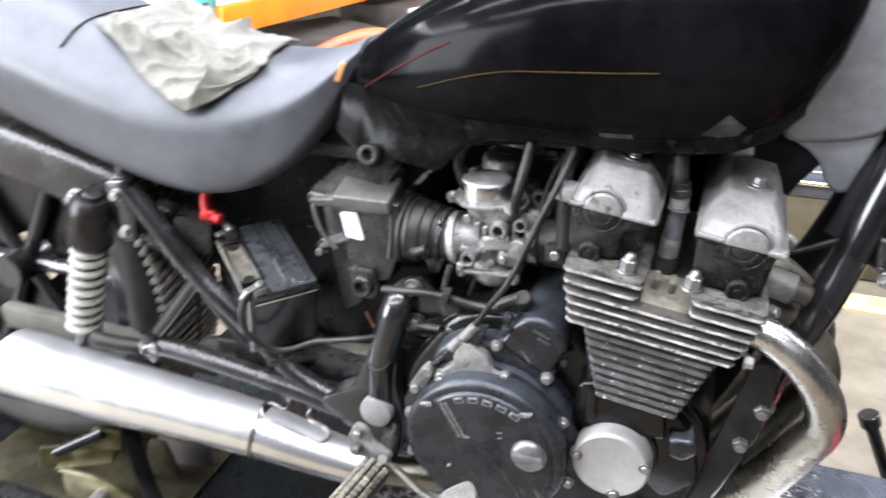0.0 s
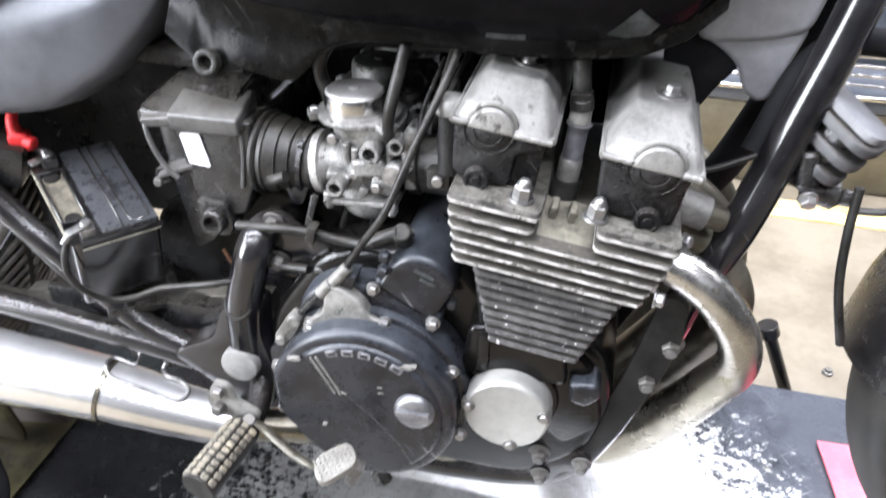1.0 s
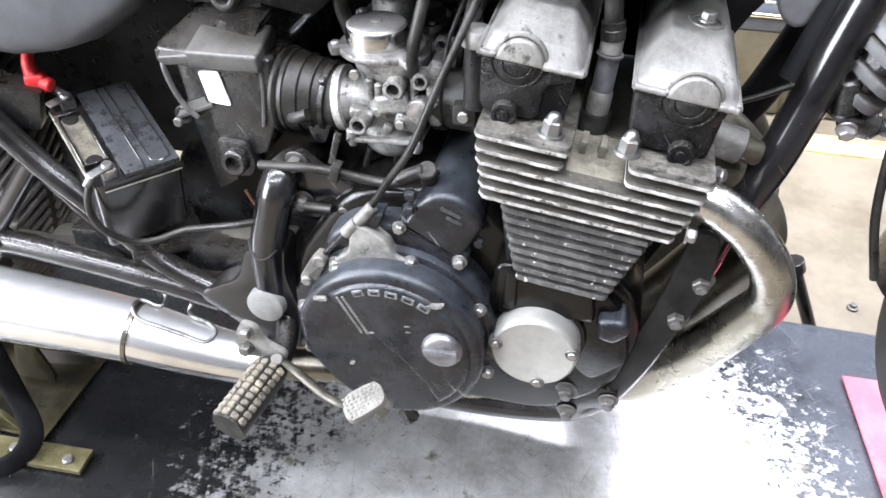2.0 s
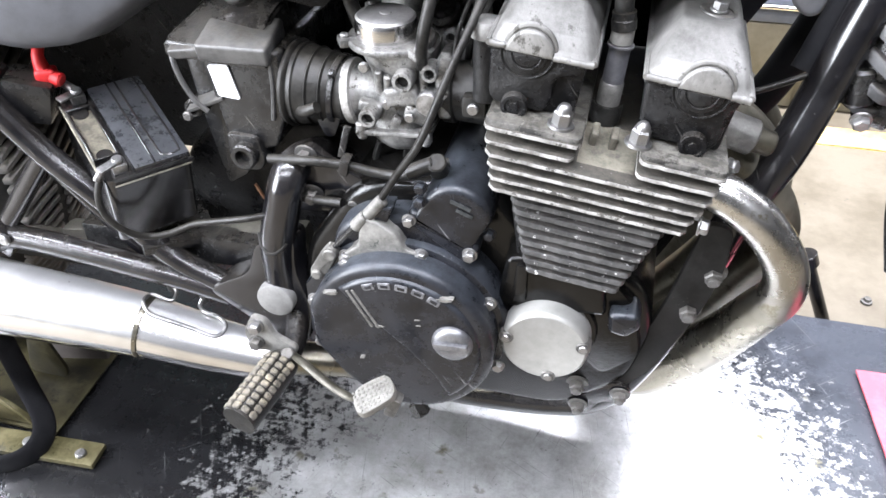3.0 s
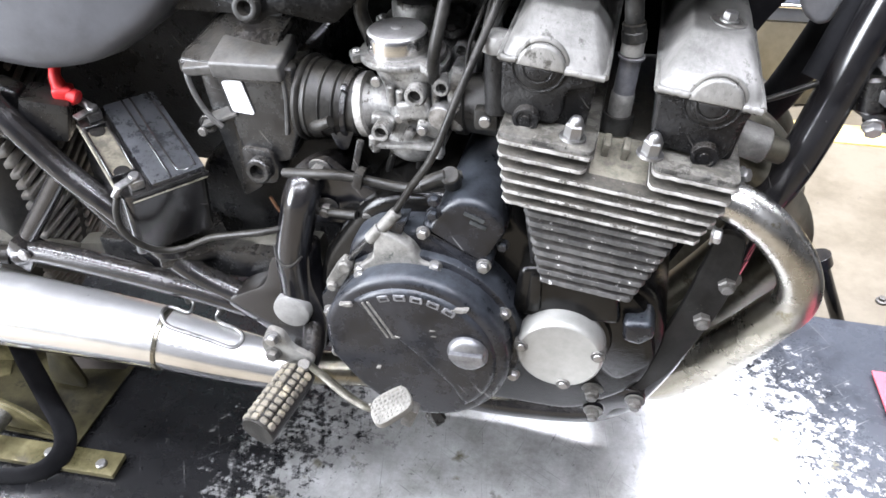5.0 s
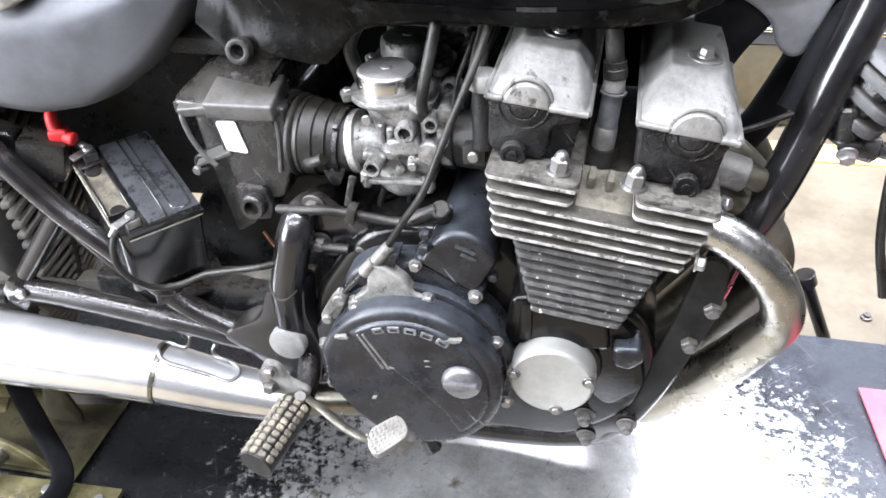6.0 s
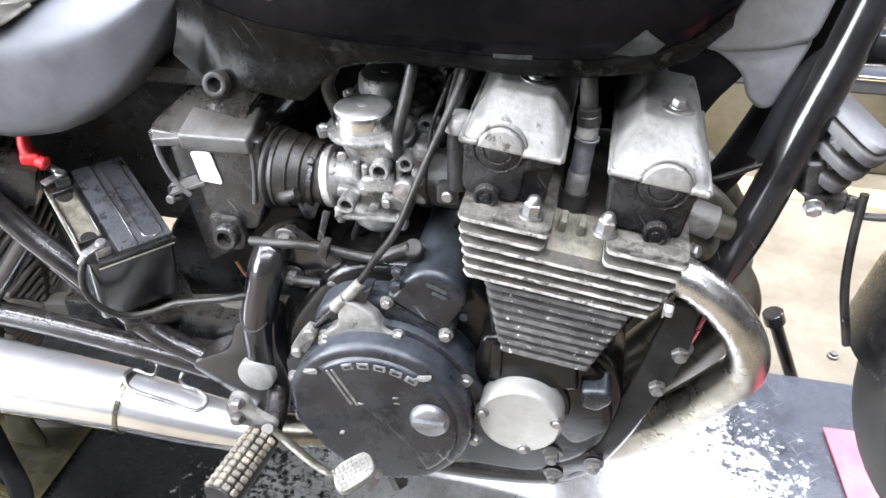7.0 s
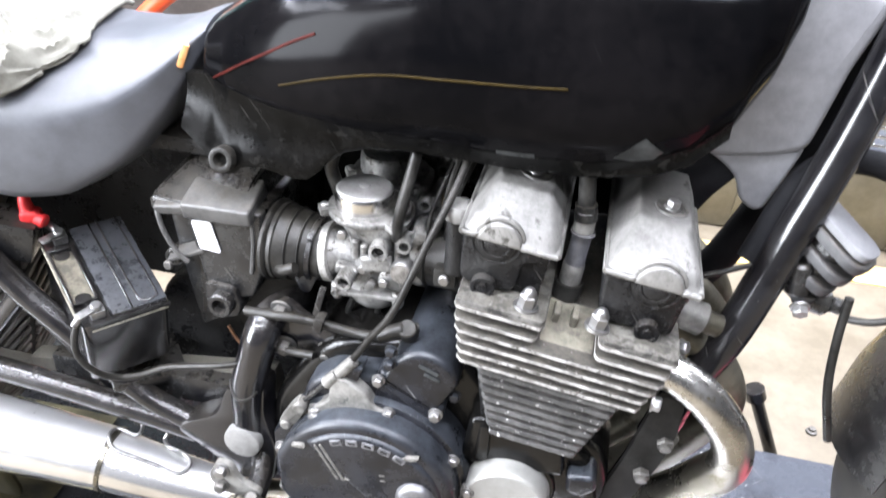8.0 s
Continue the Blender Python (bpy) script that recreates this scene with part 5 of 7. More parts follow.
# ---- battery, loose in its tray ----
def battery():
    a = Vector((-0.486, 0.0, 0.495))
    ab = Vector((0.65, 0.76, 0))
    tilt = radians(14)
    long_ = Vector((-0.76 * math.cos(tilt), 0.65 * math.cos(tilt), math.sin(tilt)))
    up = ab.cross(long_).normalized()
    if up.z < 0:
        up = -up
    w, l, h = 0.099, 0.155, 0.098
    m = Matrix((ab, long_, up)).transposed().to_4x4()
    m.translation = a
    t = thing("battery", (-0.49, 0.09, 0.38), "black motorcycle battery, loose and tilted in its tray", "battery")

    def local(bm):
        bm.transform(m)
        return bm

    bm = bmesh.new()
    swap = Matrix(((1, 0, 0, 0), (0, 0, 1, 0), (0, 1, 0, 0), (0, 0, 0, 1)))
    slab(bm, rounded([(0.002, 0), (w, 0), (w, l), (0.002, l)], 0.010), -h - 0.006, -0.006, 0.0025, 2, m=swap)
    part("case", local(bm), M_BATTERY, t)
    bm = bmesh.new()
    box(bm, (w / 2 + 0.017, l / 2, -0.004), (w - 0.036, l - 0.004, 0.008), bev=0.003)
    lid = part("lid", local(bm), M_BATTLID, t, "dusty blue-black battery lid")
    bm = bmesh.new()
    tube(bm, [(0.068, 0.152, 0), (0.068, 0.10, 0), (0.068, 0.02, 0), (0.071, 0.010, 0), (0.078, 0.007, 0), (0.086, 0.009, 0), (0.090, 0.018, 0), (0.090, 0.10, 0), (0.090, 0.152, 0)], 0.0013, 6, 3)
    part("lid_ridge", local(bm), M_BATTERY, lid)
    bm = bmesh.new()
    box(bm, (0.058, l / 2, 0.0003), (0.0022, l - 0.006, 0.0022), bev=0.0006, seg=1)
    part("lid_ridge", local(bm), M_BATTERY, lid)
    bm = bmesh.new()
    box(bm, (0.016, l / 2, -0.0065), (0.026, 0.084, 0.004), bev=0.001)
    part("dusty_strip", local(bm), surface("dusty_terminal_strip", (0.05, 0.044, 0.032), (0.17, 0.15, 0.11), (0.7, 0.85), 0, 40, 0.2, 300, spots=(0.05, 0.045, 0.04), spot_size=40, spot_cover=0.42), t)
    bm = bmesh.new()
    box(bm, (w / 2 + 0.005, 0.002, -0.012), (w - 0.006, 0.004, 0.006), bev=0.001)
    part("front_rim", local(bm), M_BATTERY, t)
    bm = bmesh.new()
    box(bm, (w / 2 + 0.005, 0.0, -0.0150), (w - 0.012, 0.003, 0.0017), bev=0.0006, seg=1)
    box(bm, (w + 0.0005, l / 2, -0.0150), (0.003, l - 0.016, 0.0017), bev=0.0006, seg=1)
    part("case_seam", local(bm), M_SEAM, t, "cream seam line")
    bm = bmesh.new()
    tube(bm, [(0.001, 0.012, -0.010), (0.001, 0.08, -0.010), (0.001, 0.145, -0.010)], 0.0014, 8)
    part("case_edge", local(bm), M_SEAM, t, "pale line along the case edge")
    bm = bmesh.new()
    for x0, x1, y0, y1 in ((0.0015, 0.0305, 0.0315, 0.0345), (0.0015, 0.0305, 0.1205, 0.1235), (0.0015, 0.0045, 0.0345, 0.1205), (0.0275, 0.0305, 0.0345, 0.1205)):
        box(bm, ((x0 + x1) / 2, (y0 + y1) / 2, -0.0035), (x1 - x0, y1 - y0, 0.009), bev=0.0008, seg=1)
    part("strip_frame", local(bm), M_BATTERY, t)
    for y, lab in ((0.014, "bright negative terminal with its cable lug"), (0.142, "positive terminal post")):
        bm = bmesh.new()
        box(bm, (0.022, y, 0.0), (0.016, 0.015, 0.012), bev=0.002)
        box(bm, (0.012, y - 0.003, 0.0075), (0.026, 0.010, 0.003), (0, 0, 18), 0.001)
        if y < 0.1:
            rod(bm, (0.004, y - 0.004, 0.006), (-0.006, y - 0.008, -0.004), 0.0040, seg=12, bev=0.001)
        else:
            rod(bm, (0.022, y + 0.006, 0.006), (0.014, y + 0.024, 0.006), 0.0050, seg=12, bev=0.001)
        post = part("terminal", local(bm), M_BOLT, t, lab)
        bolt(post, m @ Vector((0.022, y, 0.0075)), 0.0062, up, "screw", M_BOLT, "screw")
    for y in (0.04, 0.116):
        bm = bmesh.new()
        turned(bm, (0.016, y, -0.005), (0, 0, 1), [(0, 0.009), (0.002, 0.009), (0.0025, 0.007), (0.0015, 0.001)], 20)
        part("vent_plug", local(bm), M_BATTERY, t)
    return t, m


batt, BM = battery()
bm = bmesh.new()
box(bm, (-0.50, 0.115, 0.362), (0.09, 0.13, 0.012), (0, 6, 40), 0.003)
part("battery_tray", bm, M_PLASTIC, bike, "black battery tray")

# red cap on the positive lead, relays and leads beside the battery
bm = bmesh.new()
box(bm, (-0.6080, 0.106, 0.5520), (0.024, 0.018, 0.024), (8, 4, 24), 0.006, 3)
rod(bm, (-0.602, 0.106, 0.553), (-0.589, 0.106, 0.549), 0.0085, seg=14, bev=0.002)
tube(bm, [(-0.611, 0.106, 0.560), (-0.6150, 0.110, 0.576), (-0.620, 0.13, 0.592)], [0.0095, 0.0070, 0.0065], 10)
part("terminal_boot", bm, M_RED, bike, "red rubber terminal boot")
bm = bmesh.new()
box(bm, (-0.632, 0.10, 0.530), (0.055, 0.05, 0.05), (0, 15, 20), 0.006)
part("relay", bm, M_PLASTIC, bike)
bm = bmesh.new()
box(bm, (-0.682, 0.09, 0.535), (0.035, 0.03, 0.075), (0, 25, 10), 0.01, 3)
part("relay_cover", bm, M_PLASTIC, bike)
bm = bmesh.new()
tube(bm, [(-0.4955, 0.006, 0.490), (-0.4982, 0.0, 0.474), (-0.4960, -0.003, 0.4545), (-0.4870, -0.001, 0.4364), (-0.475, 0.008, 0.4195), (-0.4625, 0.0205, 0.409), (-0.4432, 0.0295, 0.4105), (-0.4136, 0.0352, 0.424), (-0.384, 0.035, 0.433), (-0.333, 0.036, 0.4465), (-0.30, 0.06, 0.448)], 0.0040, 10)
part("earth_cable", bm, M_RUBBER, bike, "black earth cable")
for pts in ([(-0.62, 0.10, 0.60), (-0.58, 0.14, 0.60), (-0.5, 0.18, 0.63)], [(-0.66, 0.12, 0.60), (-0.63, 0.13, 0.62), (-0.58, 0.17, 0.66)], [(-0.72, 0.07, 0.615), (-0.74, 0.09, 0.65), (-0.70, 0.12, 0.67)]):
    bm = bmesh.new()
    tube(bm, pts, 0.0035, 8)
    part("wire", bm, M_RUBBER, bike)


# ---- fuel tank ----
def table_at(rows_, x):
    for (x0, *v0), (x1, *v1) in zip(rows_, rows_[1:]):
        if x <= x1:
            t = max(0.0, (x - x0) / (x1 - x0))
            return [p + (q - p) * t for p, q in zip(v0, v1)]
    return list(rows_[-1][1:])


# x, lower edge, top, half width of the belly, half width of the lower edge
TANK = [(-0.378, 0.760, 0.785, 0.050, 0.040), (-0.365, 0.742, 0.808, 0.078, 0.062), (-0.33, 0.731, 0.832, 0.098, 0.08), (-0.27, 0.724, 0.868, 0.116, 0.094), (-0.20, 0.721, 0.902, 0.130, 0.103), (-0.12, 0.727, 0.930, 0.140, 0.108), (-0.04, 0.727, 0.946, 0.146, 0.112), (0.03, 0.731, 0.950, 0.146, 0.112), (0.08, 0.742, 0.950, 0.142, 0.110), (0.113, 0.757, 0.948, 0.136, 0.106), (0.141, 0.786, 0.944, 0.128, 0.102), (0.164, 0.828, 0.938, 0.110, 0.090), (0.178, 0.866, 0.930, 0.085, 0.070), (0.186, 0.895, 0.920, 0.05, 0.045)]


def tank_ring(x, grow=0.0):
    zb, zt, w, wb = table_at(TANK, x)
    zc = zb + 0.36 * (zt - zb)
    out = []
    n_ = 14
    for k in range(n_ + 1):
        a = math.pi / 2 * k / n_
        out.append(((w + grow) * math.cos(a) ** 0.62, zc + (zt + grow - zc) * math.sin(a) ** 0.85))
    low = []
    for k in range(1, 7):
        t = k / 6
        low.append((w + grow + (wb - w) * t ** 2.2, zc + (zb - zc) * t))
    half = low[::-1] + out
    near = [(x, MID - h, z) for h, z in half]
    far = [(x, MID + h, z) for h, z in half[-2::-1]]
    return near + far


def tank_side(x, z, grow=0.0):
    """The near side of the tank at x and z."""
    pts = [p for p in tank_ring(x, grow) if p[1] <= MID]
    for (_, y0, z0), (_, y1, z1) in zip(pts, pts[1:]):
        if z0 <= z <= z1:
            return y0 + (y1 - y0) * (z - z0) / max(1e-6, z1 - z0)
    return pts[0][1]


bm = bmesh.new()
xs = [v.x for v in spline([(r[0], 0, 0) for r in TANK], 4)]
rings(bm, [tank_ring(x) for x in xs])
tank = part("fuel_tank", bm, M_TANK, bike, "glossy black fuel tank with thin gold stripe", angle=50)

# matte skirt flowing out of the rear of the tank and forward into its lower edge
# x, upper edge, lower edge, depth of the lower edge
SKIRT = [(-0.388, 0.757, 0.706, 0.090), (-0.372, 0.762, 0.694, 0.086), (-0.359, 0.763, 0.685, 0.083), (-0.350, 0.761, 0.674, 0.080), (-0.339, 0.758, 0.666, 0.079), (-0.328, 0.757, 0.668, 0.079), (-0.320, 0.756, 0.676, 0.079), (-0.303, 0.752, 0.6805, 0.078), (-0.279, 0.750, 0.677, 0.0775), (-0.261, 0.749, 0.6740, 0.077), (-0.247, 0.748, 0.6755, 0.077), (-0.235, 0.748, 0.6865, 0.077), (-0.223, 0.747, 0.700, 0.077), (-0.206, 0.746, 0.7125, 0.077), (-0.183, 0.745, 0.7195, 0.077), (-0.150, 0.745, 0.7225, 0.077), (-0.100, 0.744, 0.7235, 0.076), (-0.040, 0.744, 0.7225, 0.074), (0.030, 0.748, 0.7265, 0.072), (0.080, 0.758, 0.737, 0.070), (0.112, 0.772, 0.752, 0.070), (0.140, 0.800, 0.780, 0.074)]
bm = bmesh.new()
loops = []
for x in [v.x for v in spline([(r[0], 0, 0) for r in SKIRT], 3)]:
    zt, zb, yb = table_at(SKIRT, x)
    yt = tank_side(max(x, -0.352), zt) - 0.0008 + 0.3 * max(0.0, -0.352 - x)
    loop = []
    for back in (0.0, 0.012):
        ks = range(9) if back == 0 else range(8, -1, -1)
        for k in ks:
            t = k / 8
            flare = 0.006 * math.sin(math.pi * t) * (1 if x < -0.2 else 0.4)
            roll = 0.005 * max(0.0, t - 0.86) / 0.14
            loop.append((x, yt + (yb - yt) * t ** 1.4 + flare + roll + back, zt + (zb - zt) * t))
    loops.append(loop)
rings(bm, loops)
sk = part("tank_skirt", bm, M_TANK_RIM, bike, "dusty matte black skirt below the tank", angle=55)
bm = bmesh.new()
turned(bm, (-0.3375, 0.094, 0.6815), (0, -1, 0.25), [(0, 0.0135), (0.018, 0.0135), (0.0205, 0.0125), (0.0212, 0.0105), (0.0205, 0.0075), (0.015, 0.0060), (0.010, 0.0055), (0.010, 0.001)], 32)
part("grommet", bm, M_RUBBER, sk)

# gold line, warning sticker and maker's badge as plain shapes
bm = bmesh.new()
line = []
for k in range(21):
    x = -0.268 + k * 0.0134
    z = 0.776 + 0.024 * math.sin(min(1, k / 10) * 1.57) + 0.020 * k / 20
    line.append((x, tank_side(x, z) - 0.0004, z))
tube(bm, line, 0.0011, 6, 2)
part("stripe", bm, M_GOLD, tank)
bm = bmesh.new()
tube(bm, [(x, tank_side(x, z) - 0.0004, z) for x, z in ((-0.362, 0.754), (-0.334, 0.772), (-0.310, 0.787), (-0.285, 0.801), (-0.253, 0.819), (-0.230, 0.830))], 0.0014, 6, 3)
part("stripe", bm, M_DULLRED, tank)


def decal(corners, label, mat):
    """A thin sticker that follows the side of the tank."""
    bm = bmesh.new()
    n_ = 8
    (ax, az), (bx, bz), (cx_, cz_), (dx_, dz_) = corners
    grid = []
    for lift in (0.0009, 0.0002):
        rows_ = []
        for i in range(n_ + 1):
            u, row = i / n_, []
            for k in range(n_ + 1):
                v = k / n_
                x = (1 - v) * ((1 - u) * ax + u * bx) + v * ((1 - u) * dx_ + u * cx_)
                z = (1 - v) * ((1 - u) * az + u * bz) + v * ((1 - u) * dz_ + u * cz_)
                row.append(bm.verts.new((x, tank_side(x, z) - lift, z)))
            rows_.append(row)
        grid.append(rows_)
    for rows_ in grid:
        for i in range(n_):
            for k in range(n_):
                bm.faces.new((rows_[i][k], rows_[i + 1][k], rows_[i + 1][k + 1], rows_[i][k + 1]))
    return part("sticker", bm, mat, tank, label)


decal([(-0.057, 0.748), (-0.022, 0.750), (-0.022, 0.737), (-0.057, 0.735)], "small worn grey sticker", M_LABEL)
decal([(0.046, 0.757), (0.070, 0.783), (0.088, 0.768), (0.076, 0.752)], "worn grey maker's badge", M_LABEL)

# grey cover round the steering head, with its folded lower lip
bm = bmesh.new()
shroud = [(0.13, 0.722), (0.16, 0.722), (0.20, 0.728), (0.231, 0.740), (0.236, 0.763), (0.247, 0.825), (0.262, 0.872), (0.262, 0.89), (0.245, 0.893), (0.18, 0.893), (0.12, 0.88)]
slab(bm, rounded(shroud, 0.012), 0.174, 0.205, 0.008, 3)
nc = part("neck_cover", bm, M_SHROUD, bike, "grey plastic cover at the steering head")
bm = bmesh.new()
slab(bm, rounded([(0.130, 0.728), (0.157, 0.713), (0.174, 0.699), (0.183, 0.674), (0.197, 0.664), (0.209, 0.667), (0.220, 0.70), (0.232, 0.742), (0.20, 0.74)], 0.010), 0.180, 0.20, 0.006, 3)
part("lower_lip", bm, M_SHROUD, nc)
# near-black sheet added for the shaded gap by the neck, grown from a strut
bm = bmesh.new()
slab(bm, rounded([(0.10, 0.76), (0.21, 0.76), (0.200, 0.725), (0.178, 0.698), (0.158, 0.670), (0.142, 0.64), (0.124, 0.60), (0.108, 0.60)], 0.006), 0.188, 0.2, 0.003)
part("dark_neck_filler", bm, M_STRAP_SHADE, bike)


# ---- seat ----
# x, lower edge, top, half width
SEAT = [(-1.15, 0.75, 0.87, 0.11), (-1.0, 0.71, 0.875, 0.145), (-0.87, 0.660, 0.850, 0.155), (-0.76, 0.630, 0.812, 0.155), (-0.66, 0.605, 0.783, 0.150), (-0.58, 0.594, 0.775, 0.142), (-0.52, 0.603, 0.773, 0.130), (-0.46, 0.645, 0.776, 0.110), (-0.42, 0.698, 0.786, 0.088), (-0.39, 0.748, 0.800, 0.068), (-0.372, 0.782, 0.806, 0.050)]


def seat_point(x, a, grow=0.0):
    """A point of the seat's skin: a runs from the near lower edge (0) over the top to the far one (1)."""
    zb, zt, w = table_at(SEAT, x)
    s = a * 2 - 1
    h = (w + grow) * math.copysign(min(1, abs(s) * 1.9) ** 0.62, s) if abs(s) < 0.5263 else (w + grow) * math.copysign(1, s)
    e = max(0.0, min(1.0, (abs(s) - 0.10) / 0.90))
    z = zt + grow - (zt - zb) * e ** 1.35
    tuck = 0.08 + 0.16 * max(0.0, min(1.0, (-0.62 - x) / 0.22))
    h -= math.copysign(tuck * w * max(0, e - 0.45) ** 1.4 * 2, s)
    return Vector((x, MID + h, z))


bm = bmesh.new()
xs = [v.x for v in spline([(r[0], 0, 0) for r in SEAT], 4)]
rings(bm, [[seat_point(x, k / 40) for k in range(41)] for x in xs])
bmesh.ops.smooth_vert(bm, verts=bm.verts, factor=0.5, use_axis_x=True, use_axis_y=True, use_axis_z=True)
bmesh.ops.smooth_vert(bm, verts=bm.verts, factor=0.5, use_axis_x=True, use_axis_y=True, use_axis_z=True)
seat = part("seat", bm, M_SEAT, bike, "worn black vinyl seat with a rounded nose", angle=60)
bm = bmesh.new()
tube(bm, [seat_point(-0.795 + 0.05 * a, a, 0.001) for a in (0.33, 0.36, 0.40, 0.46, 0.52, 0.58, 0.64, 0.70, 0.76, 0.82)], 0.0018, 8, 4)
part("seam_piping", bm, M_RUBBER, seat, "black piping between the two seats")
bm = bmesh.new()
box(bm, (-0.391, 0.121, 0.773), (0.007, 0.005, 0.026), (0, 22, 20), 0.002)
part("seat_tab", bm, M_AMBER, seat, "worn amber tab")
# unseen panels added so that the hollow under the seat stays dark
bm = bmesh.new()
box(bm, (-0.56, MID + 0.03, 0.66), (0.46, 0.16, 0.02), (0, 0, 0), 0.006)
box(bm, (-0.55, 0.31, 0.52), (0.60, 0.02, 0.34), bev=0.004)
part("under_seat_backdrop", bm, M_BLOCK, bike, "black panels added under the seat as a dark backdrop")
bm = bmesh.new()
slab(bm, rounded([(-1.1, 0.70), (-0.92, 0.665), (-0.700, 0.612), (-0.72, 0.575), (-0.77, 0.545), (-0.83, 0.56), (-1.1, 0.63)], 0.02), 0.062, 0.10, 0.008, 3)
tail = part("tail_rail", bm, M_PLASTIC, bike, "black rear frame rail")
bolt(tail, (-0.80, 0.062, 0.572), 0.012, mat=M_BOLT)
bm = bmesh.new()
slab(bm, rounded([(-0.735, 0.610), (-0.700, 0.615), (-0.690, 0.575), (-0.700, 0.520), (-0.725, 0.518), (-0.738, 0.56)], 0.008), 0.052, 0.062, 0.002)
end = part("rail_bracket", bm, M_FRAME, tail)
for p in ((-0.716, 0.052, 0.592), (-0.712, 0.052, 0.536)):
    bolt(end, p, 0.008)


# ---- rag on the seat ----
def rag():
    """A flung cloth: its skin follows the seat, heaped into ridges, with a loose torn hem."""
    bm = bmesh.new()
    nx, na = 70, 60
    grid = []
    for i in range(nx + 1):
        row = []
        for j in range(na + 1):
            u, v = i / nx, j / na
            hem = 0.020 * noise.noise(Vector((v * 3.1, 0.3, 1.7)))
            x = -0.755 + u * (0.215 + 0.03 * math.sin(v * 2.6 + 0.4) + hem)
            low = 0.262 + 0.24 * max(0.0, 0.84 - u) ** 1.25 + 0.9 * max(0.0, u - 0.84) ** 1.6 + 0.03 * noise.noise(Vector((u * 3.2, 4.2, 0.4)))
            a = low + v * (0.60 - low)
            ridge = (1 - abs(noise.noise(Vector((u * 3.0 + v * 2.2, v * 1.6 - u, 2.0))))) ** 7
            crease = (1 - abs(noise.noise(Vector((u * 7.0 - v * 3.0, v * 6.0, 9.0))))) ** 9
            inner = min(1.0, 6 * v + 0.25) * min(1.0, 5 * u + 0.2) * min(1.0, 6 * (1 - u) + 0.2)
            fold = inner * (0.021 * ridge + 0.006 * crease) + 0.0015 * noise.noise(Vector((u * 16, v * 16, 5)))
            row.append(bm.verts.new(seat_point(x, a, 0.006 + fold)))
        grid.append(row)
    for i in range(nx):
        for j in range(na):
            bm.faces.new((grid[i][j], grid[i + 1][j], grid[i + 1][j + 1], grid[i][j + 1]))
    ob = solid("rag", bm, M_RAG, "crumpled cream cleaning rag lying on the motorcycle seat", "rag", angle=70)
    mod = ob.modifiers.new("thickness", "SOLIDIFY")
    mod.thickness = 0.004
    return ob


rag()


# ---- exhaust ----
AX = [(-0.955, 0.012, 0.280), (-0.88, 0.014, 0.277), (-0.76, 0.020, 0.266), (-0.63, 0.023, 0.259), (-0.508, 0.025, 0.252), (-0.43, 0.028, 0.238), (-0.35, 0.036, 0.222)]
bm = bmesh.new()
tube(bm, AX[:5], [0.056, 0.055, 0.051, 0.0465, 0.0415], 40, 6)
muf = part("muffler", bm, M_MUFFLER, bike, "long chrome megaphone muffler")
bm = bmesh.new()
tube(bm, AX[4:], [0.0405, 0.0355, 0.030], 36, 6)
part("front_cone", bm, M_MUFFLER, muf)
bm = bmesh.new()
d = (Vector(AX[5]) - Vector(AX[4])).normalized()
turned(bm, Vector(AX[4]) - d * 0.004, d, [(0, 0.040), (0.001, 0.0430), (0.006, 0.0430), (0.007, 0.039)], 40)
part("seam_ring", bm, M_PIPE, muf)
bm = bmesh.new()
tube(bm, [(-0.36, 0.035, 0.223), (-0.25, 0.07, 0.205), (-0.1, 0.085, 0.20), (0.02, 0.09, 0.225)], 0.022, 20)
part("lower_pipe", bm, M_PIPE, bike)
# bent wire clip lying over the muffler, hooked on two studs
bm = bmesh.new()
tube(bm, [(-0.488, 0.062, 0.296), (-0.479, 0.058, 0.290), (-0.479, 0.043, 0.287), (-0.503, 0.041, 0.294), (-0.505, 0.025, 0.297), (-0.491, 0.012, 0.291), (-0.462, 0.012, 0.283), (-0.437, 0.013, 0.276), (-0.408, 0.015, 0.267), (-0.401, 0.031, 0.270), (-0.415, 0.043, 0.271), (-0.436, 0.045, 0.275), (-0.449, 0.056, 0.274), (-0.446, 0.064, 0.282)], 0.0026, 8)
part("wire_clip", bm, M_BOLT, muf, "bent bright wire clip")
for p in ((-0.489, 0.064, 0.285), (-0.446, 0.066, 0.272)):
    bm = bmesh.new()
    rod(bm, p, Vector(p) + Vector((0, -0.002, 0.024)), 0.0055, seg=10)
    part("clip_stud", bm, M_DARKBOLT, muf)

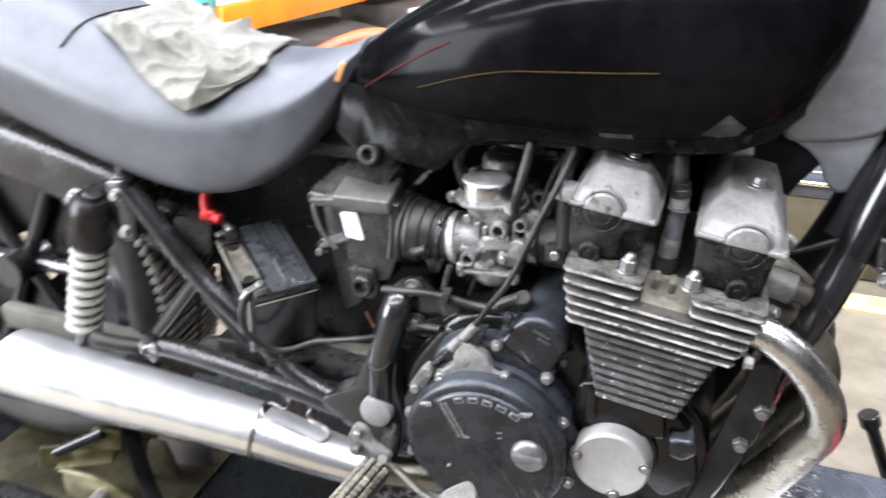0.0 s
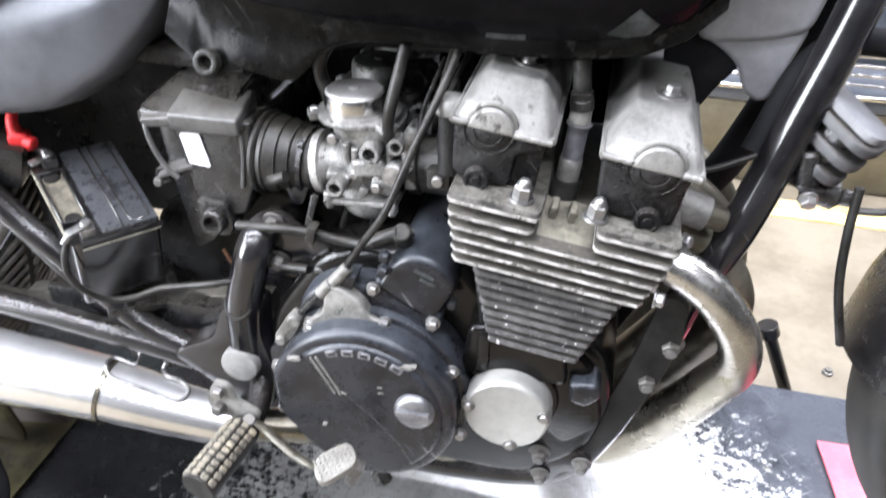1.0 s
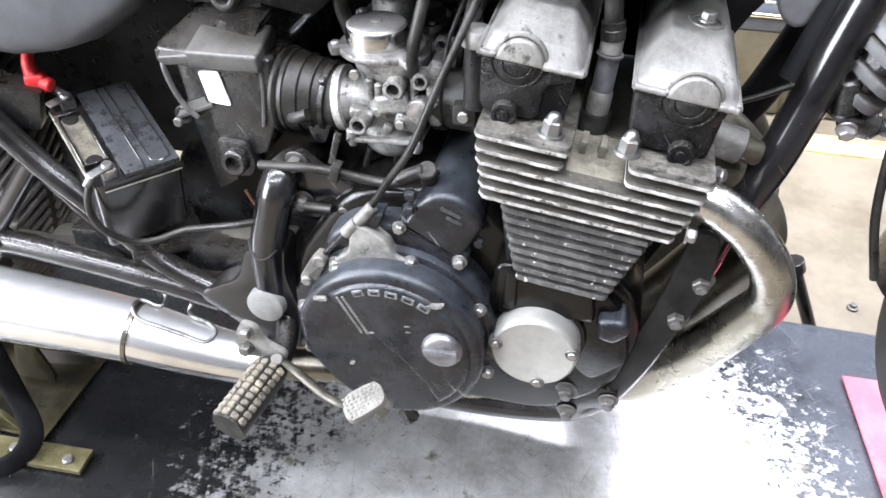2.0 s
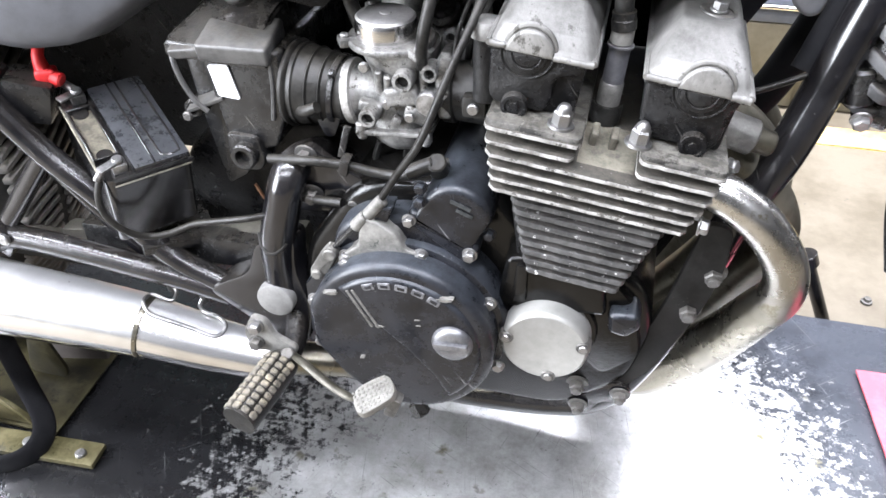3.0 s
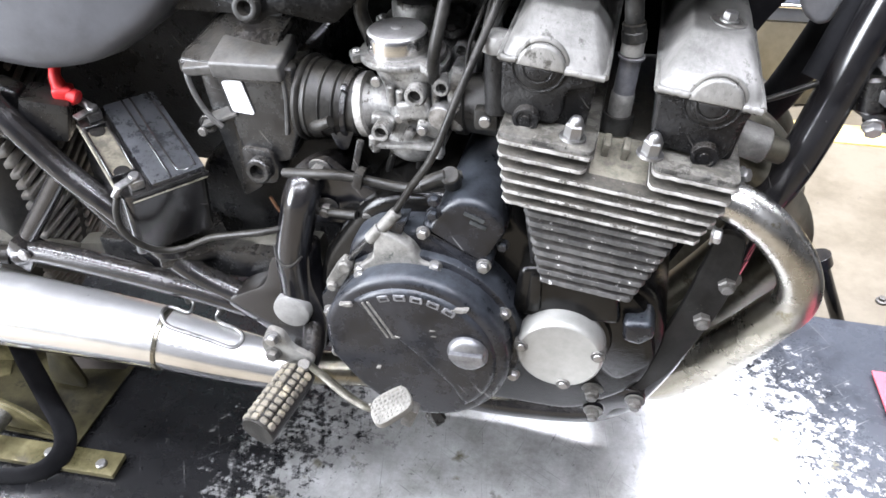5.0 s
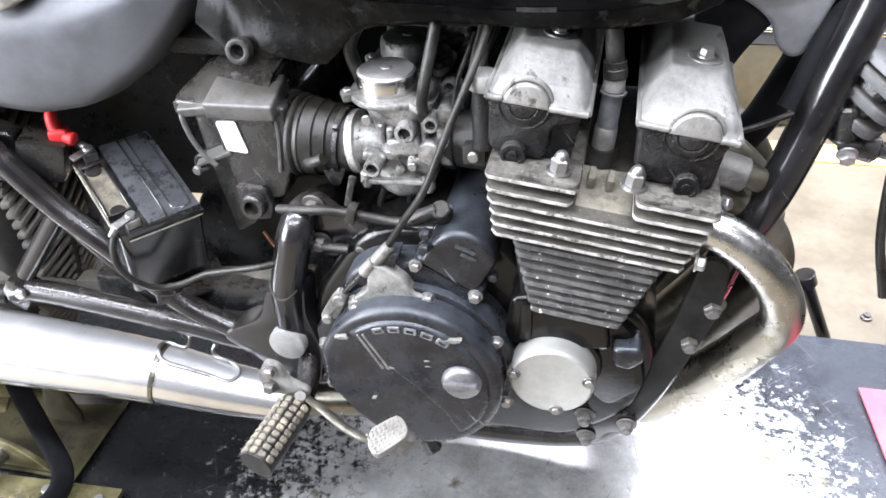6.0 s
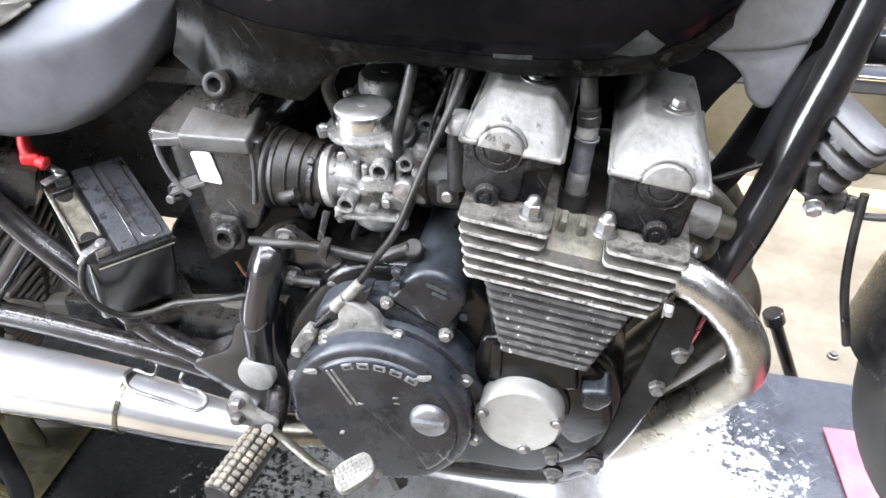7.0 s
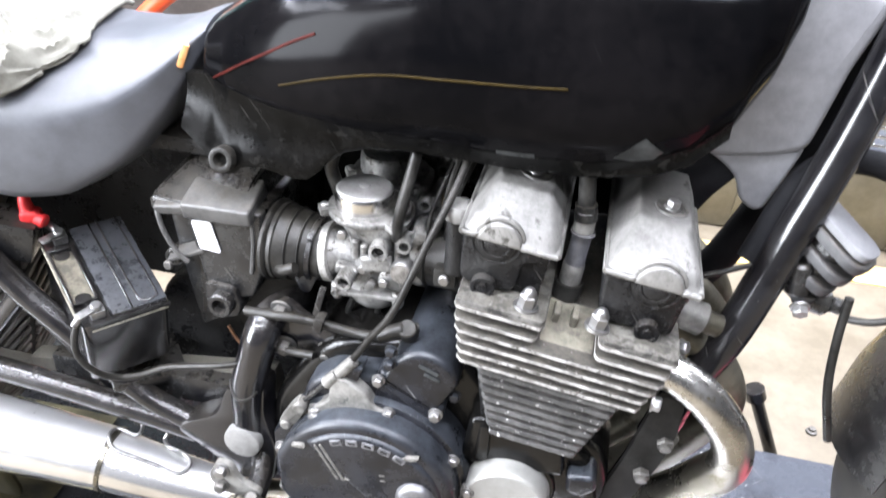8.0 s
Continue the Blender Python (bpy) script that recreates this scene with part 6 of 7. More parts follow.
for dy, mat in ((0.0, M_PIPE), (0.088, M_DULLPIPE), (0.178, M_DULLPIPE), (0.262, M_DULLPIPE)):
    bm = bmesh.new()
    tube(bm, [(0.105, 0.045 + dy, 0.552), (0.140, 0.036 + dy, 0.552), (0.178, 0.03 + dy, 0.53), (0.208, 0.03 + dy, 0.49), (0.217, 0.038 + dy, 0.447), (0.203, 0.058 + dy, 0.396), (0.182, 0.095 + dy * 0.97, 0.321), (0.154, 0.130 + dy * 0.93, 0.247), (0.117, 0.155 + dy * 0.85, 0.189), (0.052, 0.170 + dy * 0.70, 0.162)], [0.0195, 0.0195, 0.02, 0.0205, 0.022, 0.0245, 0.0275, 0.030, 0.030, 0.030], 24, 8)
    pipe = part("header_pipe", bm, mat, bike, "tarnished chrome header pipe")
    bm = bmesh.new()
    turned(bm, (0.118, 0.042 + dy, 0.553), (0.98, -0.1, -0.05), [(0, 0.020), (0, 0.031), (0.009, 0.031), (0.009, 0.022)], 28)
    flange = part("exhaust_flange", bm, M_DARKBOLT, pipe)
    for da, dz in ((0.0, 0.036), (0.0, -0.027))[0 if dy else 1:]:
        bolt(flange, (0.124, 0.018 + dy if dz < 0 else 0.03 + dy, 0.553 + dz), 0.0075, (1, -0.2, 0), "hex", M_BOLT)
bm = bmesh.new()
rod(bm, (0.118, 0.09, 0.596), (0.164, 0.09, 0.582), 0.0172, seg=28, bev=0.0015)
plug = part("head_plug", bm, M_STAY, bike, "bright round head plug")
bm = bmesh.new()
rod(bm, (0.160, 0.09, 0.583), (0.182, 0.092, 0.576), 0.0120, seg=20, bev=0.002)
part("plug_stem", bm, M_DULLPIPE, plug)
bolt(plug, (0.1440, 0.060, 0.567), 0.0066, (0.8, -0.5, 0.3), "hex", M_BOLT)

# ---- foot controls ----
bm = bmesh.new()
slab(bm, rounded([(-0.345, 0.405), (-0.294, 0.420), (-0.299, 0.372), (-0.284, 0.314), (-0.294, 0.257), (-0.333, 0.255), (-0.372, 0.284), (-0.42, 0.318), (-0.40, 0.335), (-0.36, 0.357)], 0.015), 0.040, 0.075, 0.004, 2)
part("pivot_plate", bm, M_FRAME, bike)
bm = bmesh.new()
tube(bm, [(-0.3345, 0.038, 0.424), (-0.3310, 0.0315, 0.414), (-0.3245, 0.0270, 0.407), (-0.3160, 0.0262, 0.4055), (-0.3075, 0.0280, 0.410), (-0.3005, 0.033, 0.418)], 0.0018, 8)
part("weld_bead", bm, M_LUG, bike, "thin weld line round the pivot tube")
bm = bmesh.new()
turned(bm, (-0.325, 0.047, 0.331), (0, -1, 0), [(0, 0.0232), (0.0162, 0.0232), (0.0184, 0.0225), (0.0192, 0.0212), (0.0193, 0.001)], 32)
part("pivot_cap", bm, M_CAPGREY, bike, "grey plastic swingarm pivot cap")
bm = bmesh.new()
slab(bm, rounded([(-0.350, 0.312), (-0.337, 0.340), (-0.319, 0.336), (-0.312, 0.314), (-0.284, 0.300), (-0.292, 0.280), (-0.318, 0.288), (-0.342, 0.286)], 0.008), -0.012, -0.004, 0.002)
pb = part("peg_bracket", bm, M_CAST, bike, "dusty bare metal foot peg bracket")
bolt(pb, (-0.331, -0.012, 0.328), 0.008)
bolt(pb, (-0.334, -0.012, 0.302), 0.008, mat=M_DARKBOLT)
bm = bmesh.new()
tube(bm, [(-0.308, 0.05, 0.30), (-0.300, 0.02, 0.288), (-0.300, -0.008, 0.278)], 0.014, 14)
part("peg_mount", bm, M_FRAME, bike)


def foot_peg():
    a, b = Vector((-0.301, -0.012, 0.280)), Vector((-0.320, -0.104, 0.270))
    way = (b - a).normalized()
    bm = bmesh.new()
    tube(bm, [a, a + (b - a) * 0.06, a + (b - a) * 0.5, b], [0.012, 0.019, 0.0205, 0.0205], 20, 5)
    ob = part("foot_peg", bm, M_RUBBER, bike, "muddy ribbed rubber foot peg")
    side = way.cross(Vector((0, 0, 1))).normalized()
    up = side.cross(way).normalized()
    for k in range(9):
        for j in range(5):
            ang = radians(24 + j * 31)
            nrm = side * math.cos(ang) + up * math.sin(ang)
            c = a + (b - a) * (0.14 + 0.098 * k) + nrm * 0.0203
            bm = bmesh.new()
            box(bm, (0, 0, 0), (0.0092, 0.0074 + 0.0008 * ((k * 3 + j) % 3), 0.0058), bev=0.0016, seg=1)
            m = Matrix((nrm.cross(way), way, nrm)).transposed().to_4x4()
            m.translation = c
            bm.transform(m)
            part("rubber_lug", bm, M_PEG, ob)
    bolt(ob, a + Vector((0.006, -0.006, 0.014)), 0.008, (0.2, -0.4, 1), "screw", M_DARKBOLT, "pivot_pin")
    return ob


foot_peg()
bm = bmesh.new()
tube(bm, [(-0.292, -0.012, 0.290), (-0.262, -0.035, 0.300), (-0.230, -0.050, 0.293), (-0.205, -0.06, 0.292), (-0.185, -0.072, 0.305)], [0.0058, 0.0062, 0.0062, 0.0058, 0.0056], 12, flat=0.6)
lever = part("brake_lever", bm, M_LEVER, bike, "worn brake lever")
bm = bmesh.new()
m = pose(-0.168, -0.077, 0.323, 10, -16, 38)
t = bmesh.new()
slab(t, rounded([(-0.027, -0.017), (0.022, -0.015), (0.024, 0.015), (-0.020, 0.017)], 0.016), -0.005, 0.005, 0.002, 2, m=Matrix.Rotation(radians(-90), 4, "X"))
t.transform(m)
merge(bm, t)
pad = part("brake_pad", bm, M_PEDAL, lever, "bare metal brake pedal pad with raised pips")
for i in range(8):
    for j in range(6):
        bm = bmesh.new()
        box(bm, (0, 0, 0), (0.0033, 0.0033, 0.0014), (0, 0, 45), bev=0.0006, seg=1)
        bm.transform(m @ pose(-0.0195 + 0.0052 * i + 0.0006 * (j % 2), -0.0115 + 0.0046 * j, 0.0050))
        part("pip", bm, M_PEDAL, pad)
bm = bmesh.new()
box(bm, (-0.152, -0.065, 0.300), (0.014, 0.016, 0.03), (0, 20, 0), 0.004)
part("pedal_stop", bm, M_DARKBOLT, lever)
bm = bmesh.new()
rod(bm, (-0.160, 0.02, 0.238), (-0.150, 0.01, 0.218), 0.008)
rod(bm, (-0.150, 0.01, 0.220), (-0.140, 0.004, 0.206), 0.011, seg=6)
part("brake_switch", bm, M_PLASTIC, bike)

# engine mounting plate below the crank
bm = bmesh.new()
slab(bm, rounded([(0.022, 0.275), (0.045, 0.270), (0.092, 0.264), (0.101, 0.246), (0.082, 0.234), (0.064, 0.230), (0.054, 0.209), (0.034, 0.206), (0.022, 0.23)], 0.01), 0.052, 0.060, 0.002)
plate = part("mount_plate", bm, M_FRAME, bike)
for p, r in (((0.036, 0.052, 0.258), 0.009), ((0.040, 0.052, 0.221), 0.008), ((0.086, 0.052, 0.251), 0.008)):
    bolt(plate, p, r, (0, -0.95, -0.2), "stud", M_DARKBOLT)
bm = bmesh.new()
slab(bm, rounded([(0.058, 0.400), (0.086, 0.404), (0.093, 0.386), (0.078, 0.370), (0.060, 0.374)], 0.006), 0.018, 0.06, 0.006, 3)
part("pick_up_cover", bm, M_ENGINE, case)

# bracket behind the clutch with two bolts, hoses and cables
bm = bmesh.new()
slab(bm, rounded([(-0.287, 0.523), (-0.271, 0.530), (-0.251, 0.513), (-0.217, 0.497), (-0.206, 0.481), (-0.212, 0.461), (-0.231, 0.455), (-0.238, 0.479), (-0.276, 0.458), (-0.284, 0.470)], 0.007), 0.064, 0.074, 0.002)
brk = part("hose_bracket", bm, M_FRAME, bike)
for p in ((-0.277, 0.064, 0.519), (-0.274, 0.064, 0.470), (-0.224, 0.064, 0.473)):
    bolt(brk, p, 0.0085, (0, -0.95, -0.2), "stud", M_DARKBOLT)
for name, pts, r, mat, lab in (
    ("clutch_cable", [(-0.076, 0.13, 0.76), (-0.092, 0.075, 0.70), (-0.116, 0.034, 0.637), (-0.137, 0.015, 0.581), (-0.160, 0.014, 0.543), (-0.181, 0.012, 0.507), (-0.197, 0.008, 0.486)], 0.0039, M_RUBBER, "black clutch cable"),
    ("breather_hose", [(-0.318, 0.06, 0.510), (-0.275, 0.05, 0.520), (-0.237, 0.05, 0.521), (-0.188, 0.05, 0.516), (-0.163, 0.045, 0.522), (-0.138, 0.04, 0.536), (-0.118, 0.05, 0.54)], 0.0052, M_RUBBER, ""),
    ("fuel_hose", [(-0.133, 0.12, 0.77), (-0.137, 0.085, 0.715), (-0.146, 0.066, 0.662), (-0.152, 0.08, 0.625)], 0.0062, M_RUBBER, "black rubber fuel hose"),
    ("fuel_hose", [(-0.225, 0.12, 0.64), (-0.235, 0.12, 0.68), (-0.21, 0.12, 0.715), (-0.15, 0.12, 0.73)], 0.0075, M_RUBBER, ""),
    ("brake_rod", [(-0.318, 0.06, 0.465), (-0.275, 0.055, 0.468), (-0.236, 0.05, 0.472)], 0.0050, M_RUBBER, ""),
    ("cable_end", [(-0.203, 0.008, 0.481), (-0.220, 0.009, 0.459), (-0.240, 0.010, 0.434)], 0.0030, M_PLASTIC, ""),
    ("cross_tube", [(-0.33, 0.10, 0.43), (-0.2, 0.10, 0.43)], 0.012, M_FRAME, ""),
):
    bm = bmesh.new()
    tube(bm, pts, r, 10)
    part(name, bm, mat, bike, lab)
bm = bmesh.new()
rod(bm, (-0.176, 0.012, 0.512), (-0.193, 0.009, 0.491), 0.0068)
rod(bm, (-0.194, 0.009, 0.491), (-0.207, 0.008, 0.475), 0.0070)
part("cable_ferrule", bm, M_CAST, bike)
bm = bmesh.new()
rod(bm, (-0.156, 0.035, 0.531), (-0.128, 0.035, 0.546), 0.0082)
rod(bm, (-0.126, 0.043, 0.533), (-0.126, 0.032, 0.550), 0.0100)
part("hose_elbow", bm, M_RUBBER, bike)
bm = bmesh.new()
slab(bm, rounded([(-0.238, 0.448), (-0.228, 0.436), (-0.243, 0.408), (-0.262, 0.398), (-0.262, 0.411), (-0.249, 0.434)], 0.004), 0.004, 0.014, 0.002)
rod(bm, (-0.236, 0.016, 0.438), (-0.236, -0.001, 0.438), 0.0075, seg=14)
rod(bm, (-0.254, 0.016, 0.407), (-0.254, 0.0, 0.407), 0.006, seg=14)
part("clutch_arm", bm, M_CAST, bike, "bright clutch release arm")
bm = bmesh.new()
tube(bm, [(-0.375, 0.12, 0.43), (-0.365, 0.12, 0.41), (-0.35, 0.12, 0.395)], 0.0022, 8)
part("wire", bm, M_COPPER, bike)

# swingarm and chain side behind the battery
bm = bmesh.new()
box(bm, (-0.485, 0.115, 0.326), (0.36, 0.03, 0.058), (0, -9, 0), 0.008)
box(bm, (-0.86, 0.115, 0.288), (0.44, 0.026, 0.044), (0, 1, 0), 0.008)
part("swingarm", bm, M_DUSTARM, bike, "dust-caked swingarm")
bm = bmesh.new()
box(bm, (-0.48, 0.095, 0.345), (0.26, 0.03, 0.04), (0, -2, 0), 0.004)
part("chain_guard", bm, M_PLASTIC, bike, "dusty plastic guard")


def shock(y, mat):
    top, low = Vector((-0.757, y, 0.590)), Vector((-0.846, y, 0.315))
    way = low - top
    bm = bmesh.new()
    rod(bm, top, low, 0.014)
    ob = part("shock_absorber", bm, M_FRAME, bike, "black shock absorber")
    bm = bmesh.new()
    turned(bm, top + way * 0.02, way, [(0, 0.006), (0.001, 0.022), (0.010, 0.030), (0.022, 0.033), (0.075, 0.033), (0.080, 0.030), (0.080, 0.010)], 28)
    part("spring_shroud", bm, M_TAIL, ob)
    bm = bmesh.new()
    side = way.cross(Vector((0, 1, 0))).normalized()
    up = way.cross(side).normalized()
    pts = []
    for k in range(11 * 9 + 1):
        a = 2 * math.pi * k / 11
        pts.append(top + way * (0.32 + 0.56 * k / 99) + (side * math.cos(a) + up * math.sin(a)) * 0.0225)
    tube(bm, pts, 0.0062, 8, 1)
    part("coil_spring", bm, mat, ob, "off-white coil spring")
    return ob


shock(0.05, M_SPRING)
bm = bmesh.new()
box(bm, (-0.706, 0.055, 0.343), (0.038, 0.03, 0.038), (0, 35, 0), 0.003)
clamp = part("peg_clamp", bm, M_FRAME, bike)
bolt(clamp, (-0.694, 0.039, 0.351), 0.008, kind="screw", name="screw")
bm = bmesh.new()
tube(bm, [(-0.73, 0.05, 0.335), (-0.77, 0.035, 0.345), (-0.80, 0.03, 0.352)], 0.013, 16)
part("passenger_peg", bm, M_RUBBER, bike, "black rubber passenger foot peg")


# ---- front end ----
def horn():
    face, up_ = Vector((0.435, -0.157, 0.888)).normalized(), Vector((0.60, -0.546, -0.587))
    along = (up_ - face * up_.dot(face)).normalized()
    m = Matrix((face.cross(along), -face, along)).transposed().to_4x4()
    m.translation = Vector((0.287, 0.135, 0.676))
    bm = bmesh.new()
    slab(bm, rounded([(-0.016, -0.044), (0.016, -0.044), (0.016, 0.010), (-0.016, 0.010)], 0.012), 0.0, 0.085, 0.004, m=m)
    ob = part("horn", bm, M_PLASTIC, bike, "black finned horn with a grey face")
    for k in range(4):
        bm = bmesh.new()
        g = 0.002 - 0.002 * k
        slab(bm, rounded([(-0.025 - g, -0.062 - g), (0.025 + g, -0.062 - g), (0.025 + g, 0.030 + g), (-0.025 - g, 0.030 + g)], 0.020), 0.007 + 0.0215 * k, 0.017 + 0.0215 * k, 0.003, 3, m=m)
        part("fin", bm, M_HORNFIN, ob)
    bm = bmesh.new()
    slab(bm, rounded([(-0.022, -0.059), (0.022, -0.059), (0.022, 0.027), (-0.022, 0.027)], 0.018), -0.003, 0.0045, 0.002, 2, m=m)
    part("face_plate", bm, M_HORNTOP, ob, "grey face plate")
    return ob


horn()
bm = bmesh.new()
rod(bm, (0.248, 0.135, 0.64), (0.253, 0.130, 0.606), 0.0125, bev=0.003)
rod(bm, (0.256, 0.145, 0.598), (0.290, 0.145, 0.590), 0.0145, bev=0.004)
rod(bm, (0.290, 0.14, 0.594), (0.302, 0.138, 0.592), 0.0085, bev=0.002)
lugs = part("horn_bracket", bm, M_PLASTIC, bike)
bolt(lugs, (0.256, 0.118, 0.598), 0.008, (0, -0.8, -0.3))
for pts, r in (([(0.20, 0.14, 0.63), (0.235, 0.17, 0.715), (0.285, 0.18, 0.735), (0.35, 0.18, 0.72)], 0.013), ([(0.302, 0.13, 0.61), (0.304, 0.125, 0.56), (0.312, 0.12, 0.50), (0.333, 0.12, 0.43)], 0.0048), ([(0.304, 0.13, 0.585), (0.325, 0.12, 0.592), (0.35, 0.12, 0.60), (0.39, 0.12, 0.60)], 0.004), ([(0.10, 0.12, 0.60), (0.155, 0.125, 0.610), (0.205, 0.13, 0.632)], 0.003)):
    bm = bmesh.new()
    tube(bm, pts, r, 10)
    # the thick run is blacked so that it sinks into the shade
    part("wiring_loom", bm, M_STRAP_SHADE if r > 0.01 else M_RUBBER, bike)

# front mudguard: a curved shell over the tyre
bm = bmesh.new()
loops = []
for k in range(17):
    ang = radians(176 - k * 11)
    loop = []
    for j in range(13):
        f = -1 + j / 6
        rr = WHEEL_R + 0.030 - 0.032 * abs(f) ** 2.2
        loop.append((FRONT_X + rr * math.cos(ang), MID + f * 0.092, WHEEL_R + rr * math.sin(ang)))
    for j in range(12, -1, -1):
        f = -1 + j / 6
        rr = WHEEL_R + 0.026 - 0.032 * abs(f) ** 2.2
        loop.append((FRONT_X + rr * math.cos(ang), MID + f * 0.088, WHEEL_R + rr * math.sin(ang)))
    loops.append(loop)
rings(bm, loops)
part("front_mudguard", bm, M_PLASTIC, bike, "dusty black front mudguard")
for y in (MID - 0.10, MID + 0.10):
    bm = bmesh.new()
    tube(bm, [(FRONT_X, y, WHEEL_R), (0.56, y, 0.62), (0.40, y, 0.92)], 0.022, 16)
    part("fork_leg", bm, M_PIPE, bike)


# ---- tie-down gear on the deck ----
def wheel_stop():
    t = thing("strap_anchor", (-0.80, 0.0, 0), "olive plated steel anchor plate bolted to the deck", "anchor plate")
    bm = bmesh.new()
    box(bm, (-0.763, -0.030, 0.0095), (0.275, 0.040, 0.009), (0, 0, 3), 0.0015)
    part("base_bar", bm, M_OLIVE, t)
    bolt(t, (-0.650, -0.029, 0.0145), 0.008, (0, 0, 1), "screw", M_BOLT, "rivet")
    bolt(t, (-0.738, -0.028, 0.0145), 0.008, (0, 0, 1), "screw", M_BOLT, "rivet")
    bm = bmesh.new()
    slab(bm, rounded([(-0.92, 0.012), (-0.92, 0.075), (-0.84, 0.078), (-0.785, 0.055), (-0.745, 0.012)], 0.02), 0.004, 0.010, 0.0015)
    part("upright", bm, M_OLIVE, t)
    bm = bmesh.new()
    rod(bm, (-0.835, -0.05, 0.04), (-0.835, 0.008, 0.04), 0.016)
    part("pin", bm, M_BOLT, t, "bright steel pin")
    bm = bmesh.new()
    slab(bm, rounded([(-0.825, 0.015), (-0.805, 0.098), (-0.770, 0.100), (-0.752, 0.035), (-0.758, 0.015)], 0.014), 0.098, 0.103, 0.0012)
    part("side_tab", bm, M_PLATE, t, "brown stained upright tab")
    bm = bmesh.new()
    tube(bm, [(x, 0.0025, z) for x, z in ((-0.918, 0.074), (-0.88, 0.0775), (-0.84, 0.0765), (-0.805, 0.066), (-0.775, 0.043), (-0.750, 0.014))], 0.0022, 8, 4)
    part("rolled_edge", bm, M_OLIVE, t, "bright worn edge")
    return t


wheel_stop()
bm = bmesh.new()
slab(bm, [(-1.15, 0.0), (-0.713, 0.0), (-0.715, 0.144), (-0.715, 0.30), (-1.15, 0.30)], 0.0, -0.004, 0.001, 1, m=Matrix(((1, 0, 0, 0), (0, 0, 1, 0), (0, -1, 0, 0.0045), (0, 0, 0, 1))))
solid("steel_plate", bm, M_PLATE, "olive steel plate on the lift deck, darkened for shadow", "plate")
bm = bmesh.new()
tube(bm, [(-0.80, 0.06, 0.20), (-0.785, 0.045, 0.14), (-0.750, 0.02, 0.085), (-0.712, -0.01, 0.05), (-0.708, -0.04, 0.03), (-0.735, -0.068, 0.02), (-0.80, -0.085, 0.018), (-0.90, -0.09, 0.012)], 0.0185, 14, flat=0.22)
solid("tie_strap", bm, M_STRAP_SHADE, "black webbing tie-down strap looped over the anchor", "strap")
bm = bmesh.new()
box(bm, (-0.775, 0.16, 0.043), (0.10, 0.03, 0.075), (0, 0, 12), 0.004)
solid("chock_block", bm, M_BROWN, "dark brown block beside the rear wheel on the deck", "block")



def ratchet():
    t = thing("ratchet_buckle", (-0.96, 0.10, 0), "gold-plated strap ratchet with a black handle on the deck", "ratchet")
    bm = bmesh.new()
    rod(bm, (-1.005, 0.070, 0.030), (-0.925, 0.115, 0.066), 0.011)
    part("handle", bm, M_FRAME, t, "black handle bar")
    for p, r in (((-1.005, 0.070, 0.024), 38), ((-0.922, 0.117, 0.050), 20)):
        bm = bmesh.new()
        box(bm, p, (0.052, 0.007, 0.044), (0, 8, r), 0.002)
        part("side_plate", bm, M_OLIVE, t)
    bm = bmesh.new()
    box(bm, (-0.962, 0.097, 0.006), (0.10, 0.045, 0.010), (0, 0, 29), 0.003)
    part("base", bm, M_OLIVE, t)
    return t


ratchet()

# stand rod in front of the engine
bm = bmesh.new()
rod(bm, (0.480, 0.62, FLOOR_Z), (0.403, 0.62, 0.055), 0.012)
rod(bm, (0.404, 0.62, 0.053), (0.394, 0.62, 0.076), 0.019)
solid("support_rod", bm, M_FRAME, "black steel rod leaning up from the floor beside the lift", "rod")
bm = bmesh.new()
turned(bm, (0.567, 0.74, FLOOR_Z), (0, 0, 1), [(0, 0.011), (0.005, 0.011), (0.006, 0.009), (0.006, 0.001)], 12)
turned(bm, (0.567, 0.74, FLOOR_Z + 0.006), (0, 0, 1), [(0, 0.007), (0.006, 0.007), (0.006, 0.001)], 6)
solid("dropped_bolt", bm, M_DARKBOLT, "small zinc bolt lying on the floor", "bolt")


# ---- beyond the lift ----
def cabinet():
    t = thing("low_cabinet", (0.9, 1.7, FLOOR_Z), "low tan board cabinet by the wall", "cabinet")
    bm = bmesh.new()
    box(bm, (0.75, 1.75, 0.01), (2.6, 0.4, 0.23), bev=0.004)
    part("body", bm, M_CABINET, t)
    for x in (-0.3, 0.08, 0.47, 0.9, 1.4):
        bm = bmesh.new()
        box(bm, (x, 1.545, 0.01), (0.03, 0.012, 0.22), bev=0.002)
        part("batten", bm, M_CABINET, t)
    return t


cabinet()


def tray(x0, x1, z0, z1):
    t = thing("parts_tray", ((x0 + x1) / 2, 1.65, z0), "dark blue-grey tray with a bright wire rack", "tray")
    bm = bmesh.new()
    box(bm, ((x0 + x1) / 2, 1.68, (z0 + z1) / 2), (x1 - x0, 0.26, z1 - z0), bev=0.006)
    part("body", bm, M_DARKBOX, t)
    bm = bmesh.new()
    rod(bm, (x0, 1.54, z1 + 0.008), (x1, 1.54, z1 + 0.008), 0.007)
    part("front_rail", bm, M_CHROME, t, "bright rail")
    for k in range(6):
        bm = bmesh.new()
        rod(bm, (x0, 1.56, z1 + 0.035 + 0.026 * k), (x1, 1.56, z1 + 0.035 + 0.026 * k), 0.005)
        part("wire", bm, M_CHROME, t)
    for k in range(9):
        x = x0 + (x1 - x0) * k / 8
        bm = bmesh.new()
        rod(bm, (x, 1.565, z1), (x, 1.565, z1 + 0.175), 0.004)
        part("wire", bm, M_CHROME, t)
    return t


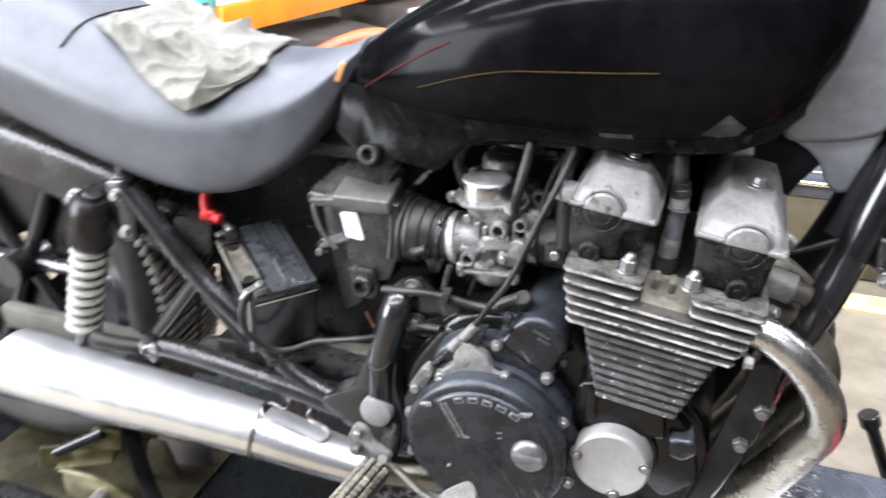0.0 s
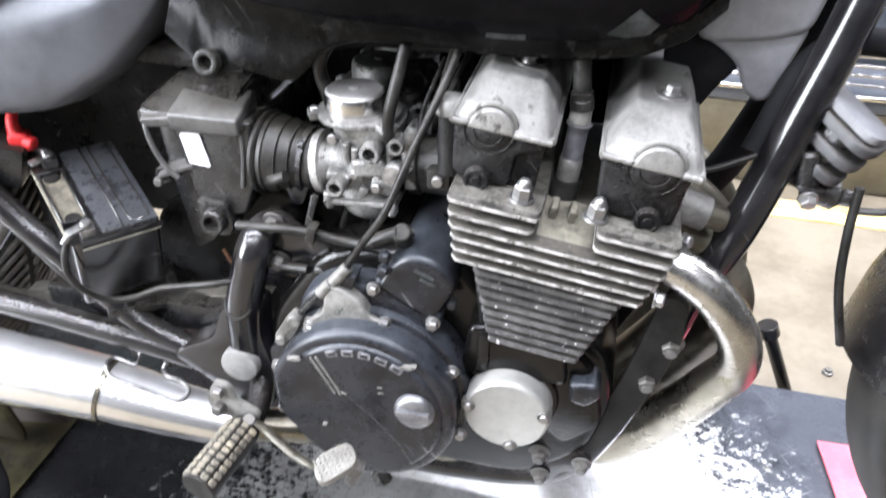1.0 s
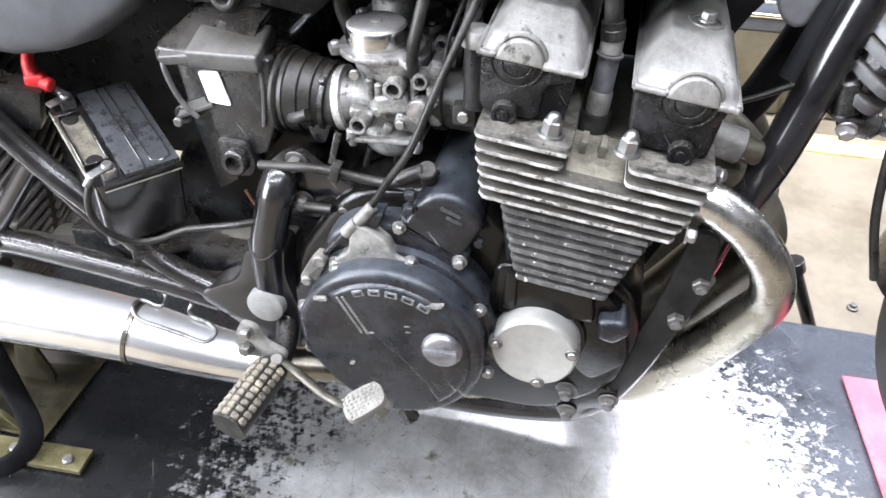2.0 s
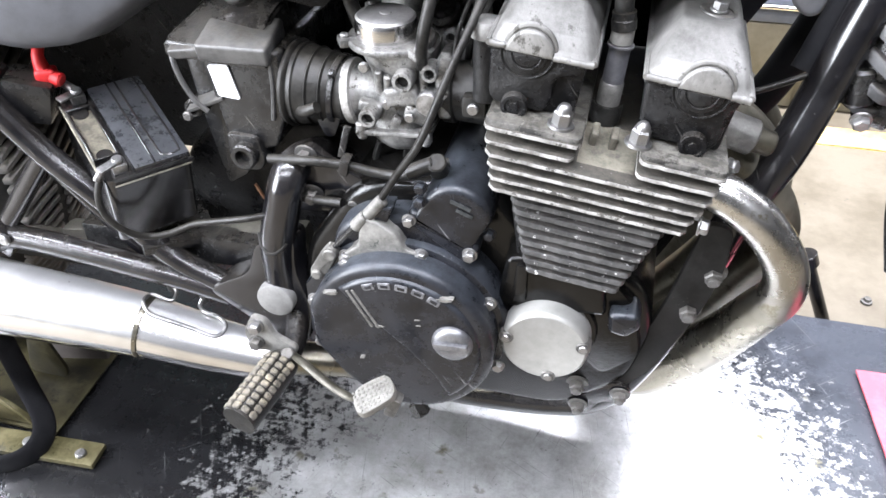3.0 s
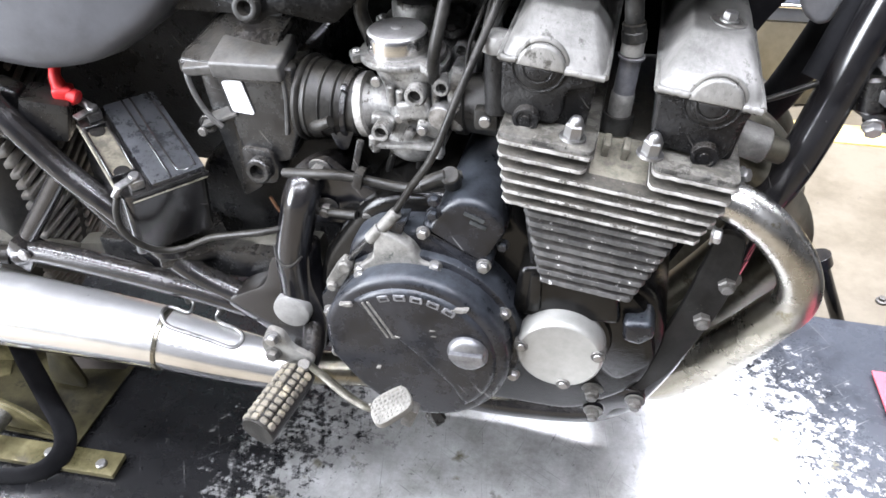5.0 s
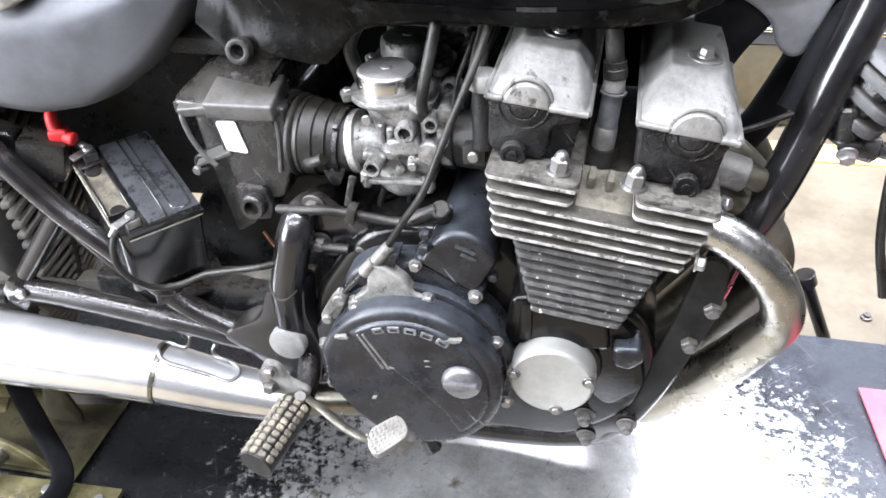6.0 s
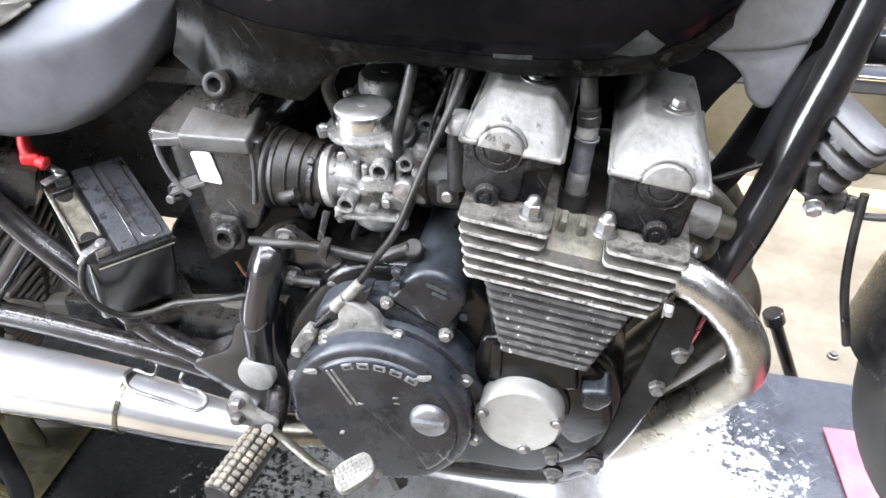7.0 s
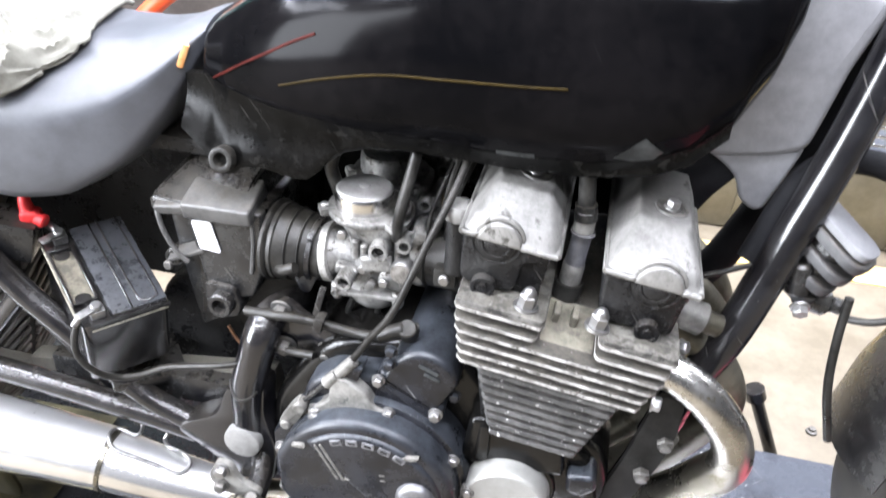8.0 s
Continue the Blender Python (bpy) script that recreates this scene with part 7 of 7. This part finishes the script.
tray(-0.2, 1.5, 0.127, 0.165)
bm = bmesh.new()
box(bm, (0.6, 2.1, 0.5), (3.2, 0.25, 0.9), bev=0.01)
solid("dark_cupboard", bm, M_DARKBOX, "dark steel cupboard against the back of the bench", "cupboard")


def rack():
    t = thing("pallet_rack", (-2.2, 3.2, FLOOR_Z), "pallet rack with orange beam and teal post", "rack")
    a, b = Vector((-1.90, 2.0, 0.405)), Vector((-1.52, 4.0, 0.405))
    bm = bmesh.new()
    mid, d = (a + b) / 2, b - a
    box(bm, mid, (d.length, 0.05, 0.115), (0, 0, math.degrees(math.atan2(d.y, d.x))), 0.006)
    part("beam", bm, M_ORANGE, t, "bright orange beam")
    for p in (a + Vector((-0.06, 0.0, 0)), b):
        bm = bmesh.new()
        box(bm, (p.x, p.y, 0.9), (0.09, 0.09, 2.02), (0, 0, 20), 0.004)
        post = part("post", bm, M_TEAL, t, "teal slotted post")
        for k in range(14):
            for s in (-0.02, 0.02):
                bm = bmesh.new()
                box(bm, (p.x + 0.02 + s, p.y - 0.05 + 0.3 * s, 0.2 + 0.09 * k), (0.016, 0.012, 0.034), (0, 0, 20), 0.002)
                part("slot", bm, M_RUBBER, post)
    bm = bmesh.new()
    box(bm, mid + Vector((-0.54, 0.1, 0.03)), (d.length, 1.0, 0.03), (0, 0, math.degrees(math.atan2(d.y, d.x))), 0.003)
    part("shelf_board", bm, M_CARD, t)
    return t


rack()
for c, s, r, mat, nm, lab in (
    ((-2.45, 2.45, 0.65), (0.5, 0.4, 0.42), 12, M_CARD, "carton", "white carton on the rack shelf"),
    ((-2.2, 3.2, 0.61), (0.4, 0.4, 0.34), 30, M_CARD, "carton", "white carton on the rack shelf"),
    ((-1.85, 2.7, 0.07), (0.5, 0.45, 0.36), 62, M_BROWN, "carton", "dark brown carton under the rack beam"),
    ((-1.7, 3.4, 0.09), (0.5, 0.45, 0.40), 75, M_BROWN, "carton", "dark brown carton under the rack beam"),
    ((-1.25, 3.1, 0.10), (0.34, 0.4, 0.42), 70, M_CARD, "carton", "grey-white carton standing on the floor"),
):
    bm = bmesh.new()
    box(bm, c, s, (0, 0, r), 0.006)
    solid(nm, bm, mat, lab, "carton", group="cartons round the rack")
bm = bmesh.new()
tube(bm, [(-1.12, 1.0, FLOOR_Z + 0.02), (-1.10, 1.0, 0.1), (-1.05, 1.0, 0.40), (-0.95, 1.0, 0.53), (-0.83, 1.0, 0.60), (-0.72, 1.0, 0.62), (-0.62, 1.0, 0.58), (-0.55, 1.0, 0.3), (-0.53, 1.0, FLOOR_Z + 0.02)], 0.02, 12)
solid("air_hose", bm, M_HOSE, "stiff orange-red air hose arching up from the floor", "hose")
